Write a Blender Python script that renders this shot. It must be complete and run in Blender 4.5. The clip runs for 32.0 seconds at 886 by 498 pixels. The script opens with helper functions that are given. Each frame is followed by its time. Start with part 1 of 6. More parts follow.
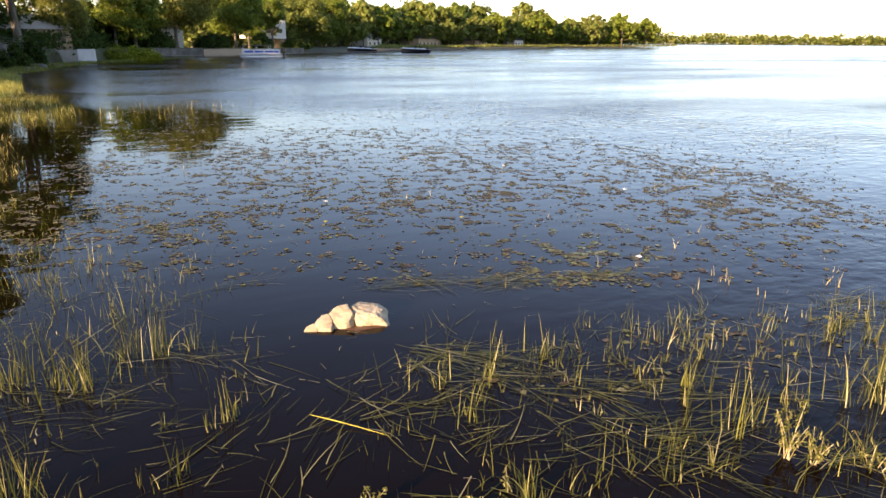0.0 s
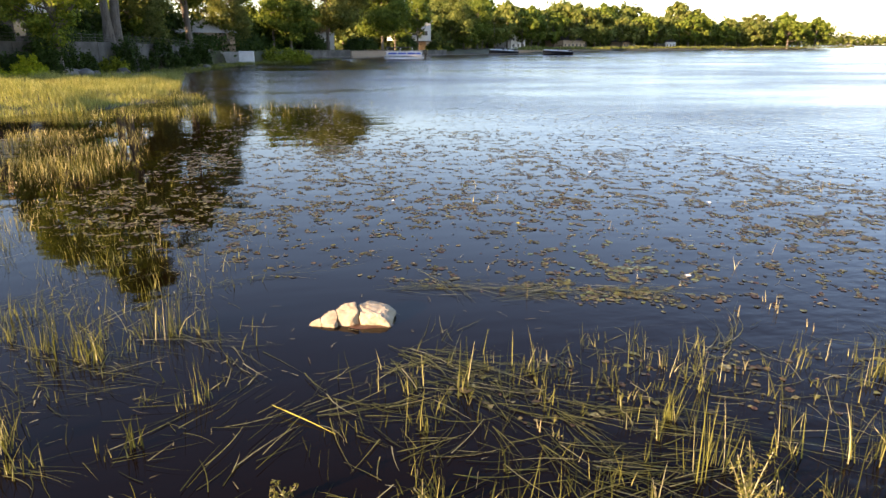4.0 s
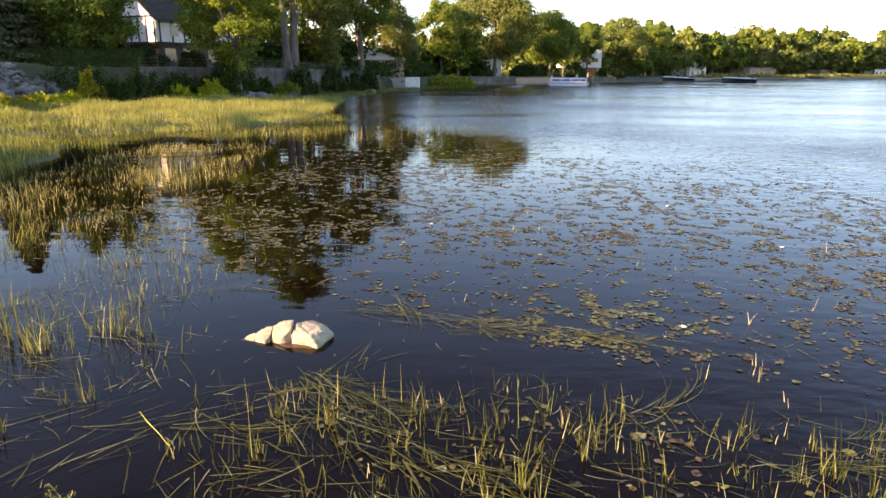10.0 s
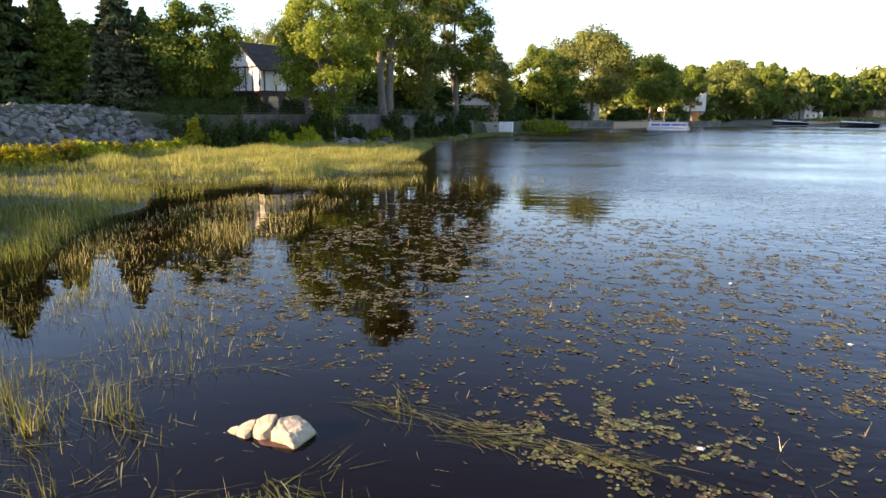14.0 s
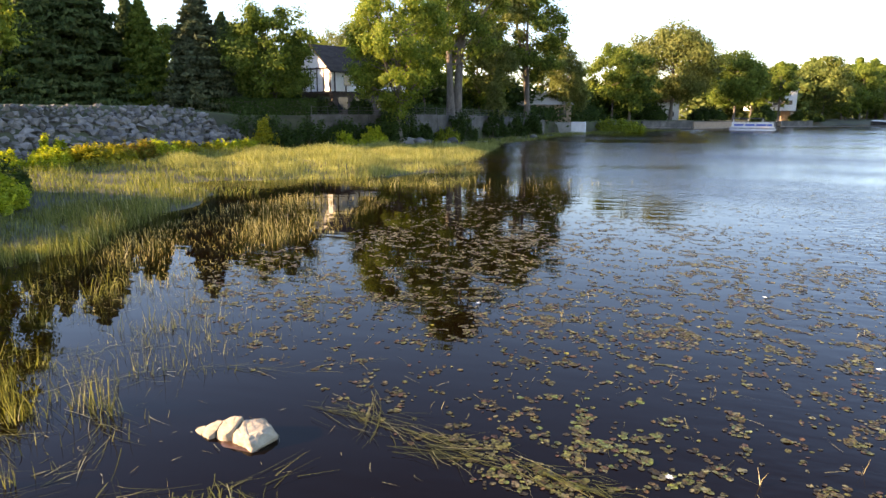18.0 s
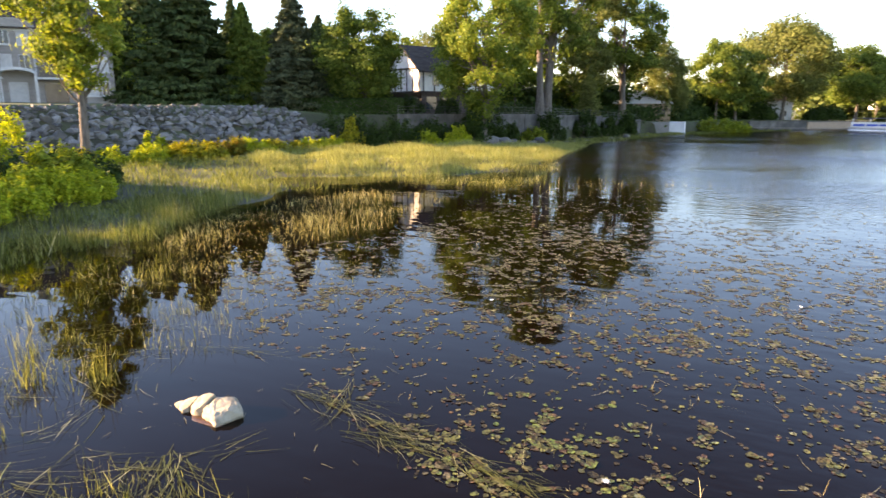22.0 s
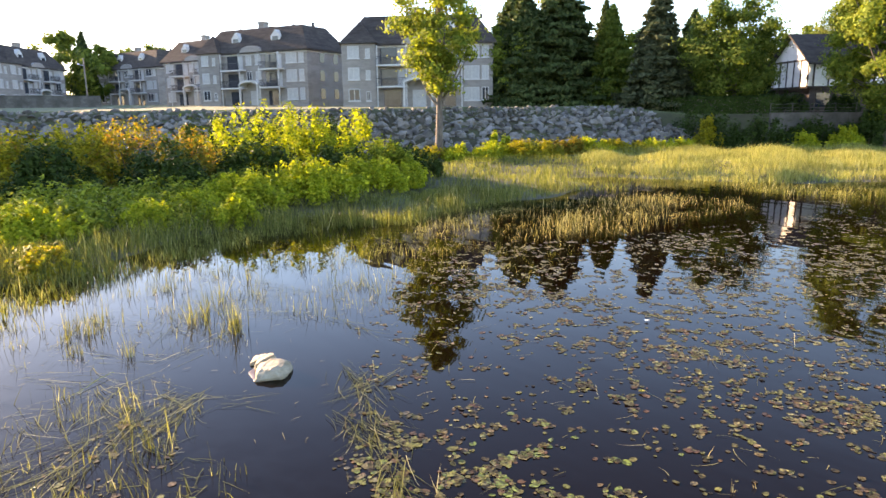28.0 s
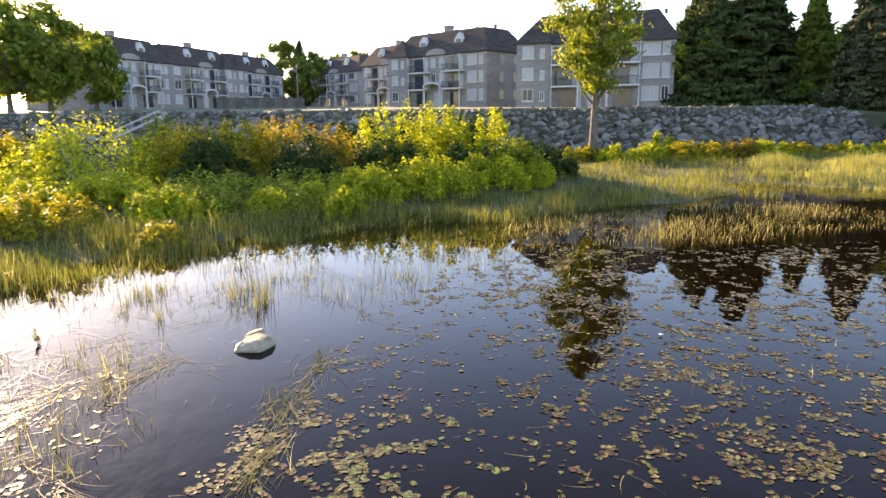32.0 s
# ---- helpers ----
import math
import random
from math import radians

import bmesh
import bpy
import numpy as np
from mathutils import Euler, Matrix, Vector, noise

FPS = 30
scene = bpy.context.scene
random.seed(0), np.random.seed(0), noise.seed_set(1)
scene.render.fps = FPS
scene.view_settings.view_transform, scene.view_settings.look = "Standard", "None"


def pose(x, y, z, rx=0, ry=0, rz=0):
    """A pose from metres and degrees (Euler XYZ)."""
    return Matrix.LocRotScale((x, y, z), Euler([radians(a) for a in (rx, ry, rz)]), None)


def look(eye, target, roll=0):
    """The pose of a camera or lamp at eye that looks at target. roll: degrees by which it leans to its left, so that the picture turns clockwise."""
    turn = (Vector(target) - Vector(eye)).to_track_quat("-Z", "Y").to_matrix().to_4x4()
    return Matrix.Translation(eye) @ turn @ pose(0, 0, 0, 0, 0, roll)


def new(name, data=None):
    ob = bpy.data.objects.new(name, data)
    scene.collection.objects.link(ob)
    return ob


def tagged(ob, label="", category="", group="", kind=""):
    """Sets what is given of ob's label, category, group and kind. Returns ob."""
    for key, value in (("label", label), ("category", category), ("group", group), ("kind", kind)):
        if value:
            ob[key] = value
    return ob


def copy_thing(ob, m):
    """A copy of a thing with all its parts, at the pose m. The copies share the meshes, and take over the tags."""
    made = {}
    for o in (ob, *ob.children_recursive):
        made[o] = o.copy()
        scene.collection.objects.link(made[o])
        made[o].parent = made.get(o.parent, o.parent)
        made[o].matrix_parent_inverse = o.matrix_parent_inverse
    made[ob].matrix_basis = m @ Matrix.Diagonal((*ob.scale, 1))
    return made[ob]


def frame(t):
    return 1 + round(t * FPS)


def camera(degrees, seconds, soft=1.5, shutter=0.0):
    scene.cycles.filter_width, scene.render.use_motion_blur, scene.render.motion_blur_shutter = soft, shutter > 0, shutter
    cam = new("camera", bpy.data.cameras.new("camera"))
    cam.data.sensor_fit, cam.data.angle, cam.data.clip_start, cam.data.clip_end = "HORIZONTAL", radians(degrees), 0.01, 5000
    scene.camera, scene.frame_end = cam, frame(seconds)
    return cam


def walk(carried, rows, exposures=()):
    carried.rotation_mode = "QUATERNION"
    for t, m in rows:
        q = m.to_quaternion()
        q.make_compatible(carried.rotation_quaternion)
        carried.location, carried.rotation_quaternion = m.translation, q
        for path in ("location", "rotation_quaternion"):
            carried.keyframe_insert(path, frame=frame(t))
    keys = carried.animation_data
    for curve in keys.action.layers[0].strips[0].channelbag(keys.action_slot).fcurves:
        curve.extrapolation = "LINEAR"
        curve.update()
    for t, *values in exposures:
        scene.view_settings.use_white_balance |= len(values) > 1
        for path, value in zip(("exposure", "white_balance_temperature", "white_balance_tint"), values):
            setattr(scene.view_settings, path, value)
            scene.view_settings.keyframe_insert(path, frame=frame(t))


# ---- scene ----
cam = camera(67.5, 32.0, 1.5, 0.4)
PATH = [
    (0, (-2.914, -8.918, 4.013), (-2.055, -7.213, 3.414), 0.4),
    (0.5, (-2.671, -9.087, 4.015), (-1.861, -7.359, 3.416), 0.3),
    (1, (-2.425, -9.199, 3.998), (-1.663, -7.449, 3.4), 0.1),
    (1.5, (-2.205, -9.296, 3.964), (-1.488, -7.528, 3.366), 0.2),
    (2, (-2.005, -9.356, 3.927), (-1.333, -7.57, 3.328), 0.3),
    (2.5, (-1.784, -9.441, 3.926), (-1.161, -7.636, 3.328), 0.2),
    (3, (-1.56, -9.469, 3.926), (-0.985, -7.649, 3.328), 0.2),
    (3.5, (-1.333, -9.477, 3.982), (-0.805, -7.642, 3.386), 0.2),
    (5.5, (-0.408, -9.638, 4.147), (-0.066, -7.759, 3.553), 0.4),
    (6, (-0.11, -9.661, 4.159), (0.193, -7.771, 3.577), 0.3),
    (6.5, (0.156, -9.67, 4.154), (0.419, -7.771, 3.585), 0.3),
    (7, (0.409, -9.689, 4.148), (0.634, -7.781, 3.592), 0.3),
    (7.5, (0.707, -9.697, 4.167), (0.893, -7.781, 3.622), 0.3),
    (8, (1.004, -9.692, 4.17), (1.152, -7.769, 3.639), 0.4),
    (8.5, (1.318, -9.684, 4.137), (1.427, -7.758, 3.609), 0.3),
    (9, (1.646, -9.611, 4.109), (1.717, -7.684, 3.579), 0.4),
    (9.5, (1.978, -9.546, 4.03), (2.011, -7.618, 3.501), 0.3),
    (10, (2.252, -9.46, 3.949), (2.246, -7.53, 3.423), 0.3),
    (10.5, (2.476, -9.328, 3.922), (2.433, -7.391, 3.423), 0.4),
    (11, (2.677, -9.194, 3.972), (2.597, -7.252, 3.502), 0.4),
    (11.5, (2.876, -9.096, 4.055), (2.758, -7.149, 3.615), 0.4),
    (12, (3.073, -9.016, 4.176), (2.918, -7.066, 3.764), 0.3),
    (12.5, (3.238, -8.919, 4.302), (3.048, -6.971, 3.892), 0.4),
    (13, (3.406, -8.805, 4.454), (3.179, -6.861, 4.042), 0.3),
    (13.5, (3.589, -8.701, 4.553), (3.325, -6.762, 4.141), 0.2),
    (14, (3.743, -8.622, 4.669), (3.446, -6.688, 4.256), 0.3),
    (14.5, (3.891, -8.504, 4.749), (3.562, -6.575, 4.336), 0.3),
    (16.5, (4.578, -8.11, 4.801), (4.13, -6.206, 4.386), 0.2),
    (17, (4.839, -8.078, 4.783), (4.365, -6.18, 4.368), 0.2),
    (17.5, (5.052, -8.051, 4.755), (4.556, -6.159, 4.34), 0.3),
    (18, (5.247, -8.032, 4.739), (4.727, -6.146, 4.324), 0.2),
    (18.5, (5.423, -7.907, 4.719), (4.886, -6.026, 4.304), 0.3),
    (19, (5.601, -7.803, 4.702), (5.049, -5.926, 4.286), 0.2),
    (19.5, (5.804, -7.718, 4.684), (5.236, -5.846, 4.269), 0.1),
    (20, (6.017, -7.675, 4.681), (5.435, -5.808, 4.265), 0.1),
    (20.5, (6.32, -7.686, 4.662), (5.723, -5.823, 4.246), 0.0),
    (21, (6.645, -7.687, 4.666), (6.035, -5.829, 4.25), 0.1),
    (21.5, (6.955, -7.647, 4.686), (6.295, -5.806, 4.269), 0.1),
    (22, (7.24, -7.489, 4.679), (6.442, -5.704, 4.263), 0.1),
    (22.5, (7.534, -7.293, 4.658), (6.618, -5.565, 4.243), 0.1),
    (23, (7.859, -7.067, 4.658), (6.849, -5.392, 4.242), 0.0),
    (23.5, (8.197, -6.793, 4.655), (7.097, -5.175, 4.24), -0.2),
    (24, (8.557, -6.506, 4.646), (7.374, -4.947, 4.232), -0.2),
    (24.5, (8.901, -6.191, 4.636), (7.644, -4.691, 4.223), -0.2),
    (25, (9.23, -5.832, 4.604), (7.904, -4.393, 4.192), -0.4),
    (25.5, (9.528, -5.462, 4.562), (8.137, -4.085, 4.151), -0.4),
    (27.5, (10.723, -3.905, 4.441), (9.111, -2.792, 4.036), -0.7),
    (28, (10.985, -3.447, 4.409), (9.33, -2.399, 4.006), -0.7),
    (28.5, (11.251, -3.011, 4.386), (9.557, -2.027, 3.985), -0.6),
    (29, (11.52, -2.575, 4.392), (9.788, -1.66, 3.991), -0.9),
    (29.5, (11.773, -2.126, 4.372), (10.007, -1.277, 3.972), -0.9),
    (30, (11.956, -1.634, 4.324), (10.159, -0.85, 3.927), -0.9),
    (30.5, (12.116, -1.147, 4.274), (10.292, -0.427, 3.878), -0.9),
    (31, (12.302, -0.664, 4.23), (10.454, -0.008, 3.835), -0.7),
    (31.5, (12.468, -0.286, 4.204), (10.599, 0.305, 3.81), -0.7),
    (32, (12.6, 0.105, 4.221), (10.709, 0.626, 3.828), -0.6),
]
walk(cam, [(t, look(eye, target, roll)) for t, eye, target, roll in PATH], exposures=[(0, 1.9, 8000, 28), (3, 2.0, 8000, 28), (7, 2.18, 7950, 28), (10, 2.2, 7900, 27), (13, 2.13, 7600, 26), (18, 2.3, 7700, 27), (22, 2.55, 7850, 27), (25, 2.82, 7850, 26), (28, 2.63, 7750, 25), (32, 2.44, 7900, 27)])

# ---- world and sun ----
SUN_LEFT, SUN_UP = 113.0, 13.2      # degrees to the left of +y, and above the horizon
world = bpy.data.worlds.new("sky")
scene.world = world
world.use_nodes = True
wt = world.node_tree
sky = wt.nodes.new("ShaderNodeTexSky")
sky.sky_type, sky.sun_disc = "NISHITA", False
sky.sun_elevation, sky.sun_rotation = radians(SUN_UP), radians(360.0 - SUN_LEFT)
sky.air_density, sky.dust_density, sky.ozone_density = 1.0, 0.5, 3.2
wt.links.new(sky.outputs[0], wt.nodes["Background"].inputs[0])
wt.nodes["Background"].inputs[1].default_value = 0.145
sun = new("sun", bpy.data.lights.new("sun", "SUN"))
sun.data.energy, sun.data.angle, sun.data.color = 5.0, radians(0.6), (1.0, 0.80, 0.55)
SUN_DIR = Vector((-math.sin(radians(SUN_LEFT)) * math.cos(radians(SUN_UP)), math.cos(radians(SUN_LEFT)) * math.cos(radians(SUN_UP)), math.sin(radians(SUN_UP))))
sun.matrix_world = look((0, 0, 60), Vector((0, 0, 60)) - SUN_DIR)

# ---- materials ----


def ramp_of(nt, fac, stops):
    r = nt.nodes.new("ShaderNodeValToRGB")
    while len(r.color_ramp.elements) < len(stops):
        r.color_ramp.elements.new(0.5)
    for el, (pos, col) in zip(r.color_ramp.elements, stops):
        el.position, el.color = pos, (*col, 1.0)
    nt.links.new(fac, r.inputs[0])
    return r.outputs[0]


def noise_of(nt, scale, detail=4.0, rough=0.6, stretch=None, space="Object"):
    tc = nt.nodes.new("ShaderNodeTexCoord")
    n = nt.nodes.new("ShaderNodeTexNoise")
    n.inputs["Scale"].default_value, n.inputs["Detail"].default_value, n.inputs["Roughness"].default_value = scale, detail, rough
    if stretch:
        mp = nt.nodes.new("ShaderNodeMapping")
        mp.inputs["Scale"].default_value = stretch
        nt.links.new(tc.outputs[space], mp.inputs[0])
        nt.links.new(mp.outputs[0], n.inputs["Vector"])
    else:
        nt.links.new(tc.outputs[space], n.inputs["Vector"])
    return n.outputs["Fac"]


def mix_rgb(nt, kind, fac, a, b):
    m = nt.nodes.new("ShaderNodeMix")
    m.data_type, m.blend_type = "RGBA", kind
    for sock, v in ((m.inputs[0], fac), (m.inputs[6], a), (m.inputs[7], b)):
        if hasattr(v, "links"):
            nt.links.new(v, sock)
        elif isinstance(v, tuple):
            sock.default_value = (*v, 1.0)
        else:
            sock.default_value = v
    return m.outputs[2]


def surface(name, stops, scale=1.0, rough=0.8, metal=0.0, bump=0.0, bump_scale=None, fine=None, per="", spread=0.3, stretch=None, space="Object", spec=0.5):
    """A solid surface: colours by a noise of two scales, some spread from piece to piece, and relief."""
    m = bpy.data.materials.new(name)
    m.use_nodes = True
    nt = m.node_tree
    b = nt.nodes["Principled BSDF"]
    col = ramp_of(nt, noise_of(nt, scale, stretch=stretch, space=space), stops)
    f = noise_of(nt, fine or scale * 9.0, 5.0, 0.7, stretch=stretch, space=space)
    col = mix_rgb(nt, "OVERLAY", 0.45, col, ramp_of(nt, f, [(0.3, (0.3, 0.3, 0.3)), (0.7, (0.7, 0.7, 0.7))]))
    if per:
        if per == "island":
            g = nt.nodes.new("ShaderNodeNewGeometry").outputs["Random Per Island"]
        else:
            g = nt.nodes.new("ShaderNodeObjectInfo").outputs["Random"]
        col = mix_rgb(nt, "MULTIPLY", 1.0, col, ramp_of(nt, g, [(0.0, (1 - spread,) * 3), (1.0, (1.0 + spread * 0.3,) * 3)]))
    nt.links.new(col, b.inputs["Base Color"])
    b.inputs["Roughness"].default_value, b.inputs["Metallic"].default_value = rough, metal
    b.inputs["Specular IOR Level"].default_value = spec
    if bump:
        bp = nt.nodes.new("ShaderNodeBump")
        bp.inputs["Strength"].default_value, bp.inputs["Distance"].default_value = 0.6, bump
        nt.links.new(noise_of(nt, bump_scale or scale * 6.0, 6.0, 0.65, space=space), bp.inputs["Height"])
        nt.links.new(bp.outputs[0], b.inputs["Normal"])
    return m


def leafy(name, stops, through_col, through_part=0.4, rough=0.55, per="island", patch=0.35, mottle=0.0, spec=0.06):
    """Leaves and blades: a colour from leaf to leaf and from patch to patch, with light passing through."""
    m = bpy.data.materials.new(name)
    m.use_nodes = True
    nt = m.node_tree
    b = nt.nodes["Principled BSDF"]
    geo = nt.nodes.new("ShaderNodeNewGeometry").outputs["Random Per Island"] if per == "island" else nt.nodes.new("ShaderNodeObjectInfo").outputs["Random"]
    col = ramp_of(nt, geo, stops)
    col = mix_rgb(nt, "OVERLAY", patch, col, ramp_of(nt, noise_of(nt, 0.35, 3.0), [(0.3, (0.22, 0.22, 0.2)), (0.7, (0.78, 0.78, 0.7))]))
    if mottle:
        col = mix_rgb(nt, "MULTIPLY", 1.0, col, ramp_of(nt, noise_of(nt, mottle, 2.0, 0.6), [(0.4, (0.16, 0.15, 0.13)), (0.5, (0.8, 0.8, 0.75)), (0.62, (1.25, 1.25, 1.2))]))
    nt.links.new(col, b.inputs["Base Color"])
    b.inputs["Roughness"].default_value, b.inputs["Specular IOR Level"].default_value = rough, spec
    tr = nt.nodes.new("ShaderNodeBsdfTranslucent")
    tcol = mix_rgb(nt, "MULTIPLY", 1.0, col, through_col)
    nt.links.new(tcol, tr.inputs[0])
    mx = nt.nodes.new("ShaderNodeMixShader")
    mx.inputs[0].default_value = through_part
    nt.links.new(b.outputs[0], mx.inputs[1])
    nt.links.new(tr.outputs[0], mx.inputs[2])
    nt.links.new(mx.outputs[0], nt.nodes["Material Output"].inputs[0])
    return m


def plain(name, col, rough=0.6, metal=0.0, spread=0.15, scale=3.0):
    lo = tuple(c * (1 - spread) for c in col)
    hi = tuple(min(c * (1 + spread), 1.0) for c in col)
    return surface(name, [(0.3, lo), (0.7, hi)], scale, rough, metal)


def make_water():
    m = bpy.data.materials.new("lake_water")
    m.use_nodes = True
    nt = m.node_tree
    b = nt.nodes["Principled BSDF"]
    b.inputs["Base Color"].default_value = (0.0040, 0.0017, 0.0008, 1)
    b.inputs["Specular IOR Level"].default_value = 0.135
    b.inputs["Roughness"].default_value, b.inputs["IOR"].default_value = 0.02, 1.333
    tc = nt.nodes.new("ShaderNodeTexCoord")
    # calm in the bay, ruffled by patches of wind out on the lake
    calm = nt.nodes.new("ShaderNodeVectorMath")
    calm.operation = "DISTANCE"
    calm.inputs[1].default_value = (-14, 14, 0)
    nt.links.new(tc.outputs["Object"], calm.inputs[0])
    out = nt.nodes.new("ShaderNodeMapRange")
    for n, v in (("From Min", 21.0), ("From Max", 38.0), ("To Min", 0.0), ("To Max", 1.0)):
        out.inputs[n].default_value = v
    nt.links.new(calm.outputs["Value"], out.inputs[0])
    patch = ramp_of(nt, noise_of(nt, 0.02, 3.0, 0.6, (1.0, 2.2, 1.0)), [(0.38, (0.3,) * 3), (0.62, (1.0,) * 3)])
    gain = nt.nodes.new("ShaderNodeMath")
    gain.operation = "MULTIPLY"
    nt.links.new(out.outputs[0], gain.inputs[0])
    nt.links.new(patch, gain.inputs[1])
    dull = nt.nodes.new("ShaderNodeMapRange")
    dull.inputs["To Min"].default_value, dull.inputs["To Max"].default_value = 0.015, 0.24
    nt.links.new(gain.outputs[0], dull.inputs[0])
    nt.links.new(dull.outputs[0], b.inputs["Roughness"])
    rip = noise_of(nt, 2.2, 2.0, 0.5, (0.75, 1.2, 1.0))
    swell = noise_of(nt, 0.55, 2.0, 0.5, (0.5, 1.6, 1.0))
    b1 = nt.nodes.new("ShaderNodeBump")
    b1.inputs["Distance"].default_value = 0.07
    nt.links.new(gain.outputs[0], b1.inputs["Strength"])
    nt.links.new(rip, b1.inputs["Height"])
    # wind ripples with a long back and a short front
    saw = nt.nodes.new("ShaderNodeTexWave")
    saw.wave_type, saw.bands_direction, saw.wave_profile = "BANDS", "Y", "SAW"
    for n, v in (("Scale", 0.5), ("Distortion", 5.0), ("Detail", 2.0), ("Detail Scale", 0.6)):
        saw.inputs[n].default_value = v
    nt.links.new(tc.outputs["Object"], saw.inputs["Vector"])
    b3 = nt.nodes.new("ShaderNodeBump")
    b3.inputs["Distance"].default_value = 0.05
    nt.links.new(gain.outputs[0], b3.inputs["Strength"])
    nt.links.new(saw.outputs["Fac"], b3.inputs["Height"])
    nt.links.new(b3.outputs[0], b1.inputs["Normal"])
    b2 = nt.nodes.new("ShaderNodeBump")
    b2.inputs["Distance"].default_value, b2.inputs["Strength"].default_value = 0.014, 0.7
    nt.links.new(swell, b2.inputs["Height"])
    nt.links.new(b1.outputs[0], b2.inputs["Normal"])
    nt.links.new(b2.outputs[0], b.inputs["Normal"])
    return m


M = {}
M["water"] = make_water()
M["mud"] = surface("marsh_mud", [(0.3, (0.03, 0.022, 0.012)), (0.5, (0.05, 0.05, 0.02)), (0.75, (0.07, 0.085, 0.03))], 0.25, 0.9, bump=0.05, space="Object")
M["stone"] = surface("riprap_stone", [(0.3, (0.11, 0.10, 0.088)), (0.55, (0.185, 0.17, 0.15)), (0.75, (0.27, 0.25, 0.222))], 0.9, 0.85, bump=0.04, per="object", spread=0.6)
M["stone_all"] = surface("riprap_stone_far", [(0.3, (0.11, 0.10, 0.088)), (0.55, (0.185, 0.17, 0.15)), (0.75, (0.27, 0.25, 0.222))], 0.9, 0.85, bump=0.04, per="island", spread=0.6)
M["rock"] = surface("pale_boulder", [(0.3, (0.13, 0.095, 0.055)), (0.42, (0.26, 0.21, 0.135)), (0.65, (0.36, 0.305, 0.215))], 4.0, 0.9, bump=0.02, bump_scale=14.0)
M["rock_wet"] = surface("wet_stone", [(0.3, (0.05, 0.022, 0.009)), (0.7, (0.10, 0.048, 0.02))], 4.0, 0.35, bump=0.01)
M["concrete"] = surface("old_concrete", [(0.25, (0.042, 0.038, 0.031)), (0.5, (0.095, 0.086, 0.072)), (0.7, (0.175, 0.16, 0.138))], 0.5, 0.9, bump=0.02)
M["pale_concrete"] = surface("pale_concrete", [(0.3, (0.26, 0.25, 0.22)), (0.7, (0.40, 0.385, 0.35))], 0.6, 0.9)
M["white_concrete"] = surface("white_concrete", [(0.3, (0.62, 0.62, 0.60)), (0.7, (0.78, 0.78, 0.76))], 0.8, 0.85)
M["brick"] = surface("pale_grey_brick", [(0.3, (0.205, 0.18, 0.158)), (0.6, (0.29, 0.258, 0.23))], 0.5, 0.9, fine=7.0, stretch=(1, 1, 3))
M["trim"] = plain("pale_trim", (0.50, 0.48, 0.45), 0.7, spread=0.1)
M["shingle"] = surface("dark_shingles", [(0.3, (0.040, 0.033, 0.029)), (0.7, (0.082, 0.068, 0.060))], 0.7, 0.9, fine=5.0, stretch=(1, 1, 4), spec=0.12)
M["glass"] = plain("window_pane", (0.035, 0.04, 0.05), 0.08, spread=0.4, scale=0.7)
M["curtain"] = plain("drawn_curtain", (0.42, 0.405, 0.385), 0.5, spread=0.1)
M["rail"] = plain("dark_railing", (0.03, 0.03, 0.035), 0.5)
M["white"] = plain("white_paint", (0.62, 0.60, 0.56), 0.6, spread=0.06)
M["stucco"] = surface("white_stucco", [(0.3, (0.66, 0.62, 0.55)), (0.7, (0.80, 0.77, 0.70))], 0.7, 0.9)
M["timber"] = plain("dark_timber", (0.045, 0.03, 0.022), 0.8, spread=0.3)
M["bark"] = surface("grey_bark", [(0.3, (0.07, 0.055, 0.042)), (0.7, (0.17, 0.14, 0.11))], 2.0, 0.95, bump=0.04, stretch=(3, 3, 0.6))
M["blue"] = plain("blue_canvas", (0.03, 0.08, 0.36), 0.5)
M["black"] = plain("black_gelcoat", (0.012, 0.012, 0.015), 0.2)
M["alu"] = plain("dull_aluminium", (0.55, 0.56, 0.57), 0.4, 0.8)
M["old_alu"] = plain("weathered_aluminium", (0.30, 0.30, 0.29), 0.6, 0.3)
M["wood"] = surface("weathered_wood", [(0.3, (0.16, 0.13, 0.10)), (0.7, (0.30, 0.26, 0.21))], 1.5, 0.85, stretch=(6, 1, 1))
# Brick darkened for the shade of trees and porch on the ground floor.
M["shaded_brick"] = plain("shaded_brick", (0.06, 0.042, 0.034), 0.85, spread=0.3)
M["tan"] = plain("tan_brick", (0.34, 0.24, 0.16), 0.85, spread=0.25)
M["leaf_green"] = leafy("maple_leaf", [(0.0, (0.055, 0.09, 0.014)), (0.5, (0.11, 0.155, 0.026)), (1.0, (0.20, 0.235, 0.045))], (1.0, 1.0, 0.5))
M["leaf_light"] = leafy("poplar_leaf", [(0.0, (0.075, 0.12, 0.018)), (0.5, (0.15, 0.20, 0.03)), (1.0, (0.26, 0.285, 0.05))], (1.0, 1.0, 0.4), 0.45)
M["leaf_willow"] = leafy("willow_leaf", [(0.0, (0.08, 0.10, 0.025)), (0.5, (0.14, 0.16, 0.045)), (1.0, (0.22, 0.23, 0.075))], (1.0, 1.0, 0.5))
M["needle"] = leafy("spruce_needle", [(0.0, (0.03, 0.05, 0.016)), (0.5, (0.055, 0.08, 0.026)), (1.0, (0.10, 0.12, 0.042))], (0.8, 0.9, 0.4), 0.25)
M["needle_blue"] = leafy("blue_spruce_needle", [(0.0, (0.04, 0.052, 0.026)), (0.5, (0.068, 0.08, 0.04)), (1.0, (0.115, 0.125, 0.062))], (0.8, 0.9, 0.6), 0.2)
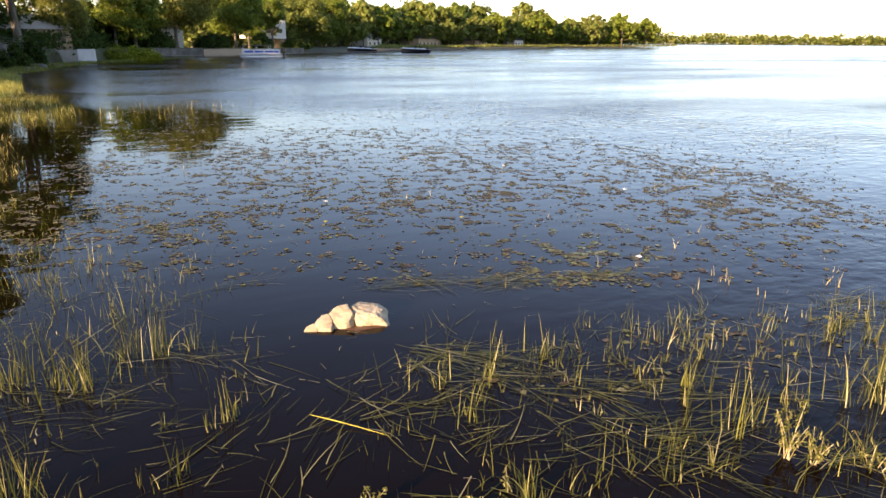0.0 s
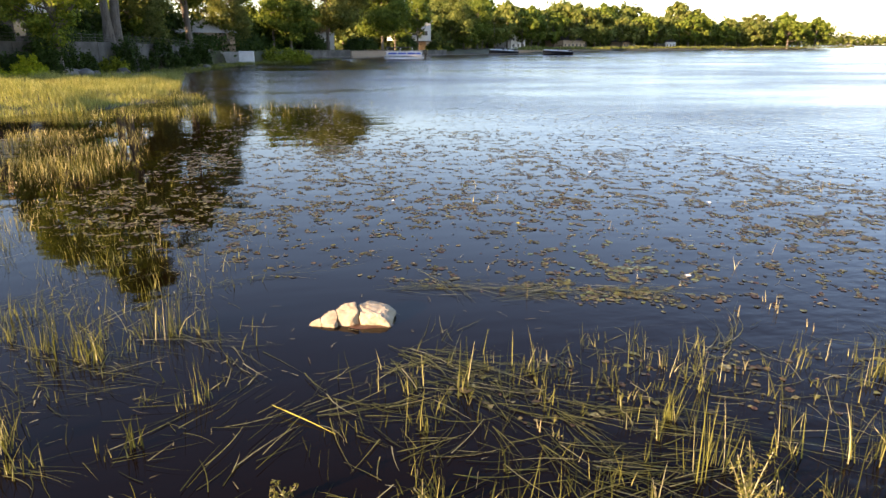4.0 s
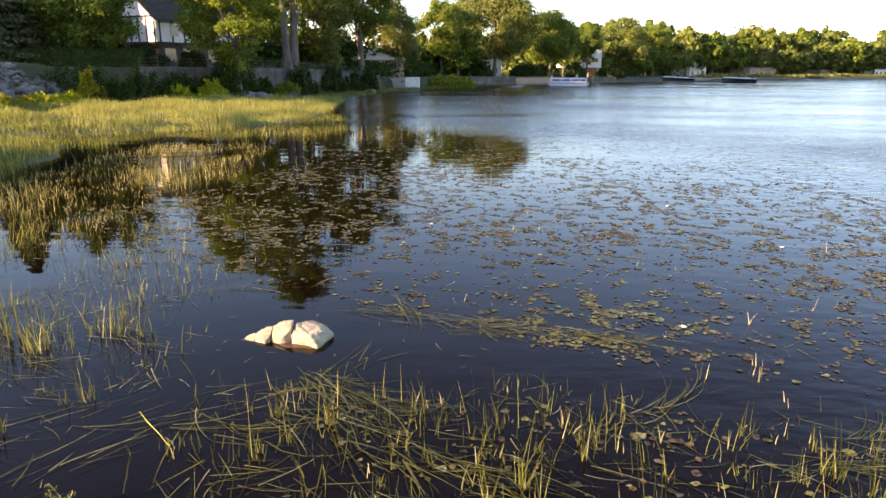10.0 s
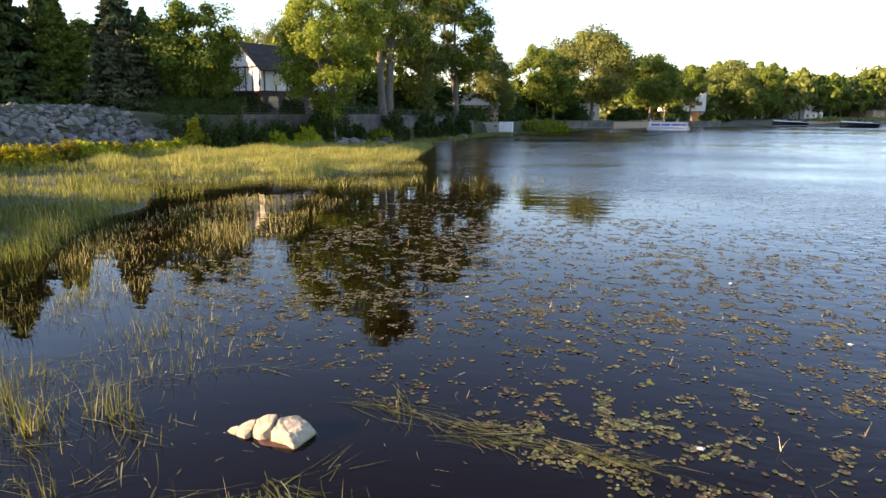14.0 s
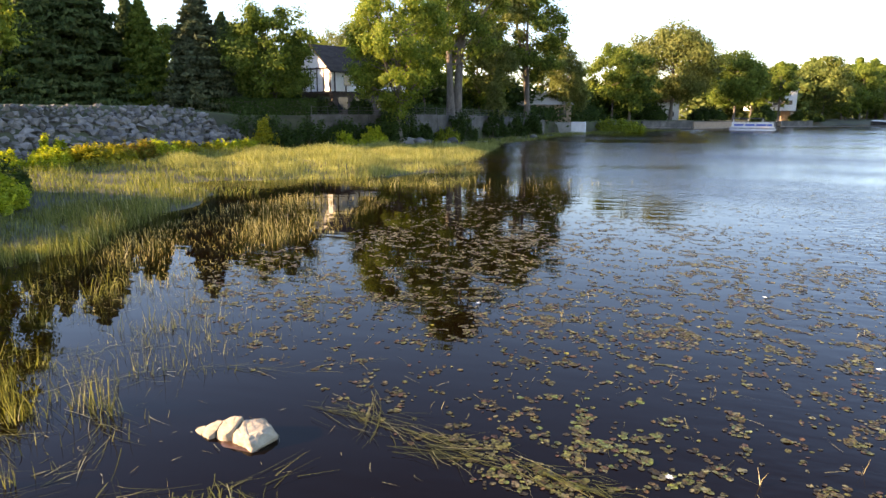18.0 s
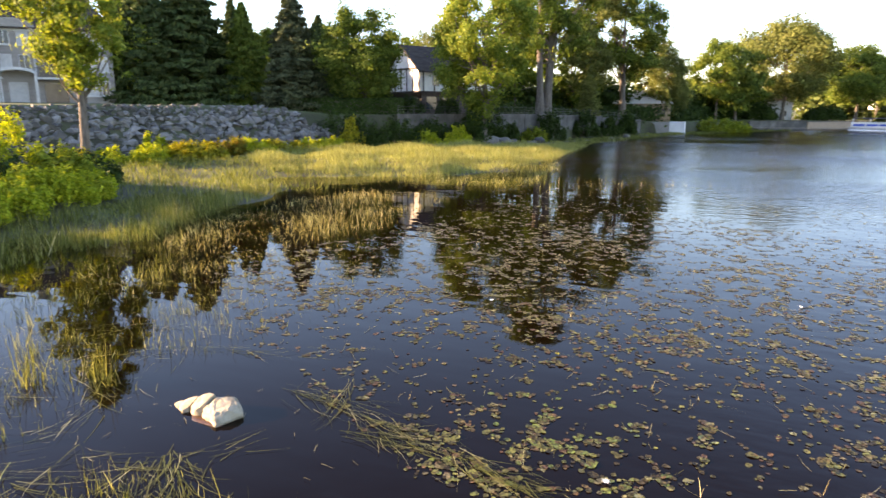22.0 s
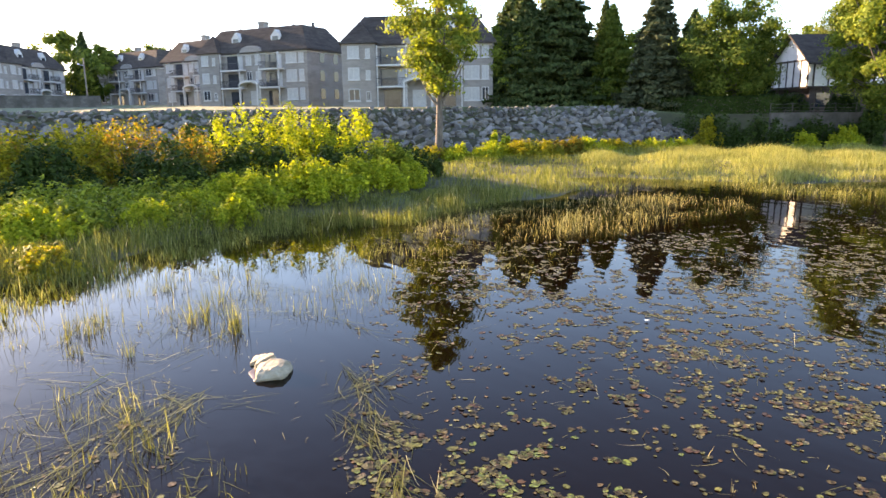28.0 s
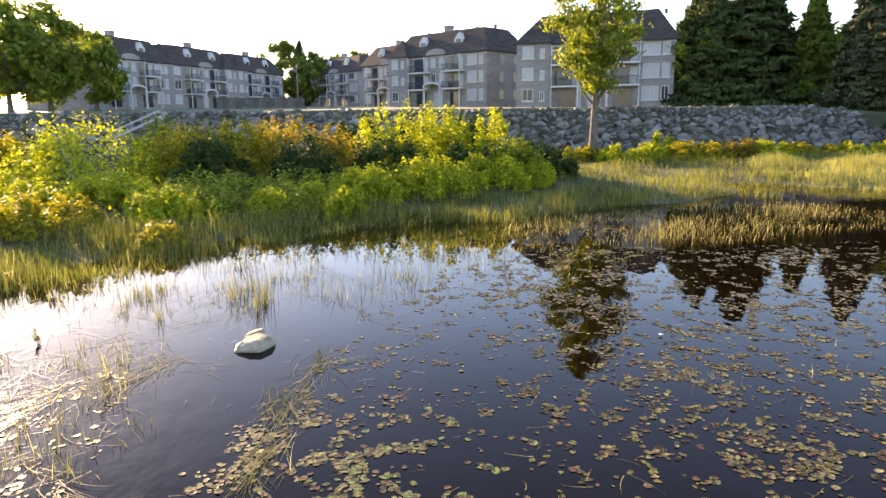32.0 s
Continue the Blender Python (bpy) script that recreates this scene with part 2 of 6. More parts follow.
M["leaf_far"] = leafy("far_leaf", [(0.0, (0.065, 0.095, 0.02)), (0.5, (0.125, 0.155, 0.038)), (1.0, (0.21, 0.23, 0.07))], (1.0, 1.0, 0.5), 0.4)
M["leaf_bush"] = leafy("bright_bush_leaf", [(0.0, (0.17, 0.22, 0.014)), (0.5, (0.33, 0.38, 0.028)), (1.0, (0.54, 0.52, 0.05))], (1.0, 1.0, 0.35), 0.5)
M["leaf_low"] = leafy("low_marsh_leaf", [(0.0, (0.10, 0.14, 0.016)), (0.5, (0.20, 0.24, 0.026)), (1.0, (0.34, 0.35, 0.042))], (1.0, 1.0, 0.4), 0.4)
M["leaf_young"] = leafy("young_tree_leaf", [(0.0, (0.10, 0.145, 0.02)), (0.5, (0.19, 0.235, 0.034)), (1.0, (0.31, 0.325, 0.06))], (1.0, 1.0, 0.4), 0.5)
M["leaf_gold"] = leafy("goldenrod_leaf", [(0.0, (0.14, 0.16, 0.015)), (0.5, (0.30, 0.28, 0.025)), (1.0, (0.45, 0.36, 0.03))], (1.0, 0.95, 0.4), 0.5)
M["leaf_rust"] = leafy("turning_leaf", [(0.0, (0.11, 0.15, 0.02)), (0.5, (0.22, 0.21, 0.03)), (0.8, (0.32, 0.25, 0.035)), (1.0, (0.34, 0.17, 0.035))], (1.0, 0.85, 0.4), 0.5)
# Dark green leaf, made darker still for the shade the hedge stands in.
M["leaf_hedge"] = leafy("shaded_hedge_leaf", [(0.0, (0.022, 0.042, 0.010)), (1.0, (0.055, 0.088, 0.02))], (1.0, 1.0, 0.5), 0.3)
M["grass_gold"] = leafy("golden_marsh_grass", [(0.0, (0.13, 0.155, 0.045)), (0.5, (0.25, 0.26, 0.085)), (1.0, (0.39, 0.375, 0.16))], (1.0, 0.95, 0.5), 0.45)
M["grass_green"] = leafy("green_marsh_grass", [(0.0, (0.075, 0.10, 0.026)), (0.5, (0.15, 0.165, 0.048)), (1.0, (0.28, 0.27, 0.10))], (1.0, 1.0, 0.5), 0.45)
M["reed"] = leafy("reed_blade", [(0.0, (0.10, 0.10, 0.04)), (0.45, (0.23, 0.21, 0.08)), (0.8, (0.36, 0.31, 0.13)), (1.0, (0.50, 0.45, 0.25))], (1.0, 0.95, 0.5), 0.35, 0.45)
M["reed_green"] = leafy("fresh_reed_blade", [(0.0, (0.04, 0.046, 0.015)), (0.4, (0.09, 0.095, 0.028)), (0.75, (0.19, 0.19, 0.05)), (0.9, (0.30, 0.28, 0.10)), (1.0, (0.50, 0.45, 0.26))], (1.0, 1.0, 0.45), 0.4, 0.4)
PAD_COLOURS = [(0.0, (0.03, 0.024, 0.015)), (0.22, (0.075, 0.058, 0.03)), (0.45, (0.105, 0.10, 0.038)), (0.64, (0.15, 0.155, 0.048)), (0.78, (0.125, 0.078, 0.042)), (0.92, (0.09, 0.05, 0.036)), (1.0, (0.28, 0.27, 0.13))]
M["pad"] = leafy("lily_pad_leaf", PAD_COLOURS, (0.8, 0.9, 0.4), 0.12, 0.5, patch=0.2, mottle=22.0, spec=0.12)
M["pad_one"] = leafy("single_lily_pad", PAD_COLOURS, (0.8, 0.9, 0.4), 0.12, 0.5, per="object", patch=0.2, mottle=2.0, spec=0.12)
M["stalk"] = leafy("dry_stalk", [(0.0, (0.16, 0.13, 0.06)), (0.6, (0.36, 0.31, 0.16)), (1.0, (0.55, 0.50, 0.32))], (1.0, 0.95, 0.6), 0.25)
# Pad colours lightened to make up for the weak grazing light far out.
M["pad_far"] = leafy("lightened_lily_pad", [(0.0, (0.075, 0.06, 0.038)), (0.3, (0.14, 0.12, 0.062)), (0.6, (0.185, 0.165, 0.07)), (0.85, (0.225, 0.21, 0.07)), (1.0, (0.21, 0.145, 0.08))], (0.8, 0.9, 0.5), 0.12, 0.45, patch=0.2, mottle=18.0, spec=0.22)
M["pad_green"] = leafy("green_lily_pad", [(0.0, (0.085, 0.11, 0.024)), (0.5, (0.14, 0.175, 0.036)), (0.85, (0.19, 0.21, 0.055)), (1.0, (0.26, 0.24, 0.09))], (0.9, 1.0, 0.4), 0.15, 0.32, per="object", patch=0.2, mottle=1.2, spec=0.18)
M["petal"] = plain("white_petal", (0.8, 0.8, 0.76), 0.5, spread=0.05)
M["yellow_petal"] = plain("yellow_petal", (0.36, 0.31, 0.04), 0.5, spread=0.1)


def make_ground():
    """Dark mud in the marsh, mown lawn and gravel on the high ground."""
    m = M["mud"]
    nt = m.node_tree
    b = nt.nodes["Principled BSDF"]
    old = b.inputs["Base Color"].links[0].from_socket
    tc = nt.nodes.new("ShaderNodeTexCoord")
    sep = nt.nodes.new("ShaderNodeSeparateXYZ")
    nt.links.new(tc.outputs["Object"], sep.inputs[0])
    high = nt.nodes.new("ShaderNodeMapRange")
    for n, v in (("From Min", 1.0), ("From Max", 2.0)):
        high.inputs[n].default_value = v
    nt.links.new(sep.outputs["Z"], high.inputs[0])
    flat = nt.nodes.new("ShaderNodeSeparateXYZ")
    nt.links.new(nt.nodes.new("ShaderNodeNewGeometry").outputs["Normal"], flat.inputs[0])
    level = nt.nodes.new("ShaderNodeMapRange")
    for n, v in (("From Min", 0.88), ("From Max", 0.96)):
        level.inputs[n].default_value = v
    nt.links.new(flat.outputs["Z"], level.inputs[0])
    both = nt.nodes.new("ShaderNodeMath")
    both.operation = "MULTIPLY"
    nt.links.new(high.outputs[0], both.inputs[0])
    nt.links.new(level.outputs[0], both.inputs[1])
    lawn = ramp_of(nt, noise_of(nt, 0.15, 4.0), [(0.35, (0.035, 0.06, 0.015)), (0.6, (0.07, 0.09, 0.024)), (0.75, (0.11, 0.105, 0.065))])
    nt.links.new(mix_rgb(nt, "MIX", both.outputs[0], old, lawn), b.inputs["Base Color"])


make_ground()

# ---- building helpers ----


def mesh_of(name, verts, faces, mat, smooth=False):
    """A mesh from an array of places and a list of index arrays, one for each count of corners."""
    me = bpy.data.meshes.new(name)
    verts = np.asarray(verts, np.float32)
    faces = [np.asarray(f, np.int32) for f in faces if len(f)]
    loops = np.concatenate([f.ravel() for f in faces])
    counts = np.concatenate([np.full(len(f), f.shape[1], np.int32) for f in faces])
    me.vertices.add(len(verts))
    me.vertices.foreach_set("co", verts.ravel())
    me.loops.add(len(loops))
    me.loops.foreach_set("vertex_index", loops)
    me.polygons.add(len(counts))
    me.polygons.foreach_set("loop_start", np.r_[0, np.cumsum(counts)[:-1]].astype(np.int32))
    me.polygons.foreach_set("use_smooth", np.full(len(counts), smooth))
    me.update(calc_edges=True)
    me.materials.append(mat)
    return me


def as_mesh(name, bm, mat, smooth=False):
    me = bpy.data.meshes.new(name)
    bm.to_mesh(me)
    bm.free()
    me.materials.append(mat)
    if smooth:
        me.polygons.foreach_set("use_smooth", np.ones(len(me.polygons), bool))
    return me


def part(name, data, mat, parent, label=""):
    """One mesh object under a thing or a part."""
    me = as_mesh(name, data, mat) if isinstance(data, bmesh.types.BMesh) else data
    ob = new(name, me)
    ob.parent = parent
    if label:
        ob["label"] = label
    return ob


def box(bm, lo, hi, m=None):
    vs = [bm.verts.new((x, y, z)) for x in (lo[0], hi[0]) for y in (lo[1], hi[1]) for z in (lo[2], hi[2])]
    for f in ((0, 1, 3, 2), (4, 6, 7, 5), (0, 4, 5, 1), (2, 3, 7, 6), (0, 2, 6, 4), (1, 5, 7, 3)):
        bm.faces.new([vs[i] for i in f])
    if m is not None:
        bmesh.ops.transform(bm, matrix=m, verts=vs)
    return vs


def boxes(*spans):
    bm = bmesh.new()
    for lo, hi in spans:
        box(bm, lo, hi)
    return bm


def soft(bm, width=0.02, segments=1):
    bmesh.ops.bevel(bm, geom=bm.edges[:], offset=width, segments=segments, affect="EDGES", profile=0.6)
    return bm


def tube(points, radii, sides=7):
    """Places and quads of a tube along points."""
    pts = np.asarray(points, float)
    way = np.gradient(pts, axis=0)
    way /= np.linalg.norm(way, axis=1)[:, None] + 1e-9
    side = np.cross(way, (0.31, 0.95, 0.12))
    side /= np.linalg.norm(side, axis=1)[:, None] + 1e-9
    other = np.cross(way, side)
    a = np.linspace(0, 2 * np.pi, sides, endpoint=False)
    ring = pts[:, None] + np.asarray(radii)[:, None, None] * (np.cos(a)[None, :, None] * side[:, None] + np.sin(a)[None, :, None] * other[:, None])
    i, j = np.meshgrid(np.arange(len(pts) - 1), np.arange(sides), indexing="ij")
    k = (j + 1) % sides
    quads = np.stack([i * sides + j, i * sides + k, (i + 1) * sides + k, (i + 1) * sides + j], -1).reshape(-1, 4)
    return ring.reshape(-1, 3), quads


def joined(pieces):
    verts, quads, n = [], [], 0
    for v, q in pieces:
        verts.append(v)
        quads.append(q + n)
        n += len(v)
    return np.concatenate(verts), np.concatenate(quads)


def leaf_cards(rng, places, outward, size, slim=0.55, spread=0.5, lift=0.25):
    """Diamond leaves at places, facing roughly outward."""
    n = len(places)
    normal = outward + spread * rng.normal(size=(n, 3)) + (0, 0, lift)
    normal /= np.linalg.norm(normal, axis=1)[:, None] + 1e-9
    u = np.cross(normal, rng.normal(size=(n, 3)))
    u /= np.linalg.norm(u, axis=1)[:, None] + 1e-9
    v = np.cross(normal, u)
    s = (size * rng.uniform(0.6, 1.35, n))[:, None]
    corners = np.stack([places - u * s, places + v * s * slim, places + u * s, places - v * s * slim], 1)
    corners[:, 1] -= 0.12 * s * normal
    corners[:, 3] -= 0.12 * s * normal
    return corners.reshape(-1, 3), np.arange(4 * n).reshape(-1, 4)


def crown_places(rng, height, base, width, clumps, leaves, clump_size, shape="round"):
    """Clump middles inside an uneven crown, and leaves round them."""
    mid, half = (height + base) / 2, (height - base) / 2
    c = rng.normal(size=(clumps, 3))
    c /= np.linalg.norm(c, axis=1)[:, None]
    c *= rng.uniform(0.25, 1.0, clumps)[:, None] ** 0.45
    lump = 1 + 0.22 * np.sin(3 * np.arctan2(c[:, 1], c[:, 0]) + rng.uniform(0, 6)) * (c[:, 2] * 0.5 + 0.7)
    if shape == "tall":
        taper = np.clip(1.05 - 0.5 * np.clip(c[:, 2], 0, 1), 0.3, 1.1)
    elif shape == "vase":
        taper = np.clip(0.75 + 0.35 * c[:, 2], 0.35, 1.1)
    else:
        taper = 1.0
    c = np.stack([c[:, 0] * width / 2 * lump * taper, c[:, 1] * width / 2 * lump * taper, mid + c[:, 2] * half], 1)
    which = rng.integers(0, clumps, leaves)
    off = rng.normal(size=(leaves, 3)) * (1, 1, 0.75)
    places = c[which] + off * (clump_size * rng.uniform(0.6, 1.2, clumps)[which])[:, None]
    outward = off * 0.8 + 0.6 * (places - (0, 0, mid)) / np.array([width / 2, width / 2, half])
    return c, places, outward


def tree(name, label, height, width, base, leaves, leaf, mat, seed, trunk=0.25, clumps=60, clump_size=None, shape="round", weep=0.0, stems=1, category="tree", group="", slim=0.55):
    """A broad-leaved tree: tapered trunk, limbs out to its clumps, and a crown of leaves."""
    rng = np.random.default_rng(seed)
    thing = new(name)
    c, places, outward = crown_places(rng, height, base, width, clumps, leaves, clump_size or width * 0.062, shape)
    if weep:
        down = rng.uniform(0, 1, leaves) ** 1.5 * weep
        places[:, 2] = np.maximum(places[:, 2] - down, base * 0.35)
    pieces = []
    for s in range(stems):
        lean = rng.normal(size=2) * width * (0.03 if stems == 1 else 0.12)
        foot = np.array([0.0, 0.0, -0.5]) + (0 if stems == 1 else 1) * np.r_[rng.normal(size=2) * 0.35, 0]
        h = np.linspace(0, 1, 7)
        spine = foot + np.stack([lean[0] * h**1.5 + 0.12 * np.sin(h * 5 + s), lean[1] * h**1.5, h * (base + (height - base) * 0.7)], 1)
        pieces.append(tube(spine, trunk * (1.0 - 0.8 * h) * (1 + 0.35 * np.exp(-h * 22)), 9))
        order = rng.permutation(clumps)[: max(10, clumps // 3) // stems]
        for i in order:
            t = np.clip(rng.uniform(0.45, 0.95) * c[i, 2] / spine[-1, 2], 0.35, 0.95)
            a = np.array([np.interp(t, h, spine[:, k]) for k in range(3)])
            b = c[i]
            bend = (a + b) / 2 + np.r_[rng.normal(size=2) * 0.06 * width, -0.04 * height]
            r = trunk * 0.38 * (1 - 0.6 * t)
            q = np.linspace(0, 1, 5)[:, None]
            pieces.append(tube((1 - q) ** 2 * a + 2 * q * (1 - q) * bend + q**2 * b, np.linspace(r, r * 0.2, 5), 5))
    v, q = joined(pieces)
    part("trunk", mesh_of("trunk", v, [q], M["bark"], True), None, thing)
    v, q = leaf_cards(rng, places, outward, leaf, slim)
    part("crown", mesh_of("crown", v, [q], mat), None, thing)
    return tagged(thing, label, category, group)


def conifer(name, label, height, width, base, mat, seed, dense=1.0, leaf=0.22, category="conifer", group="", narrow=False):
    """A conifer: straight trunk, whorls of drooping boughs with needle sprays."""
    rng = np.random.default_rng(seed)
    thing = new(name)
    v, q = tube([(0, 0, -0.5), (0, 0, height * 0.5), (0, 0, height * 0.98)], [height * 0.016, height * 0.01, 0.02], 7)
    pieces = [(v, q)]
    places, outs = [], []
    z = base
    while z < height - 0.15:
        f = (z - base) / (height - base)
        reach = width / 2 * ((1 - f) ** (0.75 if not narrow else 0.45)) * (0.9 + 0.2 * rng.random())
        reach = max(reach, 0.12)
        for a in np.arange(rng.integers(7, 10)) * 0.75 + rng.uniform(0, 6):
            length = reach * rng.uniform(0.72, 1.12)
            d = np.array([math.cos(a), math.sin(a), 0])
            n = int(dense * (5 + 20 * length))
            t = rng.uniform(0.12, 1.0, n) ** 0.75
            drop = -0.28 * length * t**1.2 + 0.12 * length * t**3 if not narrow else 0.5 * length * t
            side = np.array([-d[1], d[0], 0])
            w = rng.normal(size=n) * 0.16 * length * (1.1 - t * 0.6)
            p = np.array([0, 0, z]) + d * (length * t)[:, None] + side * w[:, None]
            p[:, 2] += drop + rng.normal(size=n) * 0.07
            places.append(p)
            outs.append(np.tile(d * 0.7 + (0, 0, 0.4), (n, 1)))
            if length > 0.7:
                tt = np.linspace(0, 1, 3)[:, None]
                pieces.append(tube(np.array([0, 0, z]) + d * length * 0.8 * tt + np.array([0, 0, -0.2 * length]) * tt**1.2, [0.035, 0.025, 0.01], 4))
        z += (height - base) / (34 if not narrow else 40) * rng.uniform(0.8, 1.2)
    v, q = joined(pieces)
    part("trunk", mesh_of("trunk", v, [q], M["bark"], True), None, thing)
    v, q = leaf_cards(rng, np.concatenate(places), np.concatenate(outs), leaf, 0.4, 0.6, 0.2)
    part("crown", mesh_of("crown", v, [q], mat), None, thing)
    return tagged(thing, label, category, group)


def bush(name, label, width, depth, height, leaves, leaf, mat, seed, group="", category="bush", clumps=26):
    """A shrub: several stems from the ground and a low uneven crown of leaves."""
    rng = np.random.default_rng(seed)
    thing = new(name)
    c = rng.uniform(-1, 1, size=(clumps, 3))
    r = np.hypot(c[:, 0], c[:, 1])
    c[r > 1, :2] /= r[r > 1, None]
    top = height * (0.6 + 0.45 * rng.random(clumps)) * np.sqrt(np.clip(1.05 - np.minimum(r, 1) ** 2, 0.12, 1))
    c = np.stack([c[:, 0] * width / 2, c[:, 1] * depth / 2, top * 0.88], 1)
    which = rng.integers(0, clumps, leaves)
    off = rng.normal(size=(leaves, 3)) * (1, 1, 0.9)
    size = 0.06 * (width + depth) / 2 + 0.08
    off /= np.linalg.norm(off, axis=1)[:, None] + 1e-9
    off *= rng.uniform(0.1, 1.0, leaves)[:, None] ** 0.4
    pointed = (off[:, 2:3] * 0.5 + 0.5).clip(0, 1)
    places = c[which] + off * np.column_stack([1.25 - 0.55 * pointed, 1.25 - 0.55 * pointed, np.full(leaves, 1.45)]) * size * 1.15 * rng.uniform(0.6, 1.3, clumps)[which][:, None]
    fall = rng.random(leaves) ** 4.0
    places[:, 2] = np.abs(places[:, 2] * (1 - 0.85 * fall)) + 0.03
    # upright shoots on top
    spike = rng.random(leaves) < 0.06
    shoot = rng.integers(0, clumps * 3, leaves)
    base_xy = c[shoot % clumps, :2] + rng.normal(size=(clumps * 3, 2))[shoot] * size
    up = rng.random(leaves)
    tall_ = rng.uniform(0.1, 0.28, clumps * 3)[shoot] * min(height, 2.0)
    spiked = np.column_stack([base_xy + rng.normal(size=(leaves, 2)) * 0.045 * (1.2 - up[:, None]), c[shoot % clumps, 2] + up * tall_ + size * 0.3])
    places = np.where(spike[:, None], spiked, places)
    v, q = leaf_cards(rng, places, off * 0.9 + (0, 0, 0.5), leaf * 0.92, 0.55, 0.35)
    pieces = []
    for i in range(min(clumps, 14)):
        t = np.linspace(0, 1, 4)[:, None]
        pieces.append(tube(np.array([c[i, 0] * 0.35, c[i, 1] * 0.35, -0.3]) * (1 - t) + c[i] * t, np.linspace(0.025, 0.008, 4), 4))
    sv, sq = joined(pieces)
    part("woody_base", mesh_of("woody_base", sv, [sq], M["bark"]), None, thing)
    part("crown", mesh_of("crown", v, [q], mat), None, thing)
    return tagged(thing, label, category, group)


def inside(poly, x, y):
    poly = np.asarray(poly, float)
    res = np.zeros(np.shape(x), bool)
    for (x0, y0), (x1, y1) in zip(poly, np.roll(poly, -1, 0)):
        cut = (y0 > y) != (y1 > y)
        with np.errstate(divide="ignore", invalid="ignore"):
            res ^= cut & (x < (x1 - x0) * (y - y0) / (y1 - y0 + 1e-12) + x0)
    return res


def edge_far(poly, x, y, closed=True):
    """How far places lie from an outline."""
    poly = np.asarray(poly, float)
    best = np.full(np.shape(x), 1e9)
    ends = np.roll(poly, -1, 0) if closed else poly[1:]
    for (x0, y0), (x1, y1) in zip(poly, ends):
        dx, dy = x1 - x0, y1 - y0
        t = np.clip(((x - x0) * dx + (y - y0) * dy) / (dx * dx + dy * dy), 0, 1)
        best = np.minimum(best, np.hypot(x - x0 - t * dx, y - y0 - t * dy))
    return best


def scatter(rng, poly, count):
    poly = np.asarray(poly, float)
    lo, hi = poly.min(0), poly.max(0)
    got = np.zeros((0, 2))
    while len(got) < count:
        p = rng.uniform(lo, hi, (count * 2, 2))
        got = np.concatenate([got, p[inside(poly, p[:, 0], p[:, 1])]])
    return got[:count]


def blades(rng, xy, ground, height, width, lean=0.25, bent=0.12, way=None):
    """Grass blades: a quad below and a tip above, leaning and partly kinked over."""
    n = len(xy)
    h = height * rng.uniform(0.55, 1.25, n)
    a = rng.uniform(0, 2 * np.pi, n) if way is None else way + rng.normal(size=n) * 0.9
    tilt = np.abs(rng.normal(size=n)) * lean
    d = np.stack([np.cos(a), np.sin(a), np.zeros(n)], 1)
    turn = rng.uniform(0, 2 * np.pi, n)
    s = np.stack([np.cos(turn), np.sin(turn), np.zeros(n)], 1) * (width * rng.uniform(0.6, 1.3, n) / 2)[:, None]
    foot = np.stack([xy[:, 0], xy[:, 1], ground * np.ones(n)], 1)
    mid = foot + d * (np.sin(tilt) * h * 0.55)[:, None] + np.array([0, 0, 1]) * (np.cos(tilt) * h * 0.55)[:, None]
    kink = np.where(rng.random(n) < bent, rng.uniform(1.2, 2.2, n), tilt + rng.uniform(0.0, 0.35, n))
    tip = mid + d * (np.sin(kink) * h * 0.5)[:, None] + np.array([0, 0, 1]) * (np.cos(kink) * h * 0.5)[:, None]
    tip[:, 2] = np.maximum(tip[:, 2], foot[:, 2] + 0.01)
    v = np.stack([foot - s, foot + s, mid - s * 0.75, mid + s * 0.75, tip], 1).reshape(-1, 3)
    k = np.arange(n)[:, None] * 5
    return v, k + np.array([[0, 1, 3, 2]]), k + np.array([[2, 3, 4]])


def blade_mesh(name, parts_, mat):
    vs, qs, ts, n = [], [], [], 0
    for v, q, t in parts_:
        vs.append(v)
        qs.append(q + n)
        ts.append(t + n)
        n += len(v)
    return mesh_of(name, np.concatenate(vs), [np.concatenate(qs), np.concatenate(ts)], mat)


def strands(rng, foot, way, length, lean0, lean1, width, curl=0.0, segs=4):
    """Thin curved blades: each rises from its foot and bends over from lean0 to lean1 (radians off upright)."""
    n = len(foot)
    p, a = np.array(foot, float), np.array(way, float) * np.ones(n)
    turn = curl if np.ndim(curl) else rng.normal(size=n) * curl
    flat = np.abs(lean0) > 1.2
    spin = np.where(flat, a + np.pi / 2, rng.uniform(0, np.pi, n))
    step = length / segs
    rows = []
    for k in range(segs + 1):
        f = k / segs
        s = np.stack([np.cos(spin), np.sin(spin), np.zeros(n)], 1) * (width * (1 - 0.85 * f**1.5) / 2)[:, None]
        rows += [p - s, p + s]
        lean = lean0 + (lean1 - lean0) * f
        p = p + np.stack([np.sin(lean) * np.cos(a), np.sin(lean) * np.sin(a), np.cos(lean)], 1) * step[:, None]
        p[:, 2] = np.maximum(p[:, 2], 0.005 + 0.004 * rng.random(n))
        a = a + turn
        spin = spin + np.where(flat, turn, 0)
    v = np.stack(rows, 1).reshape(-1, 3)
    base = np.arange(n)[:, None] * (2 * segs + 2)
    quads = np.concatenate([base + np.array([[2 * k, 2 * k + 1, 2 * k + 3, 2 * k + 2]]) for k in range(segs)])
    return v, quads


def strand_mesh(name, pieces, mat):
    v, q = joined(pieces)
    return mesh_of(name, v, [q], mat)

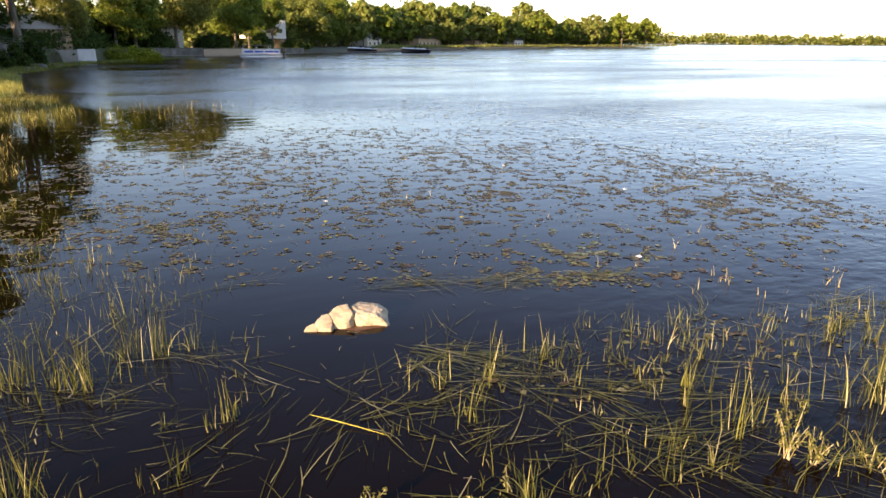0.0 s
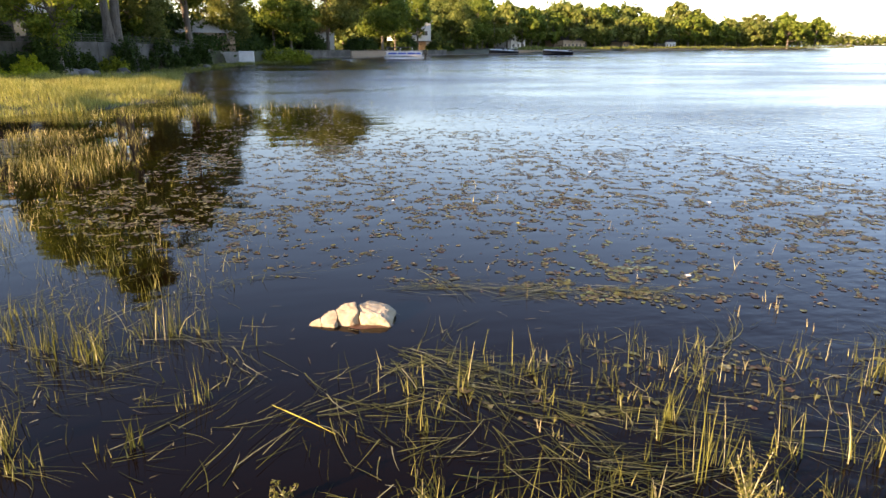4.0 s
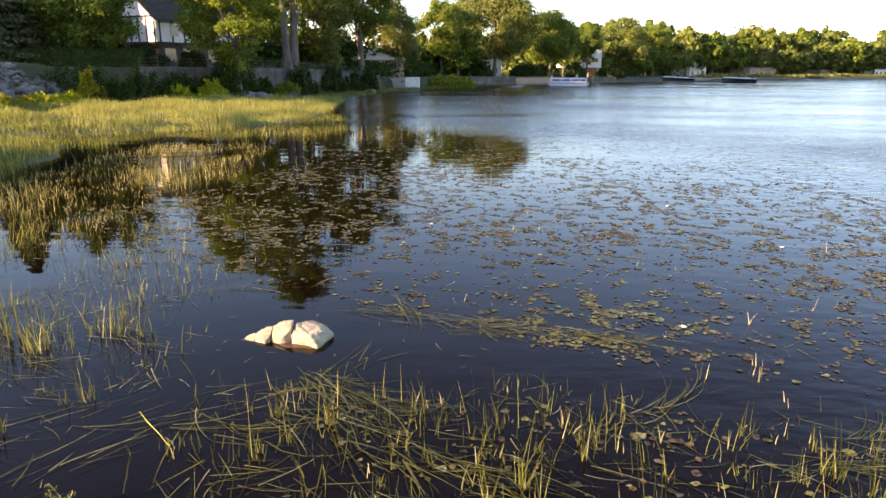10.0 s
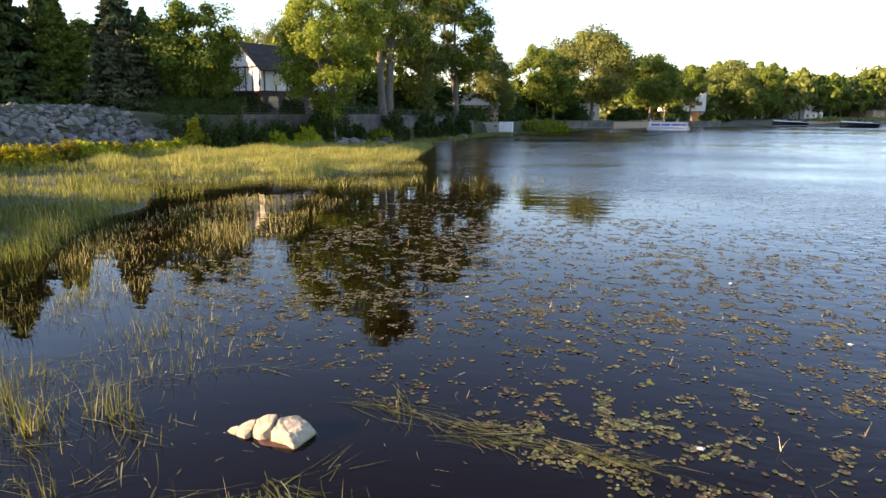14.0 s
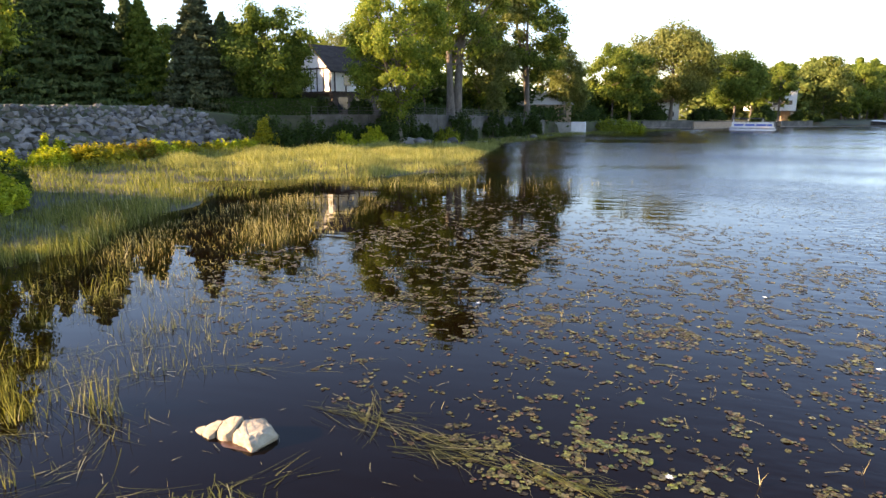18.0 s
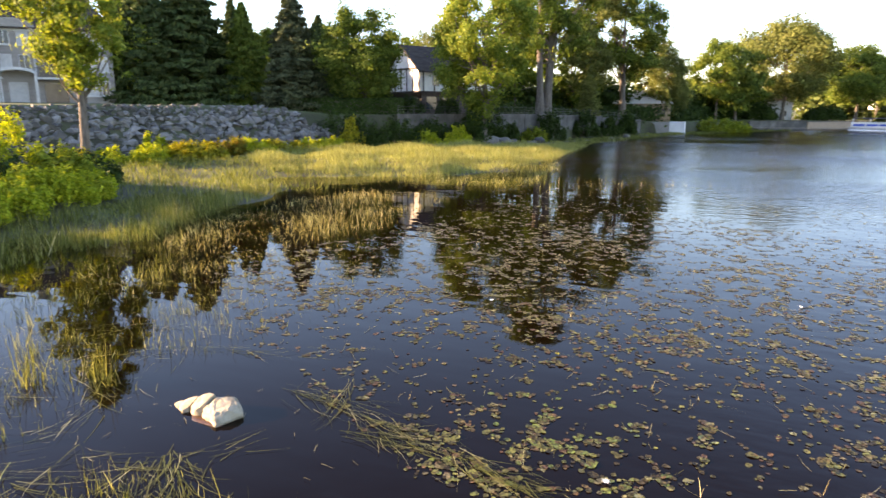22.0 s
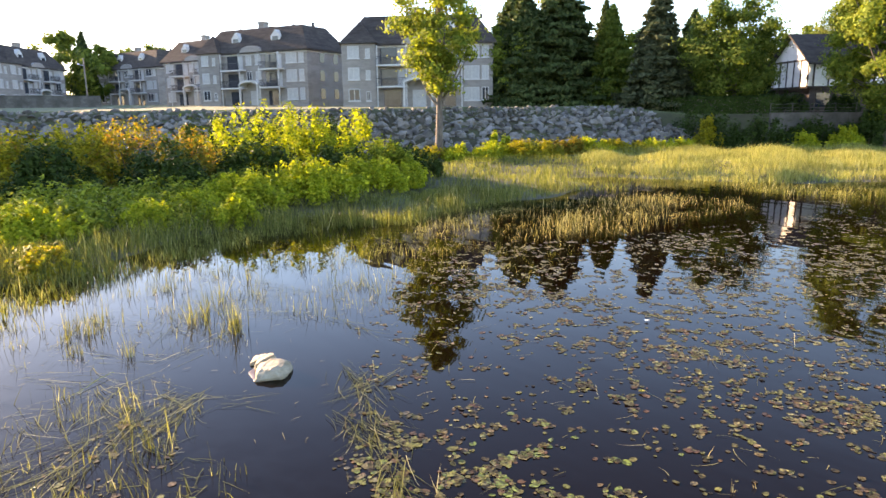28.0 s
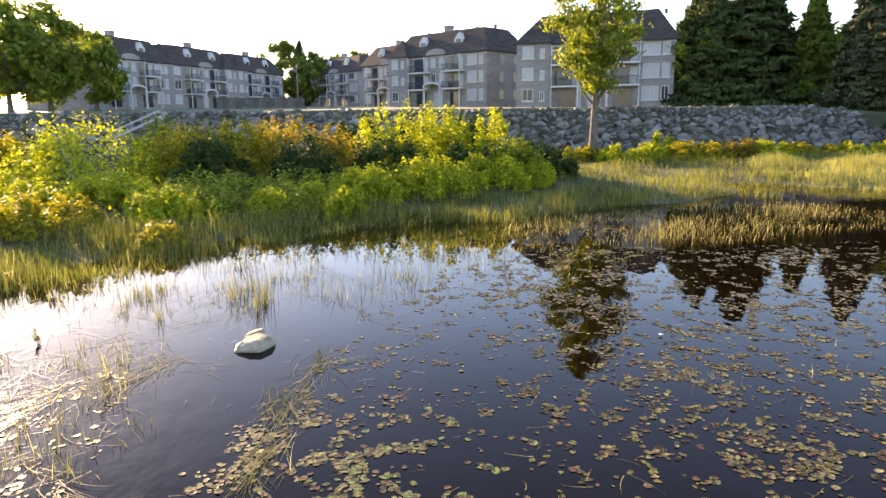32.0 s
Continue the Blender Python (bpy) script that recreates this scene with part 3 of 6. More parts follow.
# ---- the land ----
# top edge of the bank, from the sun's side round to the far point: x, y, height of the top, width of the slope below it
BANK = [(-120, -400, 5.0, 7), (-70, -90, 5.0, 7), (-62, -40, 4.9, 7), (-53, 0, 4.9, 6.5), (-47, 27, 4.9, 6.5), (-41.5, 51, 4.9, 6.5), (-40, 55, 4.5, 7), (-37, 60, 3.9, 4.5),
        (-30, 64, 3.9, 0.6), (-21, 84, 3.8, 0.6), (-16, 104, 3.4, 0.6), (-11, 126, 2.4, 0.6), (-4, 133, 1.9, 1), (2, 150, 2.2, 2), (18, 172, 2.0, 3), (36, 190, 1.6, 5),
        (62, 222, 1.2, 6), (120, 285, 1.2, 8), (200, 345, 1.2, 8), (300, 395, 1.2, 8), (418, 418, 1.0, 8), (440, 440, 1.0, 8), (430, 520, 1.0, 8), (600, 1250, 1.0, 10),
        (1200, 1150, 1.0, 10), (2600, 900, 1.0, 10)]
LAND = [b[:2] for b in BANK] + [(2600, 3000), (-3000, 3000), (-3000, -400)]
MARSH = [(-12, -80), (-7, -30), (-5.5, -9), (-7, -5), (-8.5, -2.5), (-11, 0), (-13.5, 4), (-14, 7), (-12, 11), (-13, 16), (-14.5, 25.5), (-20, 28.3), (-14, 31.5), (-9, 34.5),
         (-6.5, 42), (-8, 58), (-11, 73), (-14, 86), (-11, 104), (-6, 122), (-18, 90), (-32, 62), (-50, 45), (-62, -40), (-60, -80)]


def height_at(x, y):
    x, y = np.asarray(x, float), np.asarray(y, float)
    best, top, wide = np.full(x.shape, 1e9), np.zeros(x.shape), np.ones(x.shape)
    for (x0, y0, h0, w0), (x1, y1, h1, w1) in zip(BANK, BANK[1:]):
        dx, dy = x1 - x0, y1 - y0
        t = np.clip(((x - x0) * dx + (y - y0) * dy) / (dx * dx + dy * dy), 0, 1)
        d = np.hypot(x - x0 - t * dx, y - y0 - t * dy)
        near = d < best
        best, top, wide = np.where(near, d, best), np.where(near, h0 + t * (h1 - h0), top), np.where(near, w0 + t * (w1 - w0), wide)
    on_land = inside(LAND, x, y)
    marsh_far = edge_far(MARSH, x, y)
    marsh = np.where(inside(MARSH, x, y), np.clip(-0.12 + 0.06 * marsh_far, -0.12, 0.55), np.clip(-0.12 - 0.15 * marsh_far, -1.2, 0))
    marsh = marsh + 0.05 * np.sin(x * 0.9) * np.sin(y * 0.8 + x * 0.3)
    inland = top + np.clip(best - 8, 0, 120) * 0.022 * np.clip((top - 3) / 2, 0, 1)
    slope = top - (top - marsh) * np.clip(best / wide, 0, 1)
    return np.where(on_land, inland, np.maximum(slope, marsh))


def rise(x, y):
    return float(height_at(np.array([x]), np.array([y]))[0])


def steps(lo, hi, fine_lo, fine_hi, fine, grow=1.16):
    mid = list(np.arange(fine_lo, fine_hi + fine, fine))
    up, s = [mid[-1]], fine
    while up[-1] < hi:
        s *= grow
        up.append(up[-1] + s)
    down, s = [mid[0]], fine
    while down[-1] > lo:
        s *= grow
        down.append(down[-1] - s)
    return np.array(down[:0:-1] + mid + up[1:])


gx, gy = np.meshgrid(steps(-3000, 3000, -66, 20, 0.8), steps(-1200, 3000, -50, 130, 0.8), indexing="ij")
nx, ny = gx.shape
gi, gj = np.meshgrid(np.arange(nx - 1), np.arange(ny - 1), indexing="ij")
gq = np.stack([gi * ny + gj, (gi + 1) * ny + gj, (gi + 1) * ny + gj + 1, gi * ny + gj + 1], -1).reshape(-1, 4)
ground = new("ground", mesh_of("ground", np.stack([gx, gy, height_at(gx, gy)], -1).reshape(-1, 3), [gq], M["mud"], True))
tagged(ground, "dark marsh mud and mown grass behind the bank", "ground", kind="structure")

water = new("water", mesh_of("water", [(-4000, -4000, 0), (4000, -4000, 0), (4000, 4000, 0), (-4000, 4000, 0)], [[(0, 1, 2, 3)]], M["water"]))
tagged(water, "calm dark lake water mirroring the sky", "water", kind="structure")

# ---- retaining wall with its coping, along the gardens ----
WALL = [(-30.2, 63.2, 4.0), (-21, 83.4, 3.9), (-16, 103.4, 3.5), (-11, 125, 2.5)]


def wall_run(name, label, line, below, thick, mat, cap):
    thing = new(name)
    for (x0, y0, z0), (x1, y1, z1) in zip(line, line[1:]):
        run = math.hypot(x1 - x0, y1 - y0)
        count = max(1, round(run / 4.2))
        for i in range(count):
            a, b = i / count, (i + 1) / count
            bm = bmesh.new()
            za, zb = z0 + (z1 - z0) * a, z0 + (z1 - z0) * b
            w = run / count
            vs = box(bm, (0.015, -thick / 2, below), (w - 0.015, thick / 2, (za + zb) / 2 - 0.14))
            soft(bm, 0.03)
            o = part("panel", bm, mat, thing)
            here = pose(x0 + (x1 - x0) * a, y0 + (y1 - y0) * a, 0, 0, 0, math.degrees(math.atan2(y1 - y0, x1 - x0)))
            o.matrix_local = here
            bm = boxes(((0, -thick / 2 - 0.06, (za + zb) / 2 - 0.14), (w, thick / 2 + 0.06, (za + zb) / 2)))
            c = part("coping", soft(bm, 0.02), cap, thing)
            c.matrix_local = here
    return tagged(thing, label, "wall", kind="structure")


wall_run("wall_garden", "weathered grey concrete retaining wall above the marsh", WALL, -0.6, 0.35, M["concrete"], M["concrete"])

# ---- the boulder in the water ----


def boulder(name, label, size, mat, seed, rough=0.16, category="rock", cut=None, detail=4):
    rng = np.random.default_rng(seed)
    bm = bmesh.new()
    bmesh.ops.create_icosphere(bm, subdivisions=detail, radius=1.0)
    planes = [(Vector(rng.normal(size=3)).normalized(), rng.uniform(0.6, 0.85)) for _ in range(12)]
    shift = Vector(rng.uniform(-50, 50, 3))
    for v in bm.verts:
        p = v.co.copy()
        for n, d in planes:
            over = p.dot(n) - d
            if over > 0:
                p -= n * over * 0.97
        p *= 1 + rough * noise.fractal(p * 1.6 + shift, 0.9, 2.1, 4) * 0.6
        v.co = Vector((p.x * size[0], p.y * size[1], p.z * size[2]))
    me = as_mesh(name, bm, mat, True)
    return me


def hull_block(corners, mat, seed, fine=0.026, worn=0.05):
    """A broken block of stone over a few corners, its edges worn and its faces uneven."""
    bm = bmesh.new()
    for p in corners:
        bm.verts.new(p)
    res = bmesh.ops.convex_hull(bm, input=bm.verts[:])
    bmesh.ops.delete(bm, geom=[v for v in bm.verts if not v.link_faces], context="VERTS")
    bmesh.ops.bevel(bm, geom=bm.edges[:], offset=worn, segments=2, affect="EDGES", profile=0.6, clamp_overlap=True)
    bmesh.ops.subdivide_edges(bm, edges=bm.edges[:], cuts=3, use_grid_fill=True)
    bmesh.ops.triangulate(bm, faces=bm.faces[:])
    bmesh.ops.recalc_face_normals(bm, faces=bm.faces[:])
    bm.normal_update()
    for v in bm.verts:
        n = noise.fractal(v.co * 14.0 + Vector((seed, 0, 0)), 1.0, 2.0, 4) * 0.8 + 0.6 * noise.noise(v.co * 7.0 + Vector((0, seed, 0)))
        v.co += v.normal * fine * n
    return as_mesh("block", bm, mat, True)


rock = new("boulder_in_water")
tagged(rock, "cracked pale boulder standing out of the shallow water", "rock")
LARGE = [(-0.03, -0.30, -0.3), (0.36, -0.44, -0.3), (0.46, -0.02, -0.3), (-0.02, 0.22, -0.3), (-0.02, -0.38, 0.05), (0.42, -0.54, 0.02), (0.58, -0.10, 0.07), (0.22, 0.22, 0.06),
         (0.0, -0.04, 0.22), (0.0, -0.28, 0.17), (0.28, -0.42, 0.15), (0.42, -0.28, 0.16), (0.45, -0.08, 0.19), (0.22, 0.10, 0.20)]
SLAB_A = [(-0.335, -0.42, -0.3), (-0.035, -0.42, -0.3), (-0.03, 0.24, -0.3), (-0.345, 0.16, -0.3), (-0.035, -0.04, 0.25), (-0.03, -0.27, 0.19), (-0.20, 0.0, 0.23), (-0.14, -0.36, 0.09), (-0.33, -0.26, 0.10), (-0.335, -0.08, 0.17)]
SLAB_B = [(-0.62, -0.34, -0.3), (-0.345, -0.44, -0.3), (-0.355, 0.14, -0.3), (-0.60, 0.02, -0.3), (-0.345, -0.08, 0.165), (-0.34, -0.26, 0.10), (-0.44, -0.05, 0.15), (-0.40, -0.36, 0.035), (-0.58, -0.15, 0.10), (-0.57, -0.27, 0.05)]
LOW = [(-0.80, -0.24, -0.2), (-0.60, -0.36, -0.2), (-0.61, 0.0, -0.2), (-0.78, -0.08, -0.2), (-0.59, -0.16, 0.085), (-0.58, -0.28, 0.04), (-0.68, -0.15, 0.06), (-0.76, -0.19, 0.015)]
for i, (name, corners) in enumerate((("large_block", LARGE), ("slab", SLAB_A), ("slab", SLAB_B), ("low_block", LOW))):
    part(name, hull_block(corners, M["rock"], 3.0 + 7 * i, (0.024, 0.02, 0.018, 0.012)[i], (0.035, 0.014, 0.012, 0.010)[i]), None, rock)
part("wet_foot", hull_block([(-0.66, -0.36, -0.2), (-0.1, -0.56, -0.2), (0.56, -0.62, -0.2), (0.66, -0.1, -0.2), (-0.5, 0.2, -0.2), (-0.1, -0.50, 0.012), (0.46, -0.55, 0.012), (0.5, -0.2, 0.012), (-0.3, -0.2, 0.012)], M["rock_wet"], 40.0, 0.006), None, rock, "wet red-brown stone at the waterline")

# ---- riprap bank ----


def stone_mesh(seed):
    rng = np.random.default_rng(seed)
    p = rng.normal(size=(12, 3))
    p /= np.linalg.norm(p, axis=1)[:, None]
    p *= rng.uniform(0.85, 1.0, (12, 1)) * (1.0, rng.uniform(0.6, 0.85), rng.uniform(0.5, 0.7))
    bm = bmesh.new()
    for q in p:
        bm.verts.new(q)
    bmesh.ops.convex_hull(bm, input=bm.verts[:])
    loose = [v for v in bm.verts if not v.link_faces]
    bmesh.ops.delete(bm, geom=loose, context="VERTS")
    return bm


stone_kinds = [as_mesh("stone", stone_mesh(60 + i), M["stone"]) for i in range(10)]
riprap = tagged(new("riprap_bank"), "steep bank of piled grey quarry stones", "stone bank", kind="structure")
rng = np.random.default_rng(11)
rest = []
for (x0, y0, h0, w0), (x1, y1, h1, w1) in zip(BANK[2:7], BANK[3:8]):
    run = math.hypot(x1 - x0, y1 - y0)
    nx_, ny_ = (y1 - y0) / run, -(x1 - x0) / run
    rows_up = 14
    for j in range(rows_up):
        down = (j + 0.5) / rows_up
        s = 0.5 * rng.uniform()
        while s < run:
            size = rng.uniform(0.32, 0.82) * (1.1 if down > 0.25 else 0.75)
            t = s / run
            w = w0 + t * (w1 - w0)
            off = down * (w + 0.6) - 0.1 + rng.normal() * 0.18
            if (x1, y1) == BANK[7][:2] and down < 0.95 * t:
                s += size
                continue
            x, y = x0 + (x1 - x0) * t + nx_ * off, y0 + (y1 - y0) * t + ny_ * off
            top = h0 + t * (h1 - h0)
            z = top - (top - 0.4) * np.clip(off / w, 0, 1.05) + 0.02 - 0.14 * np.clip(1 - off / 0.9, 0, 1)
            rest.append((x, y, z, size))
            s += size * rng.uniform(1.05, 1.4)
rest.sort(key=lambda r: abs(r[1] - 40))
pile_v, pile_q, pile_n = [], [], 0
kinds_np = []
for me in stone_kinds:
    kinds_np.append((np.array([v.co for v in me.vertices]), np.array([tuple(p.vertices) for p in me.polygons if len(p.vertices) == 3])))
for k, (x, y, z, size) in enumerate(rest):
    turn = pose(x, y, z, rng.uniform(-28, 28), rng.uniform(-28, 28), rng.uniform(0, 360)) @ Matrix.Diagonal((size, size, size, 1))
    kind = k % len(stone_kinds)
    if k < 300:
        o = new("stone", stone_kinds[kind])
        o.parent = riprap
        o.matrix_local = turn
    else:
        v, q = kinds_np[kind]
        mat4 = np.array(turn)
        pile_v.append(v @ mat4[:3, :3].T + mat4[:3, 3])
        pile_q.append(q + pile_n)
        pile_n += len(v)
pile = part("stone_pile", mesh_of("stone_pile", np.concatenate(pile_v), [np.concatenate(pile_q)], M["stone_all"]), None, riprap, "piled grey quarry stones further along")
pile["kind"] = "stuff"
# loose rocks along the foot of the garden wall
for i, (x, y, s) in enumerate(((-22.2, 72.6, 1.35), (-20.4, 73.2, 0.95), (-19.4, 74.0, 0.7), (-17.6, 79.5, 0.8))):
    o = new("shore_rock", boulder("shore_rock", "", (s * 1.2, s * 0.9, s * 0.8), M["stone"], 240 + i, detail=3))
    o.matrix_world = pose(x, y, max(rise(x, y), -0.1) + s * 0.25, 0, 0, 50 * i)
    tagged(o, "large pale grey rock on the shore below the garden wall", "rock", "rocks along the shore")
for i in range(14):
    t = i / 13
    x, y = -18.5 + 12 * t + rng.normal() * 0.7, 69 + 45 * t + rng.normal() * 1.2
    s = rng.uniform(0.3, 0.75)
    o = new("shore_rock", boulder("shore_rock", "", (s * 1.2, s * 0.9, s * 0.75), M["stone"], 200 + i, detail=3))
    o.matrix_world = pose(x, y, max(rise(x, y), -0.1) + s * 0.12, 0, 0, rng.uniform(0, 360))
    tagged(o, "grey rock lying on the shore below the garden wall", "rock", "rocks along the shore")

# ---- buildings ----


def window_part(parent, x, z, w, h, curtain=True, y=0.0):
    """A window on the face y = 0 that looks towards -y: frame, panes, sill."""
    bm = bmesh.new()
    t = 0.09
    for lo, hi in (((x - w / 2, y - 0.10, z), (x - w / 2 + t, y + 0.02, z + h)), ((x + w / 2 - t, y - 0.10, z), (x + w / 2, y + 0.02, z + h)),
                   ((x - w / 2 + t, y - 0.10, z), (x + w / 2 - t, y + 0.02, z + t)), ((x - w / 2 + t, y - 0.10, z + h - t), (x + w / 2 - t, y + 0.02, z + h)),
                   ((x - 0.04, y - 0.09, z + t), (x + 0.04, y + 0.02, z + h - t))):
        box(bm, lo, hi)
    frame_ob = part("window", bm, M["trim"], parent)
    part("pane", boxes(((x - w / 2 + t, y - 0.04, z + t), (x - 0.04, y - 0.02, z + h - t)), ((x + 0.04, y - 0.04, z + t), (x + w / 2 - t, y - 0.02, z + h - t))), M["curtain"] if curtain else M["glass"], frame_ob)
    part("sill", boxes(((x - w / 2 - 0.1, y - 0.16, z - 0.12), (x + w / 2 + 0.1, y + 0.02, z))), M["trim"], frame_ob)
    return frame_ob


def balcony_part(parent, x, z, w, deep):
    """A balcony with its dark glazed door, slab, rail and posts."""
    b = part("balcony", boxes(((x - w / 2, -deep, z - 0.22), (x + w / 2, 0.0, z))), M["trim"], parent)
    bm = bmesh.new()
    box(bm, (x - w / 2 + 0.05, -deep + 0.05, z + 0.95), (x + w / 2 - 0.05, -deep + 0.11, z + 1.02))
    n = int(w / 0.16)
    for i in range(n + 1):
        xx = x - w / 2 + 0.06 + (w - 0.14) * i / n
        box(bm, (xx, -deep + 0.06, z), (xx + 0.03, -deep + 0.09, z + 0.96))
    part("railing", bm, M["rail"], b)
    part("door", boxes(((x - w / 2 + 0.3, -0.05, z), (x + 0.45, -0.02, z + 2.15))), M["glass"], b, "dark glazed balcony door")
    part("door", boxes(((x + 0.6, -0.05, z + 0.05), (x + w / 2 - 0.5, -0.02, z + 2.1))), M["curtain"], b, "curtained balcony door")
    return b


def hip_roof(w, d, z, rise_, over=0.5, flat=0.35):
    bm = bmesh.new()
    lo = [bm.verts.new(p) for p in ((-over, -over, z), (w + over, -over, z), (w + over, d + over, z), (-over, d + over, z))]
    under = [bm.verts.new((v.co.x, v.co.y, z - 0.25)) for v in lo]
    e = rise_ * 0.62
    hi = [bm.verts.new(p) for p in ((e, e * 0.9, z + rise_), (w - e, e * 0.9, z + rise_), (w - e, d - e * 0.9, z + rise_), (e, d - e * 0.9, z + rise_))]
    for i in range(4):
        j = (i + 1) % 4
        bm.faces.new((lo[i], lo[j], hi[j], hi[i]))
        bm.faces.new((under[i], under[j], lo[j], lo[i]))
    bm.faces.new(hi)
    bm.faces.new(under[::-1])
    return bm


def apartment(label, w, d, m, group="", mirror=False, seed=0, detail=True):
    """A three-storey brick block seen on its garden face (y = 0), with balconies, dormers, a corner turret and a steep hipped roof."""
    rng = np.random.default_rng(seed)
    thing = tagged(new("apartment_building"), label, "building", group)
    eave, floor_h = 8.1, 2.7
    part("wall", boxes(((0, 0, -1.5), (w, d, eave))), M["brick"], thing)
    part("string_course", boxes(((-0.1, -0.1, eave - 0.5), (w + 0.1, d + 0.1, eave - 0.05))), M["trim"], thing)
    roof = part("roof", hip_roof(w, d, eave, 3.7), M["shingle"], thing)
    for i, xx in enumerate((w * 0.2, w * 0.5, w * 0.72, w * 0.9)):
        part("vent_pipe", boxes(((xx, d * 0.42, eave + 3.6), (xx + 0.35, d * 0.42 + 0.35, eave + 4.2))), M["rail"], roof)
    part("chimney", boxes(((w * 0.46, 2.6, eave + 2.0), (w * 0.46 + 1.2, 3.7, eave + 4.5)), ((w * 0.46 - 0.1, 2.5, eave + 4.5), (w * 0.46 + 1.3, 3.8, eave + 4.7))), M["brick"], roof)
    # corner bay with a pointed roof
    bx = 0.0 if not mirror else w - 4.2
    part("corner_bay", boxes(((bx - 0.25, -0.9, -1.5), (bx + 4.2, 0.3, eave))), M["brick"], thing)
    bm = bmesh.new()
    base = [bm.verts.new(p) for p in ((bx - 0.6, -1.3, eave), (bx + 4.6, -1.3, eave), (bx + 4.6, 2.4, eave), (bx - 0.6, 2.4, eave))]
    tip = bm.verts.new((bx + 2.0, 0.5, eave + 2.9))
    for i in range(4):
        bm.faces.new((base[i], base[(i + 1) % 4], tip))
    bm.faces.new(base[::-1])
    part("bay_roof", bm, M["shingle"], thing)
    for s in range(3):
        z = s * floor_h + 0.75
        for x, ww, hh in ((bx + 1.3, 1.5, 1.55), (bx + 3.2, 0.6, 1.2)):
            window_part(thing, x, z + 0.1, ww, hh, s > 0, -0.9)
        if not mirror:
            for x, ww in ((w * 0.46, 1.1), (w * 0.55, 1.1), (w * 0.86, 2.0), (w * 0.95, 0.9)):
                if s == 0 and x < w * 0.6:
                    continue
                window_part(thing, x, z, ww, 1.7, rng.random() < 0.75)
        else:
            for x, ww in ((w * 0.1, 2.0), (w * 0.45, 1.1), (w * 0.54, 1.1)):
                if s == 0 and x > w * 0.3:
                    continue
                window_part(thing, x, z, ww, 1.7, rng.random() < 0.75)
        for x in ((w * 0.33, w * 0.7) if not mirror else (w * 0.3, w * 0.68)):
            if s:
                balcony_part(thing, x, s * floor_h, 4.0, 1.5)
            else:
                part("patio_door", boxes(((x - 1.3, -0.06, 0.0), (x + 1.0, -0.02, 2.1))), M["glass"], thing, "dark glazed patio door")
    for x in ((w * 0.33, w * 0.7) if not mirror else (w * 0.3, w * 0.68)):
        for e in (-1.9, 1.9):
            part("post", boxes(((x + e - 0.07, -1.42, -1.0), (x + e + 0.07, -1.28, eave - 0.3))), M["trim"], thing)
    # arched entrance and eyebrow above it
    xm = w * 0.505
    bm = bmesh.new()
    arc = [(xm + 2.0 * math.cos(a), 3.0 + 0.75 * math.sin(a)) for a in np.linspace(0, math.pi, 11)]
    inner = [(xm + 1.8 * math.cos(a), 2.85 + 0.6 * math.sin(a)) for a in np.linspace(0, math.pi, 11)]
    for (a, b), (c, e) in zip(zip(arc, arc[1:]), zip(inner, inner[1:])):
        f = [bm.verts.new((p[0], -1.6, p[1])) for p in (a, b, e, c)]
        g = [bm.verts.new((p[0], 0.0, p[1])) for p in (a, b, e, c)]
        bm.faces.new(f)
        for i in range(4):
            bm.faces.new((f[i], g[i], g[(i + 1) % 4], f[(i + 1) % 4]))
    bmesh.ops.remove_doubles(bm, verts=bm.verts[:], dist=0.001)
    part("porch_arch", bm, M["trim"], thing)
    for e in (-1.8, 1.8):
        part("porch_post", boxes(((xm + e - 0.12, -1.55, -1.0), (xm + e + 0.12, -1.3, 2.95))), M["trim"], thing)
    part("entrance_door", boxes(((xm - 0.9, -0.06, 0), (xm + 0.9, -0.02, 2.2))), M["curtain"], thing, "pale glazed entrance door")
    bm = bmesh.new()
    arc = [(xm + 2.2 * math.cos(a), eave - 0.1 + 0.95 * math.sin(a)) for a in np.linspace(0, math.pi, 11)]
    f = [bm.verts.new((p[0], -0.55, p[1])) for p in arc]
    g = [bm.verts.new((p[0], 2.2, p[1])) for p in arc]
    bm.faces.new(f)
    for i in range(len(arc) - 1):
        bm.faces.new((f[i], g[i], g[i + 1], f[i + 1]))
    part("eyebrow_gable", bm, M["brick"], thing)
    for xx in (w * 0.32, w * 0.7):
        bm = bmesh.new()
        outline = [(xx - 0.9, eave + 0.7), (xx + 0.9, eave + 0.7), (xx + 0.9, eave + 2.2), (xx, eave + 3.1), (xx - 0.9, eave + 2.2)]
        f = [bm.verts.new((p[0], 0.6, p[1])) for p in outline]
        g = [bm.verts.new((p[0], 3.2, p[1])) for p in outline]
        bm.faces.new(f)
        bm.faces.new(g[::-1])
        for i in range(5):
            bm.faces.new((f[i], g[i], g[(i + 1) % 5], f[(i + 1) % 5]))
        part("dormer", bm, M["trim"], roof)
        part("dormer_window", boxes(((xx - 0.55, 0.55, eave + 0.95), (xx + 0.55, 0.59, eave + 2.1))), M["glass"], thing)
    # side face
    for s in range(3):
        for yy in (d * 0.3, d * 0.65):
            part("side_window", boxes(((w, yy, s * floor_h + 0.8), (w + 0.05, yy + 1.1, s * floor_h + 2.3))), M["glass"], thing)
            part("side_window", boxes(((-0.05, yy, s * floor_h + 0.8), (0, yy + 1.1, s * floor_h + 2.3))), M["glass"], thing)
    thing.matrix_world = m
    return thing


def stand(x, y, turn, z=None):
    return pose(x, y, rise(x, y) if z is None else z, 0, 0, turn)


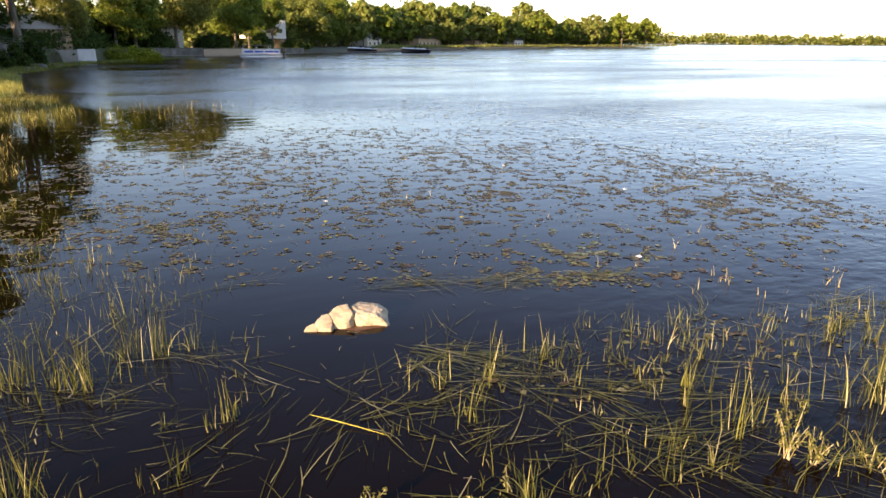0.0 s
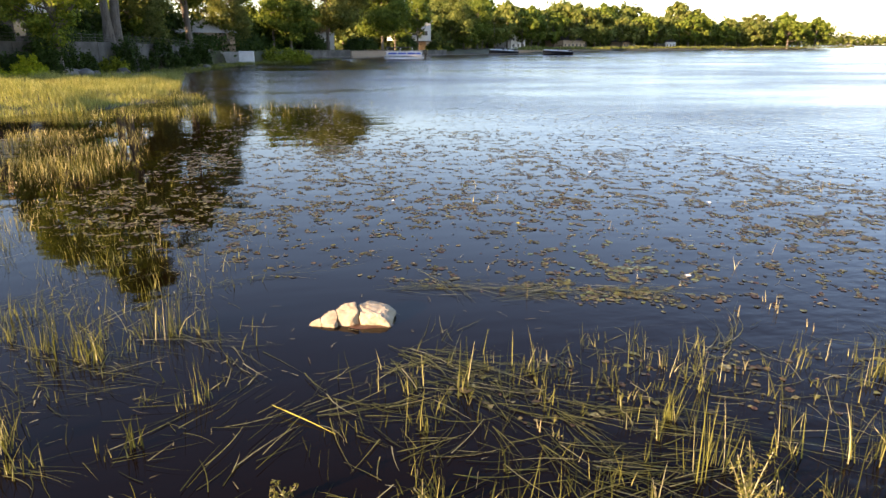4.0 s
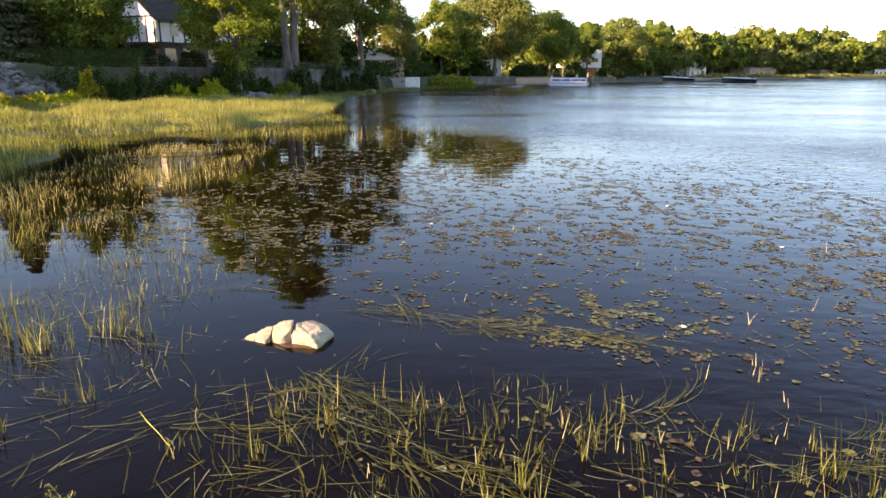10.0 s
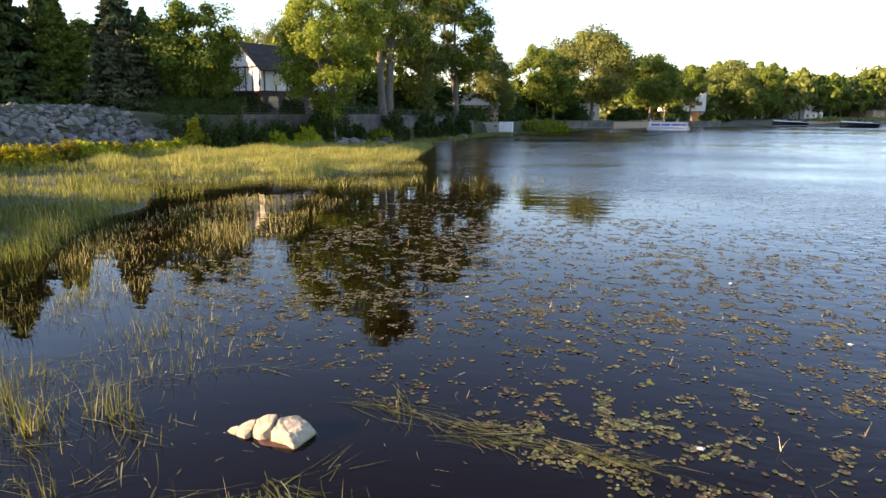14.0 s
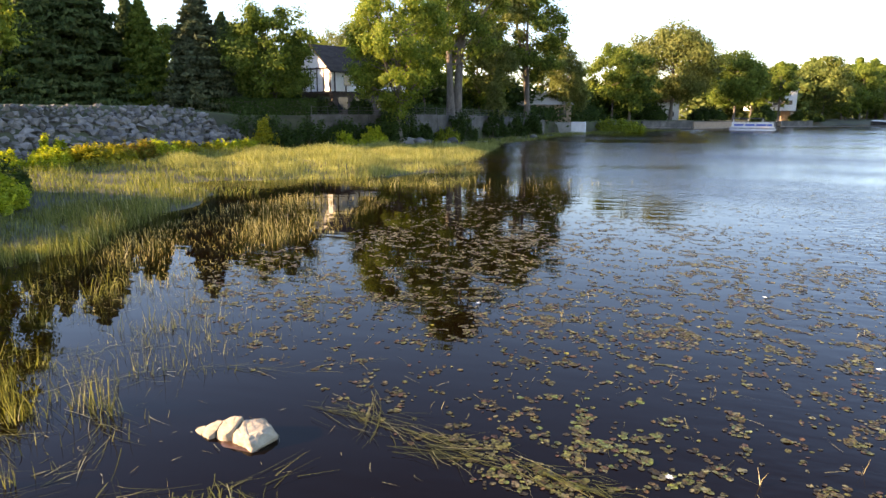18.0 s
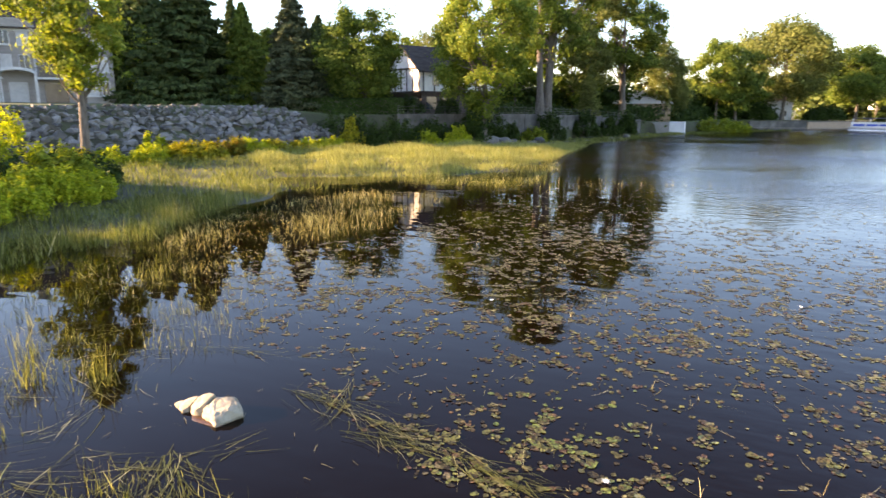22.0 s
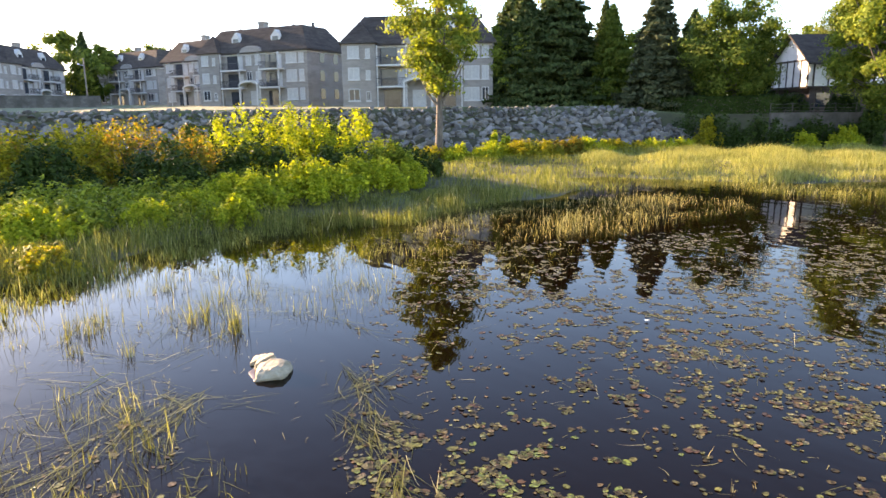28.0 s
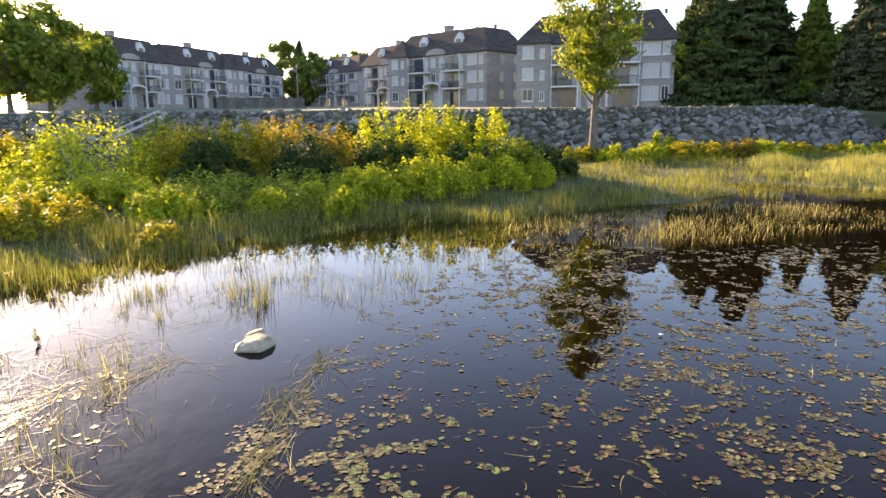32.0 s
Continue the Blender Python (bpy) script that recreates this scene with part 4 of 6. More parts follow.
def along(a, b):
    return math.degrees(math.atan2(b[1] - a[1], b[0] - a[0]))


C1 = ((-72.3, 34.4), (-60.3, 49.7))
apartment("three-storey grey brick apartment building with a steep dark roof", 19.4, 14, stand(*C1[0], along(*C1), 5.2), "apartment buildings", seed=1)
C2 = ((-103.8, 23.7), (-85.4, 34.5))
apartment("three-storey grey brick apartment building with chimney and balconies", 21.0, 10, stand(*C2[0], along(*C2), 5.9), "apartment buildings", seed=2)
apartment("grey brick apartment building set back beside its neighbour", 17, 12, stand(-128, 22, 28, 6.3), "apartment buildings", True, seed=3)
apartment("grey brick apartment building set back beside its neighbour", 21, 12, stand(-165, 15, 25, 6.8), "apartment buildings", seed=4)
for i in range(3):
    apartment("long grey brick apartment building across the lawn", 20.5, 12, stand(-106 - 17.4 * i, -25.6 + 10.9 * i, 148.0, 6.3), "apartment buildings", i == 1, seed=6 + i)


def tudor_house():
    thing = tagged(new("house"), "white half-timbered house with a dark gabled roof", "house")
    w, d, eave, ridge = 7.2, 13.0, 5.9, 9.1
    # The ground floor's shade is in the brick colour.
    part("wall", boxes(((0, 0, -1), (w, d, 2.8))), M["shaded_brick"], thing, "brick ground floor with shade in its dark colour")
    bm = bmesh.new()
    outline = [(-0.3, 2.8), (w + 0.3, 2.8), (w + 0.3, eave), (w / 2, ridge - 0.25), (-0.3, eave)]
    f = [bm.verts.new((p[0], -0.4, p[1])) for p in outline]
    g = [bm.verts.new((p[0], d, p[1])) for p in outline]
    bm.faces.new(f[::-1])
    bm.faces.new(g)
    for i in range(5):
        bm.faces.new((f[i], f[(i + 1) % 5], g[(i + 1) % 5], g[i]))
    part("upper_wall", bm, M["stucco"], thing)
    bm = bmesh.new()
    for side in (-1, 1):
        x_e = w / 2 + side * (w / 2 + 0.9)
        top, low = (w / 2, ridge), (x_e, eave - 0.35)
        vs = [bm.verts.new((p[0], y, p[1] + dz)) for y in (-1.0, d + 0.5) for p in (top, low) for dz in (0, -0.22)]
        for q in ((0, 2, 6, 4), (1, 5, 7, 3), (0, 1, 3, 2), (4, 6, 7, 5), (2, 3, 7, 6), (0, 4, 5, 1)):
            bm.faces.new([vs[i] for i in q])
    part("roof", bm, M["shingle"], thing)
    part("chimney", boxes(((w / 2 - 0.5, d * 0.5, ridge - 1), (w / 2 + 0.5, d * 0.5 + 0.9, ridge + 1.0))), M["tan"], thing)
    for x in np.linspace(0.0, w, 6):
        top = eave + (ridge - eave) * (1 - abs(x - w / 2) / (w / 2)) - 0.5
        part("timber", boxes(((x - 0.1, -0.46, 2.8), (x + 0.1, -0.403, min(top, eave + 0.2)))), M["timber"], thing)
    part("timber", boxes(((-0.3, -0.47, 2.7), (w + 0.3, -0.404, 2.95))), M["timber"], thing)
    part("timber", boxes(((-0.3, -0.47, eave - 0.1), (w + 0.3, -0.404, eave + 0.12))), M["timber"], thing)
    for y in np.linspace(0, d - 0.3, 8):
        part("timber", boxes(((w + 0.303, y, 2.8), (w + 0.36, y + 0.2, eave - 0.2))), M["timber"], thing)
    part("timber", boxes(((w + 0.303, -0.4, 2.7), (w + 0.37, d, 2.95))), M["timber"], thing)
    for y in (1.6, 5.0, 8.6):
        part("window", boxes(((w + 0.303, y, 3.7), (w + 0.37, y + 1.1, 5.0))), M["glass"], thing)
    for y in (0.8, 3.5, 7.5):
        part("window", boxes(((w, y, 0.6), (w + 0.06, y + 1.6, 2.2))), M["glass"], thing)
    for x in (1.4, 4.4):
        part("window", boxes(((x, -0.06, 0.5), (x + 1.6, 0, 2.1))), M["glass"], thing)
    return thing


tudor = tudor_house()
tudor.matrix_world = stand(-39.0, 78.2, -29, 3.95)


def low_house(label, w, d, h, m, mat, roof_mat, pitched=True):
    thing = tagged(new("house"), label, "house")
    part("wall", boxes(((0, 0, -1), (w, d, h))), mat, thing)
    bm = bmesh.new()
    if pitched:
        vs = [bm.verts.new(p) for p in ((-0.5, -0.5, h), (w + 0.5, -0.5, h), (w + 0.5, d + 0.5, h), (-0.5, d + 0.5, h), (w * 0.12, d / 2, h + d * 0.3), (w * 0.88, d / 2, h + d * 0.3))]
        for q in ((0, 1, 5, 4), (2, 3, 4, 5), (1, 2, 5), (3, 0, 4), (3, 2, 1, 0)):
            bm.faces.new([vs[i] for i in q])
    else:
        box(bm, (-0.4, -0.4, h), (w + 0.4, d + 0.4, h + 0.4))
    part("roof", bm, roof_mat, thing)
    n = max(2, int(w / 3.5))
    for i in range(n):
        x = w * (i + 0.5) / n
        part("window", boxes(((x - 0.8, -0.06, 0.8), (x + 0.8, -0.02, 2.1))), M["glass"], thing)
        if h > 6.0:
            part("window", boxes(((x - 0.6, -0.06, 3.6), (x + 0.6, -0.02, 4.8))), M["glass"], thing)
    thing.matrix_world = m
    return thing


low_house("low house with a pale shallow roof behind the garden wall", 11, 9, 3.2, stand(-17, 132, 20), M["tan"], M["trim"])
low_house("pale house half hidden behind lakeside trees", 13, 9, 4.6, stand(6, 178, 25), M["trim"], M["shingle"])
low_house("white flat-roofed modern house above the shore", 12.5, 9, 5.2, stand(42.5, 221, 12, 5.4), M["white"], M["trim"], False)
low_house("small shed by the shore", 4, 4, 3, stand(55, 232, 35), M["tan"], M["shingle"])
low_house("long brown house on the far shore", 24, 11, 4.0, stand(150, 325, 35), M["tan"], M["shingle"])
low_house("grey gabled house on the far shore", 12, 10, 6.5, stand(112, 300, 35), M["white"], M["shingle"])
low_house("low house on the far shore", 14, 9, 3.2, stand(205, 362, 30), M["tan"], M["shingle"])
low_house("cream house on the far shore", 11, 9, 3.5, stand(250, 388, 25), M["white"], M["shingle"])
for i, (x, y, w) in enumerate(((760, 1250, 40), (980, 1215, 50), (1150, 1185, 36), (1400, 1140, 60))):
    low_house("pale distant house across the lake", w, 14, 7, stand(x, y, -8), M["white"], M["shingle"])

# ---- trees ----


def put(ob, x, y, turn=0.0, size=1.0, z=None):
    ob.matrix_world = pose(x, y, (rise(x, y) if z is None else z) - 0.05, 0, 0, turn) @ Matrix.Diagonal((size, size, size, 1))
    return ob


def polar(eye, left, far):
    return eye[0] - math.sin(radians(left)) * far, eye[1] + math.cos(radians(left)) * far


E19, E28, E32 = (5.6, -7.8), (11.0, -3.45), (12.6, 0.1)

put(tree("young_tree", "slim young tree with sunlit yellow-green leaves", 17.5, 6.6, 5.2, 17000, 0.16, M["leaf_young"], 1, 0.36, 85, 0.46, "tall"), -36.0, 26.0)
put(conifer("spruce_tree", "tall dark spruce with hanging boughs", 18, 18, 0.4, M["needle"], 2, 0.95, 0.44), *polar(E19, 43.6, 92))
put(conifer("spruce_tree", "tall dark spruce with hanging boughs", 16, 15, 0.4, M["needle"], 12, 0.95, 0.44), *polar(E19, 47.5, 96))
put(conifer("spruce_tree", "dark spruce beside the apartment building", 15, 11, 0.3, M["needle"], 26, 1.3, 0.38), -59.0, 54.0)
put(tree("garden_tree", "rounded yellow-green tree in front of dark spruces", 11, 8, 0.2, 12000, 0.17, M["leaf_light"], 13, 0.2, 60), *polar(E28, 52.3, 92))
put(conifer("cypress_tree", "narrow green conifer behind the bank", 13.2, 8.0, 0.2, M["leaf_green"], 3, 1.7, 0.3), *polar(E19, 39.3, 90))
put(conifer("cypress_tree", "pointed green conifer behind the bank", 14.8, 7.6, 0.2, M["needle"], 23, 1.6, 0.32), *polar(E19, 40.2, 98))
put(conifer("blue_spruce", "blue-grey spruce with layered boughs", 14.5, 10, 0.2, M["needle_blue"], 4, 1.8, 0.32), *polar(E19, 35.4, 84))
put(conifer("spruce_tree", "dark spruce in the shade of its neighbours", 13, 10, 0.2, M["needle"], 24, 1.5, 0.36), *polar(E19, 33.4, 96))
put(tree("maple_tree", "round maple with sunlit crown", 13.0, 10.0, 1.2, 28000, 0.17, M["leaf_green"], 5, 0.28, 120), *polar(E19, 29.7, 84))
put(tree("weeping_willow", "weeping willow behind the house", 15, 11, 4, 22000, 0.2, M["leaf_willow"], 6, 0.35, 60, None, "round", 3.0, slim=0.3), *polar(E19, 23.4, 112))
put(tree("poplar_tree", "large tree with a bright sunlit crown over the garden wall", 20.5, 12.5, 3.6, 40000, 0.17, M["leaf_light"], 7, 0.5, 130, 0.62), *polar(E19, 19.6, 82))
put(tree("tall_tree", "tall open-crowned tree with several trunks", 30, 15, 6.5, 36000, 0.22, M["leaf_green"], 8, 0.6, 75, 0.95, "tall", 0.0, 3), *polar(E19, 14.8, 103))
put(tree("tall_tree", "tall tree with a bare forked trunk", 28, 16, 7.0, 34000, 0.24, M["leaf_green"], 9, 0.6, 70, 1.05, "round", 0.0, 2), *polar(E19, 8.6, 131))
put(tree("tall_tree", "tall open-crowned tree behind the garden", 25, 12, 5, 20000, 0.24, M["leaf_willow"], 10, 0.45, 55, 0.9), *polar(E19, 11.2, 126))
put(conifer("golden_conifer", "small golden-green conifer in the garden", 9, 5, 0.3, M["leaf_willow"], 25, 1.0, 0.26), *polar(E19, 11.2, 119))
put(tree("weeping_willow", "drooping willow beside the low house", 15, 9, 3.5, 18000, 0.22, M["leaf_willow"], 11, 0.3, 50, None, "round", 3.2, slim=0.3), *polar(E19, 5.2, 146))
put(tree("garden_tree", "leafy tree by the shore", 17.5, 10.5, 3.5, 16000, 0.27, M["leaf_green"], 14, 0.3, 60, 0.95), *polar(E19, 1.6, 162))
put(tree("silver_maple", "broad silvery tree on the shore", 23.5, 21.5, 4.5, 40000, 0.31, M["leaf_willow"], 15, 0.5, 120, 1.5), *polar(E19, -3.0, 183))
put(tree("garden_tree", "dark leafy tree on the shore", 18.5, 14.5, 4.0, 22000, 0.34, M["leaf_green"], 16, 0.4, 80, 1.25), *polar(E19, -7.7, 206))
put(tree("garden_tree", "dark leafy tree near the white house", 17.5, 10, 6, 12000, 0.3, M["leaf_green"], 17, 0.35, 60), *polar(E19, -10.8, 228))
put(tree("poplar_tree", "rounded yellow-green tree on the shore", 21, 17, 2.5, 22000, 0.37, M["leaf_far"], 18, 0.35, 70, 1.4), *polar(E19, -13.7, 262))
put(tree("garden_tree", "dark leafy tree among the lakeside gardens", 20, 13, 3.5, 12000, 0.38, M["leaf_green"], 19, 0.35, 60, 1.2), *polar(E19, -16.1, 285))

for i, (left, far, h, w, k) in enumerate(((17.3, 120, 19, 12, "leaf_green"), (12.6, 132, 18, 12, "leaf_green"), (22.2, 100, 11, 9, "leaf_green"), (6.2, 148, 17, 12, "leaf_willow"), (0.2, 165, 15, 12, "leaf_green"),
                                       (26.5, 118, 13, 11, "leaf_green"), (31.5, 112, 12, 11, "leaf_green"), (45.5, 112, 18, 13, "leaf_green"), (37.5, 108, 12, 11, "leaf_green"))):
    put(tree("garden_tree", "leafy tree filling the gardens behind the bank", h, w, 1.2, 6000, 0.39, M[k], 80 + i, 0.35, 80, group="garden trees"), *polar(E19, left, far))

# woods along the far shore: a few kinds, repeated
rng = np.random.default_rng(5)
kinds = [tree("lakeside_tree", "sunlit leafy tree on the far lake shore", 15, 13, 2.6, 1600, 0.82, M[k], 30 + i, 0.35, 52, None, s, group="trees on the far shore")
         for i, (k, s) in enumerate((("leaf_far", "round"), ("leaf_green", "round"), ("leaf_far", "tall"), ("leaf_willow", "round"), ("leaf_green", "tall")))]
first = set()
shore = np.array([b[:2] for b in BANK[15:21]], float)
lengths = np.r_[0, np.cumsum(np.hypot(*np.diff(shore, axis=0).T))]
spots = []
for s in np.arange(18, lengths[-1] + 6, 9.5):
    for back in (17, 38):
        ss = s + rng.normal() * 2.5
        x, y = (np.interp(ss, lengths, shore[:, k]) for k in (0, 1))
        b = back + rng.normal() * 4
        spots.append((x - 0.5 * b, y + 0.86 * b, rng.uniform(0.7, 1.12) * (0.9 if back < 20 else 1.1)))
for i, (x, y, s) in enumerate(spots):
    k = int(rng.integers(0, len(kinds)))
    far = math.hypot(x, y)
    s *= 0.9 + 0.6 * min(far / 450, 1)
    ob = kinds[k] if k not in first else copy_thing(kinds[k], Matrix.Identity(4))
    first.add(k)
    put(ob, x, y, rng.uniform(0, 360), s)
    ob.scale = (s, s, s * rng.uniform(0.85, 1.15))


def woods(name, label, line, deep, count, size, tall, mat, seed):
    """Far woods as one mass of leafy clumps."""
    rng = np.random.default_rng(seed)
    line = np.asarray(line, float)
    run = np.r_[0, np.cumsum(np.hypot(*np.diff(line, axis=0).T))]
    s = rng.uniform(0, run[-1], count)
    x, y = np.interp(s, run, line[:, 0]), np.interp(s, run, line[:, 1])
    lump = 0.72 + 0.28 * np.sin(s * 0.045 + 2 * np.sin(s * 0.013)) * np.sin(s * 0.11)
    z = tall * lump * rng.uniform(0.02, 1.0, count) ** 0.8 * rng.uniform(0.85, 1.1, count)
    places = np.stack([x + rng.normal(size=count) * deep, y + rng.normal(size=count) * deep, z + 1], 1)
    v, q = leaf_cards(rng, places, np.tile((0, -0.5, 0.5), (count, 1)), size, 0.8)
    return tagged(new(name, mesh_of(name, v, [q], mat)), label, "woods", kind="stuff")


woods("far_woods", "hazy green woods along the opposite shore", [(430, 540), (600, 1275), (1200, 1180), (2600, 930)], 9, 18000, 3.6, 26, M["leaf_far"], 40)
woods("back_woods", "woods behind the houses on the far shore", [(20, 235), (110, 330), (190, 390), (300, 440), (412, 455)], 8, 20000, 0.95, 13, M["leaf_far"], 41)
woods("shore_growth", "low sunlit bushes and dry grass along the far shore", [(100, 258), (122, 279), (202, 338), (302, 387), (420, 411)], 2.0, 4200, 0.5, 1.5, M["leaf_willow"], 45)
woods("street_trees", "trees behind the apartment buildings", [(-215, -45), (-196, -8), (-190, 10), (-186, 24), (-178, 50), (-140, 66)], 5, 9000, 0.65, 15, M["leaf_green"], 42)
# Both thickets carry the shade behind them in the darkened hedge leaf.
woods("garden_thicket", "undergrowth behind the bank and garden wall, shade in its leaf colour", [(-64, 62), (-50, 66), (-44, 70), (-32, 86), (-24, 104), (-18, 122), (-6, 150), (-2, 165)], 2.6, 40000, 0.29, 5.5, M["leaf_hedge"], 43)
woods("dark_thicket", "undergrowth between the tree trunks, shade in its dark leaf colour", [(-52, 88), (-40, 98), (-31, 116), (-24, 128), (-13, 142), (-2, 160), (8, 176)], 2.2, 34000, 0.46, 12.5, M["leaf_hedge"], 44)
# The light poplar leaf gives these trees their golden backlit glow by colour.
for i, (left, far, h, w) in enumerate(((107, 95, 12.5, 12), (104.5, 100, 13, 12), (101.5, 112, 11, 9))):
    put(tree("garden_tree", "large backlit tree on the sunny side of the lawn", h, w, 1.0, 9000, 0.36, M["leaf_light"], 50 + i, 0.35, 60, group="trees by the lawn"), *polar(E32, left, far))
for i, (left, far, h, w) in enumerate(((97, 190, 14, 14), (93, 205, 14, 15), (87.6, 190, 17, 14), (85.0, 178, 13.5, 12), (83.4, 185, 13, 12), (81.6, 180, 14, 12))):
    put(tree("street_tree", "dark leafy tree behind the apartment buildings", h, w, 1.0, 5000, 0.5, M["leaf_green"], 60 + i, 0.4, 60, group="trees behind the apartments"), *polar(E32, left, far))
put(conifer("spruce_tree", "spruce rising behind the apartment buildings", 17, 9, 0.5, M["needle"], 67, 0.5, 0.55), *polar(E32, 86.2, 185))

# ---- hedges and shrubs ----


def hedge(label, a, b, z0, tall, thick, seed, leaves=9000):
    rng = np.random.default_rng(seed)
    thing = tagged(new("hedge"), label, "hedge")
    n = leaves
    t = rng.random(n)
    side = rng.choice([-1.0, 1.0, 0.0], n, p=[0.35, 0.35, 0.3])
    run = math.hypot(b[0] - a[0], b[1] - a[1])
    nx_, ny_ = -(b[1] - a[1]) / run, (b[0] - a[0]) / run
    off = np.where(side == 0, rng.uniform(-0.5, 0.5, n) * thick, side * thick / 2) + rng.normal(size=n) * 0.07
    z = np.where(side == 0, tall, rng.uniform(0, tall, n)) + rng.normal(size=n) * 0.06
    p = np.stack([a[0] + (b[0] - a[0]) * t + nx_ * off, a[1] + (b[1] - a[1]) * t + ny_ * off, z0 + z], 1)
    v, q = leaf_cards(rng, p, np.stack([nx_ * side, ny_ * side, (side == 0) * 1.0], 1), 0.13)
    part("leaves", mesh_of("leaves", v, [q], M["leaf_hedge"]), None, thing)
    bm = bmesh.new()
    box(bm, (0.1, -thick / 2 + 0.12, -0.4), (run - 0.1, thick / 2 - 0.12, tall - 0.12))
    core = part("twig_core", bm, M["bark"], thing)
    core.matrix_local = pose(a[0], a[1], z0, 0, 0, along(a, b))
    return thing


hedge("clipped dark green hedge behind the stone bank", (-43.5, 58.5), (-30.6, 65.2), 3.5, 2.2, 1.6, 70, 16000)

